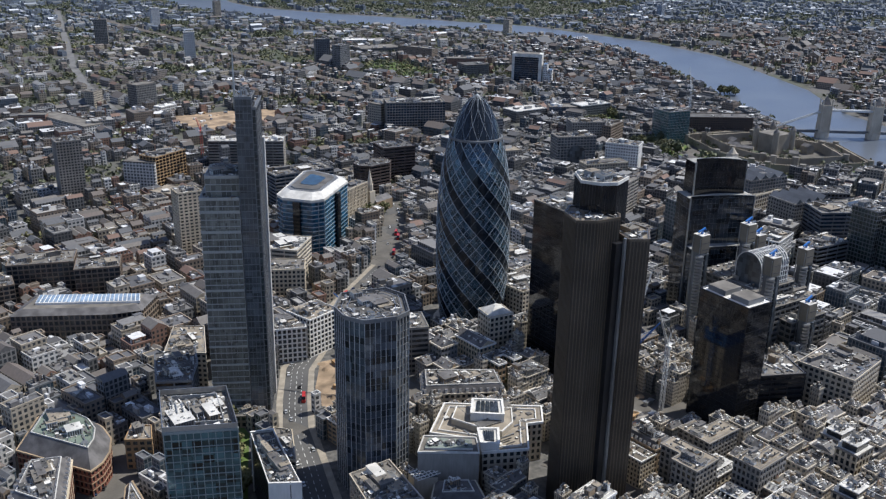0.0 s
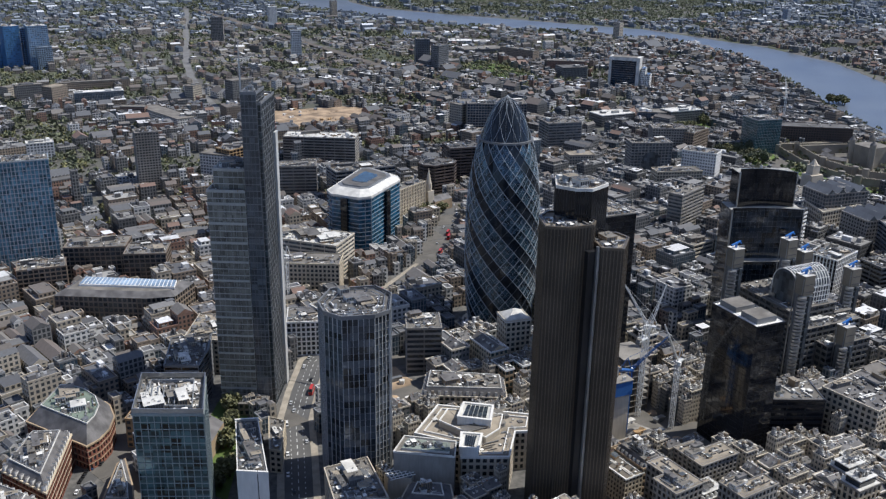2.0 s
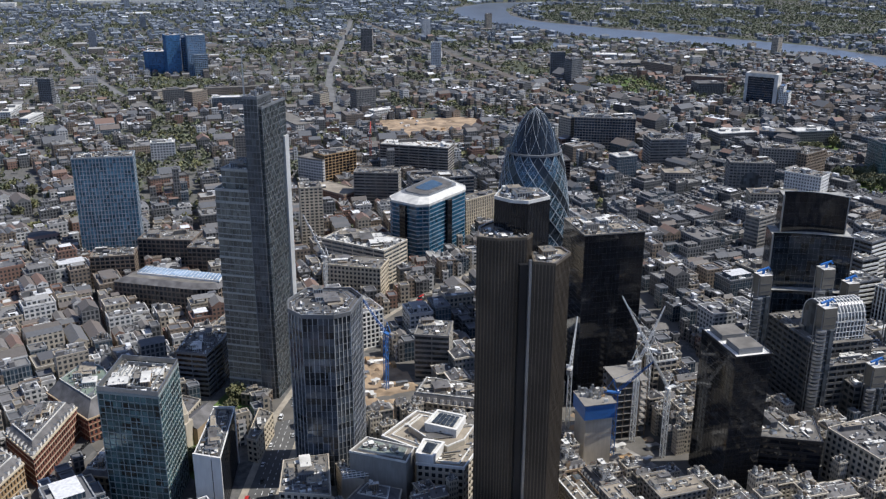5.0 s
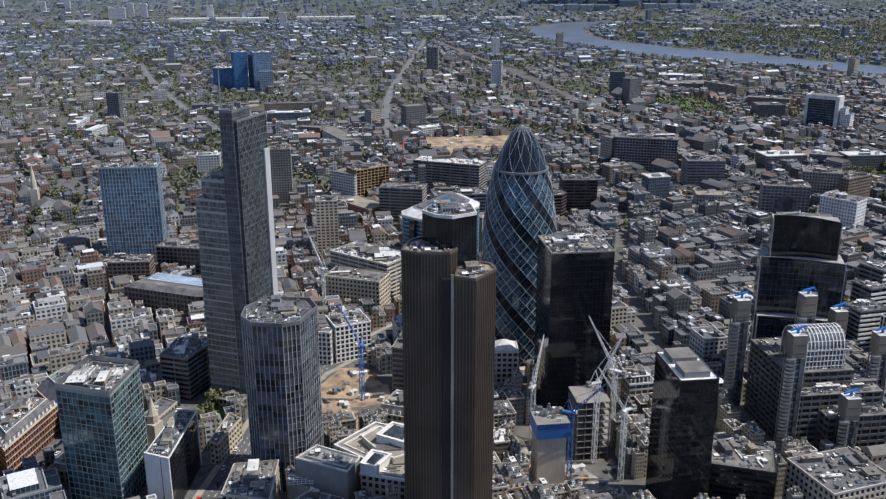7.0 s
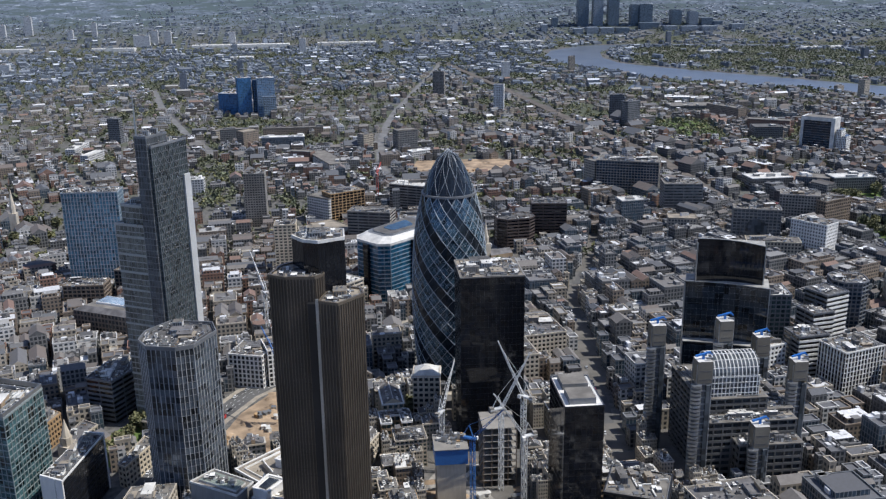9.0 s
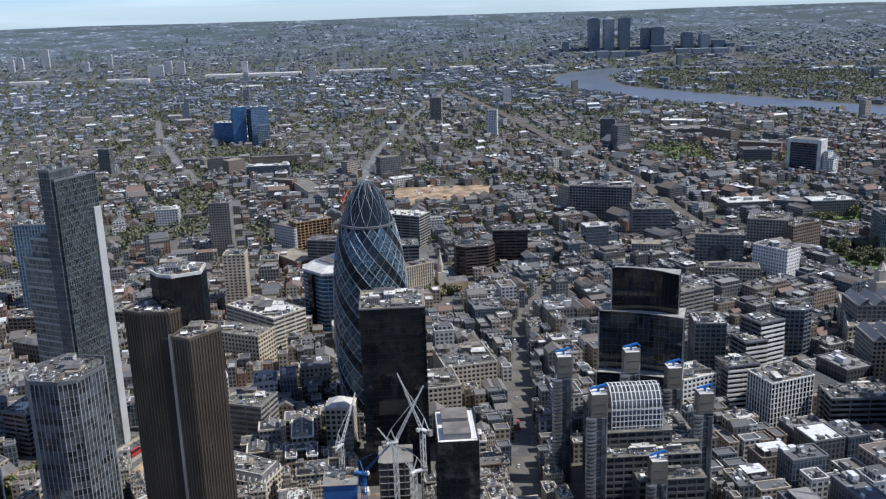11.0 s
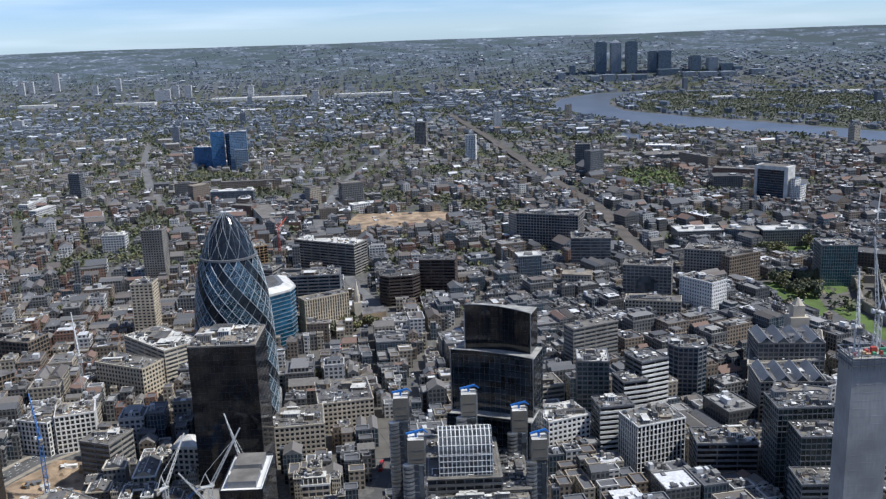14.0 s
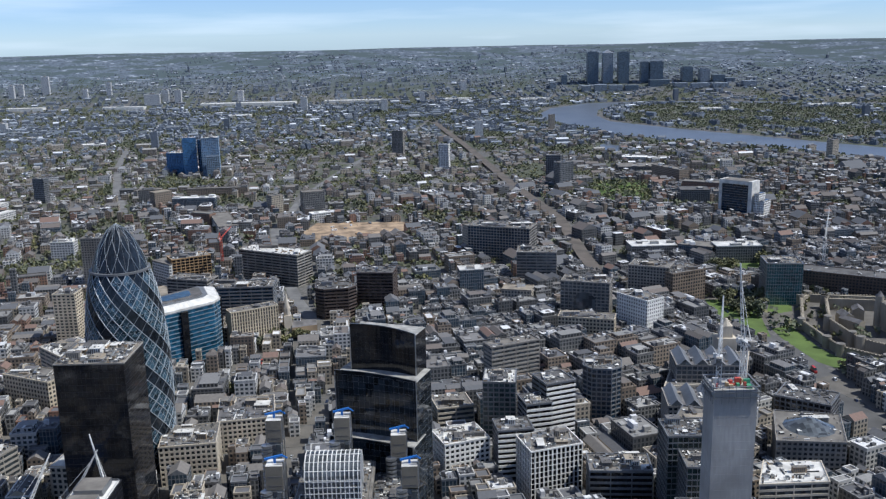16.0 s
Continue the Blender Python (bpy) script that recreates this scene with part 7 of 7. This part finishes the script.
for x, y, w, d, turn in middle[:230]:
    gable = rng.random() < 0.38
    h = rng.choice((8, 9, 11, 12, 14, 16, 20)) if rng.random() > 0.025 else rng.uniform(26, 40)
    plain_building(x, y, w, d, h, turn, rng.choice((0, 0, 2, 2, 2, 3, 5, 4, 4)), gable, rng)
rest = [Build(FACADES[i], ROOFS, TILES) for i in range(6)]
for x, y, w, d, turn in middle[230:]:
    gable = rng.random() < 0.45
    house(rest[rng.choice((0, 0, 2, 2, 2, 3, 5, 4))], x, y, w, d, rng.choice((8, 9, 10, 12, 14, 17)), turn, 0, gable, 2 if gable else 1, rng)
for b, more in zip(rest, SPILL):
    for one in more:
        n, flip = len(b.v), 2 if one.mats[1] is TILES else 1
        b.v.extend(one.v)
        b.f.extend(tuple(n + i for i in f) for f in one.f)
        b.m.extend(0 if m_ == 0 else flip for m_ in one.m)
        b.uv.extend(one.uv)
for b, (name, label) in zip(rest, KINDS):
    solid("outer_" + name + "s", b, label.replace("building", "buildings across the outer districts"), "buildings", "stuff")

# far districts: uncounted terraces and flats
# outskirts walls and roofs have blue-grey distance haze mixed into their colours
HAZY = [facade("haze_tinted_brick", (0.12, 0.14, 0.165), (0.21, 0.235, 0.27), (0.075, 0.09, 0.12)), facade("haze_tinted_pale", (0.225, 0.265, 0.315), (0.36, 0.40, 0.455), (0.085, 0.10, 0.13), 3.6, 3.5, 1.3)]
HAZYROOFS = scattered("haze_tinted_roofs", [(0.105, 0.13, 0.165), (0.145, 0.17, 0.205), (0.19, 0.22, 0.26), (0.12, 0.14, 0.165), (0.23, 0.26, 0.30), (0.12, 0.145, 0.18), (0.155, 0.17, 0.19), (0.31, 0.34, 0.38), (0.105, 0.13, 0.15), (0.14, 0.155, 0.165), (0.115, 0.135, 0.14), (0.60, 0.63, 0.67)], wear=0.2)
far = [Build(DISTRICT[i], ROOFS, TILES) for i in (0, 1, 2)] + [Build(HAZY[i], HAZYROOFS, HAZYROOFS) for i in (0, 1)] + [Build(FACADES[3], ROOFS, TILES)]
blocks = []
split(-2000, 1570, 3600, 4900, rng, 90, 12, blocks)
split(2510, 0, 4300, 1560, rng, 90, 12, blocks)
for blk in blocks:
    cx, cy = warp((blk[0] + blk[2]) / 2, (blk[1] + blk[3]) / 2)
    r = math.dist((cx, cy), CENTRE)
    if not seen_ground(cx, cy, 80) or r > RIM - 20:
        continue
    base = rng.random()
    scale = rise(cx, cy)[1]
    if scale < 0.3:
        continue
    lots = []
    split(*blk, rng, (20 + 22 * base) * (1.0 if r < 3000 else 1.15) * max(scale, 0.42), 1.6 * scale, lots)
    for lot in lots:
        u, v = (lot[0] + lot[2]) / 2, (lot[1] + lot[3]) / 2
        x, y = warp(u, v)
        if rng.random() < 0.07 or wooded(x, y) or not free(x, y) or math.dist((x, y), CENTRE) > RIM - 4:
            continue
        z, k = rise(x, y)
        if k < 0.5 and rng.random() < 0.5:
            continue
        w, d = (lot[2] - lot[0]) * 0.94, (lot[3] - lot[1]) * 0.94
        # houses beyond some 2100 to 3000 m take the haze-tinted palette
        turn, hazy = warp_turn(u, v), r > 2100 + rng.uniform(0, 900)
        thick = (rng.uniform(6.5, 9) + 4 * base) * k
        rows_of = max(1, int(min(w, d) / (thick + 3.5 * k)))
        for i in range(rows_of):
            if rng.random() < 0.05:
                continue
            off = ((i + 0.5) / rows_of - 0.5) * min(w, d)
            ox, oy = (0, off) if w > d else (off, 0)
            bx, by = x + ox * math.cos(turn) - oy * math.sin(turn), y + ox * math.sin(turn) + oy * math.cos(turn)
            h = rng.choice((6, 7, 8, 9, 10, 13)) * (0.75 + 0.55 * base) * k
            bw, bd = (w * rng.uniform(0.6, 1.0), thick) if w > d else (thick, d * rng.uniform(0.6, 1.0))
            if rng.random() < 0.0022:
                h, bw, bd = rng.uniform(30, 55) * k, 18 * k, 18 * k
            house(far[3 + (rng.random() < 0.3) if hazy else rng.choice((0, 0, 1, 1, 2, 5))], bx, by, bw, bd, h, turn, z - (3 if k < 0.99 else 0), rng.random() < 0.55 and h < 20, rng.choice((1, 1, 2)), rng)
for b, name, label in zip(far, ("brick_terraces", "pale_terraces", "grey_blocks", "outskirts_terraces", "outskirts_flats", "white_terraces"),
                          ("brown brick terraces spreading to the east", "pale terraces and flats across the east", "grey flats and works across the east", "blue-grey haze-tinted terraces of the far outskirts", "pale haze-tinted flats and works of the far outskirts", "white flats and terraces across the east")):
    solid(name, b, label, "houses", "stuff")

# the city goes on under and behind the flight
back = [Build(FACADES[i], ROOFS, TILES) for i in (0, 1, 2, 3)]
blocks = []
split(-500, -700, 1250, 330, rng, 70, 10, blocks)
for blk in blocks:
    lots = []
    split(*blk, rng, 30, 1.0, lots)
    for lot in lots:
        u, v = (lot[0] + lot[2]) / 2, (lot[1] + lot[3]) / 2
        x, y = warp(u, v)
        if free(x, y) and not seen_ground(x, y, 92) and rng.random() > 0.08:
            gable = rng.random() < 0.3
            house(back[rng.choice((0, 1, 1, 2, 3))], x, y, (lot[2] - lot[0]) * 0.93, (lot[3] - lot[1]) * 0.93, rng.uniform(12, 24), warp_turn(u, v), 0, gable, 2 if gable else 1, rng)
for b, name in zip(back, ("western_brick_buildings", "western_cream_buildings", "western_grey_buildings", "western_white_buildings")):
    solid(name, b, "city buildings going on below the flight path", "buildings", "stuff")


# ---- trees ----
def leaf_material(name, a, b_):
    m, nt, b = nodes_of(name)
    geo = nt.nodes.new("ShaderNodeNewGeometry")
    c = mixed(nt, geo.outputs["Random Per Island"], a, b_)
    c = mixed(nt, ranged(nt, grain(nt, 0.02, 3.0), 0.4, 0.6, 0.0, 0.6), c, (0.095, 0.095, 0.055))
    nt.links.new(c, b.inputs["Base Color"])
    b.inputs["Roughness"].default_value = 0.8
    return m


LEAF = leaf_material("spring_leaves", (0.125, 0.13, 0.05), (0.22, 0.21, 0.095))
LEAF_DULL = leaf_material("dull_leaves", (0.085, 0.10, 0.058), (0.15, 0.165, 0.095))
BARK = surface("bark", (0.12, 0.095, 0.07), 0.95, wear=0.3)


def leaf_clump(b, c, size, n, rng):
    for _ in range(n):
        q = Euler((rng.uniform(-1.2, 1.2), rng.uniform(-1.2, 1.2), rng.uniform(0, 6.3))).to_matrix()
        o = Vector(c) + Vector((rng.gauss(0, 0.45), rng.gauss(0, 0.45), rng.gauss(0, 0.35))) * size
        w, h = size * rng.uniform(0.35, 0.7), size * rng.uniform(0.35, 0.7)
        b.face([tuple(o + q @ Vector(p)) for p in ((-w, -h * 0.6, 0), (w * 0.7, -h, 0.1), (w, h * 0.7, -0.1), (-w * 0.5, h, 0.15))])


def tree_template(seed, mat):
    rng = random.Random(seed)
    owner = thing("tree", "broadleaf city tree in fresh spring leaf", "tree", "trees")
    trunk = Build(BARK)
    h, r = rng.uniform(9, 12), rng.uniform(3.6, 4.8)
    trunk.bar((0, 0, 0), (0.2, 0.1, h * 0.45), 0.8, 0, 0.5)
    crown = Build(mat)
    for k in range(8):
        a = k * 2.4 + rng.random()
        tip = Vector((math.cos(a) * r * 0.6, math.sin(a) * r * 0.6, h * rng.uniform(0.6, 0.9)))
        trunk.bar((0.2, 0.1, h * 0.42), tip, 0.35, 0, 0.12)
    for _ in range(48):
        v = Vector((rng.gauss(0, 1), rng.gauss(0, 1), rng.gauss(0, 1))).normalized() * rng.uniform(0.55, 1.0)
        leaf_clump(crown, (v.x * r, v.y * r, h * 0.66 + v.z * r * 0.85), 1.5, 6, rng)
    part("trunk", trunk, owner)
    part("crown", crown, owner)
    return owner


tree_rng = random.Random(17)
kinds_of_tree = [tree_template(1, LEAF), tree_template(2, LEAF), tree_template(3, LEAF_DULL), tree_template(4, LEAF)]


def plant_tree(x, y, s):
    if inside(grown(MOAT, 5.0), x, y) or near_line(x, y, TOWERHILL, 13):
        return
    ob = tree_rng.choice(kinds_of_tree)
    copy_thing(ob, Matrix.Translation((x, y, 0.1)) @ Matrix.Rotation(tree_rng.uniform(0, 6.28), 4, "Z") @ Matrix.Diagonal((s, s, s * tree_rng.uniform(0.85, 1.15), 1)))


groves = [(150, 436, 5, 6, 0.85), (158, 476, 5, 8, 1.0), (140, 412, 5, 6, 0.85), (131, 398, 4, 5, 0.75), (154, 456, 4, 5, 0.8), (1108, 812, 14, 9, 1.3), (1104, 775, 10, 5, 1.1), (1060, 800, 16, 6, 1.0), (1330, 1100, 26, 10, 1.3), (905, 850, 12, 8, 1.5), (352, 452, 7, 7, 1.3), (343, 478, 6, 4, 1.1), (940, 1010, 20, 12, 1.3), (985, 1060, 20, 12, 1.2), (915, 890, 18, 8, 1.2), (-85, 1020, 18, 12, 1.4), (328, 418, 7, 3, 1.0), (424, 790, 14, 6, 1.2), (452, 800, 10, 4, 1.1), (415, 660, 10, 3, 0.9), (480, 640, 8, 3, 0.8),
          (887, 840, 30, 9, 1.2), (890, 800, 20, 8, 1.2), (905, 880, 25, 6, 1.2), (880, 720, 14, 5, 1.0), (1000, 905, 22, 8, 1.2), (150, 640, 14, 5, 0.9), (175, 600, 10, 3, 0.9), (60, 850, 40, 14, 1.1), (-20, 880, 30, 12, 1.2), (-60, 960, 30, 10, 1.2),
          (150, 900, 40, 8, 1.0), (250, 880, 30, 6, 1.0), (640, 700, 20, 3, 0.8), (700, 640, 10, 3, 0.9), (600, 830, 30, 5, 0.9), (1100, 880, 30, 10, 1.2)]
for gx, gy, spread, n, size in groves:
    for _ in range(n):
        plant_tree(gx + tree_rng.gauss(0, spread * 0.6), gy + tree_rng.gauss(0, spread * 0.6), size * tree_rng.uniform(0.75, 1.2))
for ob in kinds_of_tree:
    for o in (*ob.children_recursive, ob):
        bpy.data.objects.remove(o)

COPSES = ((180, 1345, 45), (15, 1270, 55), (-190, 2250, 70), (195, 2185, 55), (835, 1200, 40), (850, 1500, 60), (890, 1600, 70), (1100, 1250, 50), (1400, 1770, 60))
woods = Build(LEAF_DULL)
woods_bright = Build(LEAF)
count = 0
while count < 30000:
    r, a = 850 + 3700 * tree_rng.random() ** 0.8, radians(tree_rng.uniform(-27, 64))
    x, y = CENTRE[0] - 150 + r * math.sin(a), CENTRE[1] + r * math.cos(a)
    if not seen_ground(x, y, 20) or math.dist((x, y), CENTRE) > FLAT + 520 or inside(RIVER, x, y) or inside(DIRT, x, y) or any(near_line(x, y, l, g) for l, g in STREETS[3:]) or inside(BASIN, x, y):
        continue
    if not wooded(x, y) and not any(inside(p, x, y) for p in PARKS) and not any(math.dist((x, y), (gx, gy)) < gr for gx, gy, gr in COPSES) and not (15 < y < 3000 and near_line(x, y, BOULEVARD, 32)) and tree_rng.random() > 0.22:
        continue
    b = woods_bright if tree_rng.random() < 0.3 and r < 2300 else woods
    z, k = rise(x, y)
    s = tree_rng.uniform(2.0, 3.8) * (1.0 if r < 2200 else 1.15) * k
    for _ in range(3 if r < 1900 else 2):
        leaf_clump(b, (x + tree_rng.gauss(0, s * 0.7), y + tree_rng.gauss(0, s * 0.7), z + s * 1.75 + tree_rng.gauss(0, s * 0.3)), s, 5 if r < 2600 else 4, tree_rng)
    count += 1
solid("far_woods", woods, "dull green trees between the far streets", "trees", "stuff")
solid("far_spring_woods", woods_bright, "fresh green trees between the far streets", "trees", "stuff")

# ---- traffic ----
TYRE = surface("tyre_rubber", (0.02, 0.02, 0.02), 0.9)
CARGLASS = glazing("car_glass", (0.02, 0.025, 0.03), 0.08)


def vehicle(name, label, colour, length, width, height, cabin):
    owner = thing(name, label, name.replace("_", " "), name + "s")
    paint = surface(name + "_paint", colour, 0.3, wear=0.06)
    hl, hw = length / 2, width / 2
    lower = Build(paint).prism(rect(-hl, -hw, hl, hw), 0.3, height * 0.55, bottom=True, top_poly=rect(-hl * 0.98, -hw * 0.95, hl * 0.98, hw * 0.95))
    part("body", lower, owner)
    part("cabin", Build(CARGLASS, paint).prism(rect(-hl * cabin, -hw * 0.93, hl * cabin * 0.8, hw * 0.93), height * 0.55, height, 0, 1, top_poly=rect(-hl * cabin * 0.85, -hw * 0.8, hl * cabin * 0.55, hw * 0.8)), owner)
    wheel = Build(TYRE).prism(ngon(0, 0, 0.34, 0.34, 10), -0.12, 0.12, bottom=True).mesh("wheel")
    for i in (-1, 1):
        for j in (-1, 1):
            ob = part("wheel", wheel, owner, (i * hl * 0.62, j * hw * 0.92, 0.34))
            ob.rotation_euler.x = math.pi / 2
    return owner


fleet = [vehicle("car", "white parked car on the asphalt", (0.7, 0.7, 0.7), 4.4, 1.8, 1.5, 0.6), vehicle("car", "black car on the asphalt", (0.02, 0.02, 0.022), 4.5, 1.8, 1.5, 0.6),
         vehicle("car", "silver car on the asphalt", (0.40, 0.41, 0.42), 4.3, 1.8, 1.5, 0.6), vehicle("car", "dark blue car on the asphalt", (0.03, 0.05, 0.12), 4.4, 1.8, 1.5, 0.6),
         vehicle("van", "white delivery van on the street", (0.75, 0.75, 0.74), 5.6, 2.1, 2.4, 0.8), vehicle("bus", "red double-deck bus on the street", (0.45, 0.03, 0.025), 10.5, 2.5, 4.3, 0.95)]
road_rng = random.Random(23)


def drive_along(line, n, half, kinds):
    legs = [(Vector(a), Vector(b)) for a, b in zip(line, line[1:])]
    total = sum((b - a).length for a, b in legs)
    for i in range(n):
        s = total * (i + road_rng.uniform(0.1, 0.9)) / n
        for a, b in legs:
            if s <= (b - a).length:
                break
            s -= (b - a).length
        d = (b - a).normalized()
        off = road_rng.choice((-1, 1)) * road_rng.choice((half * 0.35, half * 0.8))
        p = a + d * s + Vector((-d.y, d.x)) * off
        copy_thing(road_rng.choice(kinds), pose(p.x, p.y, 0.08, 0, 0, math.degrees(math.atan2(d.y, d.x)) + (180 if off > 0 else 0)))


drive_along(BISHOPSGATE, 38, 7, fleet[:5] + fleet[:3] + [fleet[5]])
drive_along(LEADENHALL, 8, 5, fleet)
drive_along(SIDE_STREET[:5], 18, 4.2, fleet[:4])
drive_along(TOWERHILL, 18, 9, fleet)
for i in range(20):
    x, y = 838 + (i % 10) * 3.1 + road_rng.uniform(-0.3, 0.3), 868 + (i // 10) * 9
    if road_rng.random() < 0.8:
        copy_thing(road_rng.choice(fleet[:4]), pose(x, y, 0.05, 0, 0, 90))
for ob in fleet:
    for o in (*ob.children_recursive, ob):
        bpy.data.objects.remove(o)
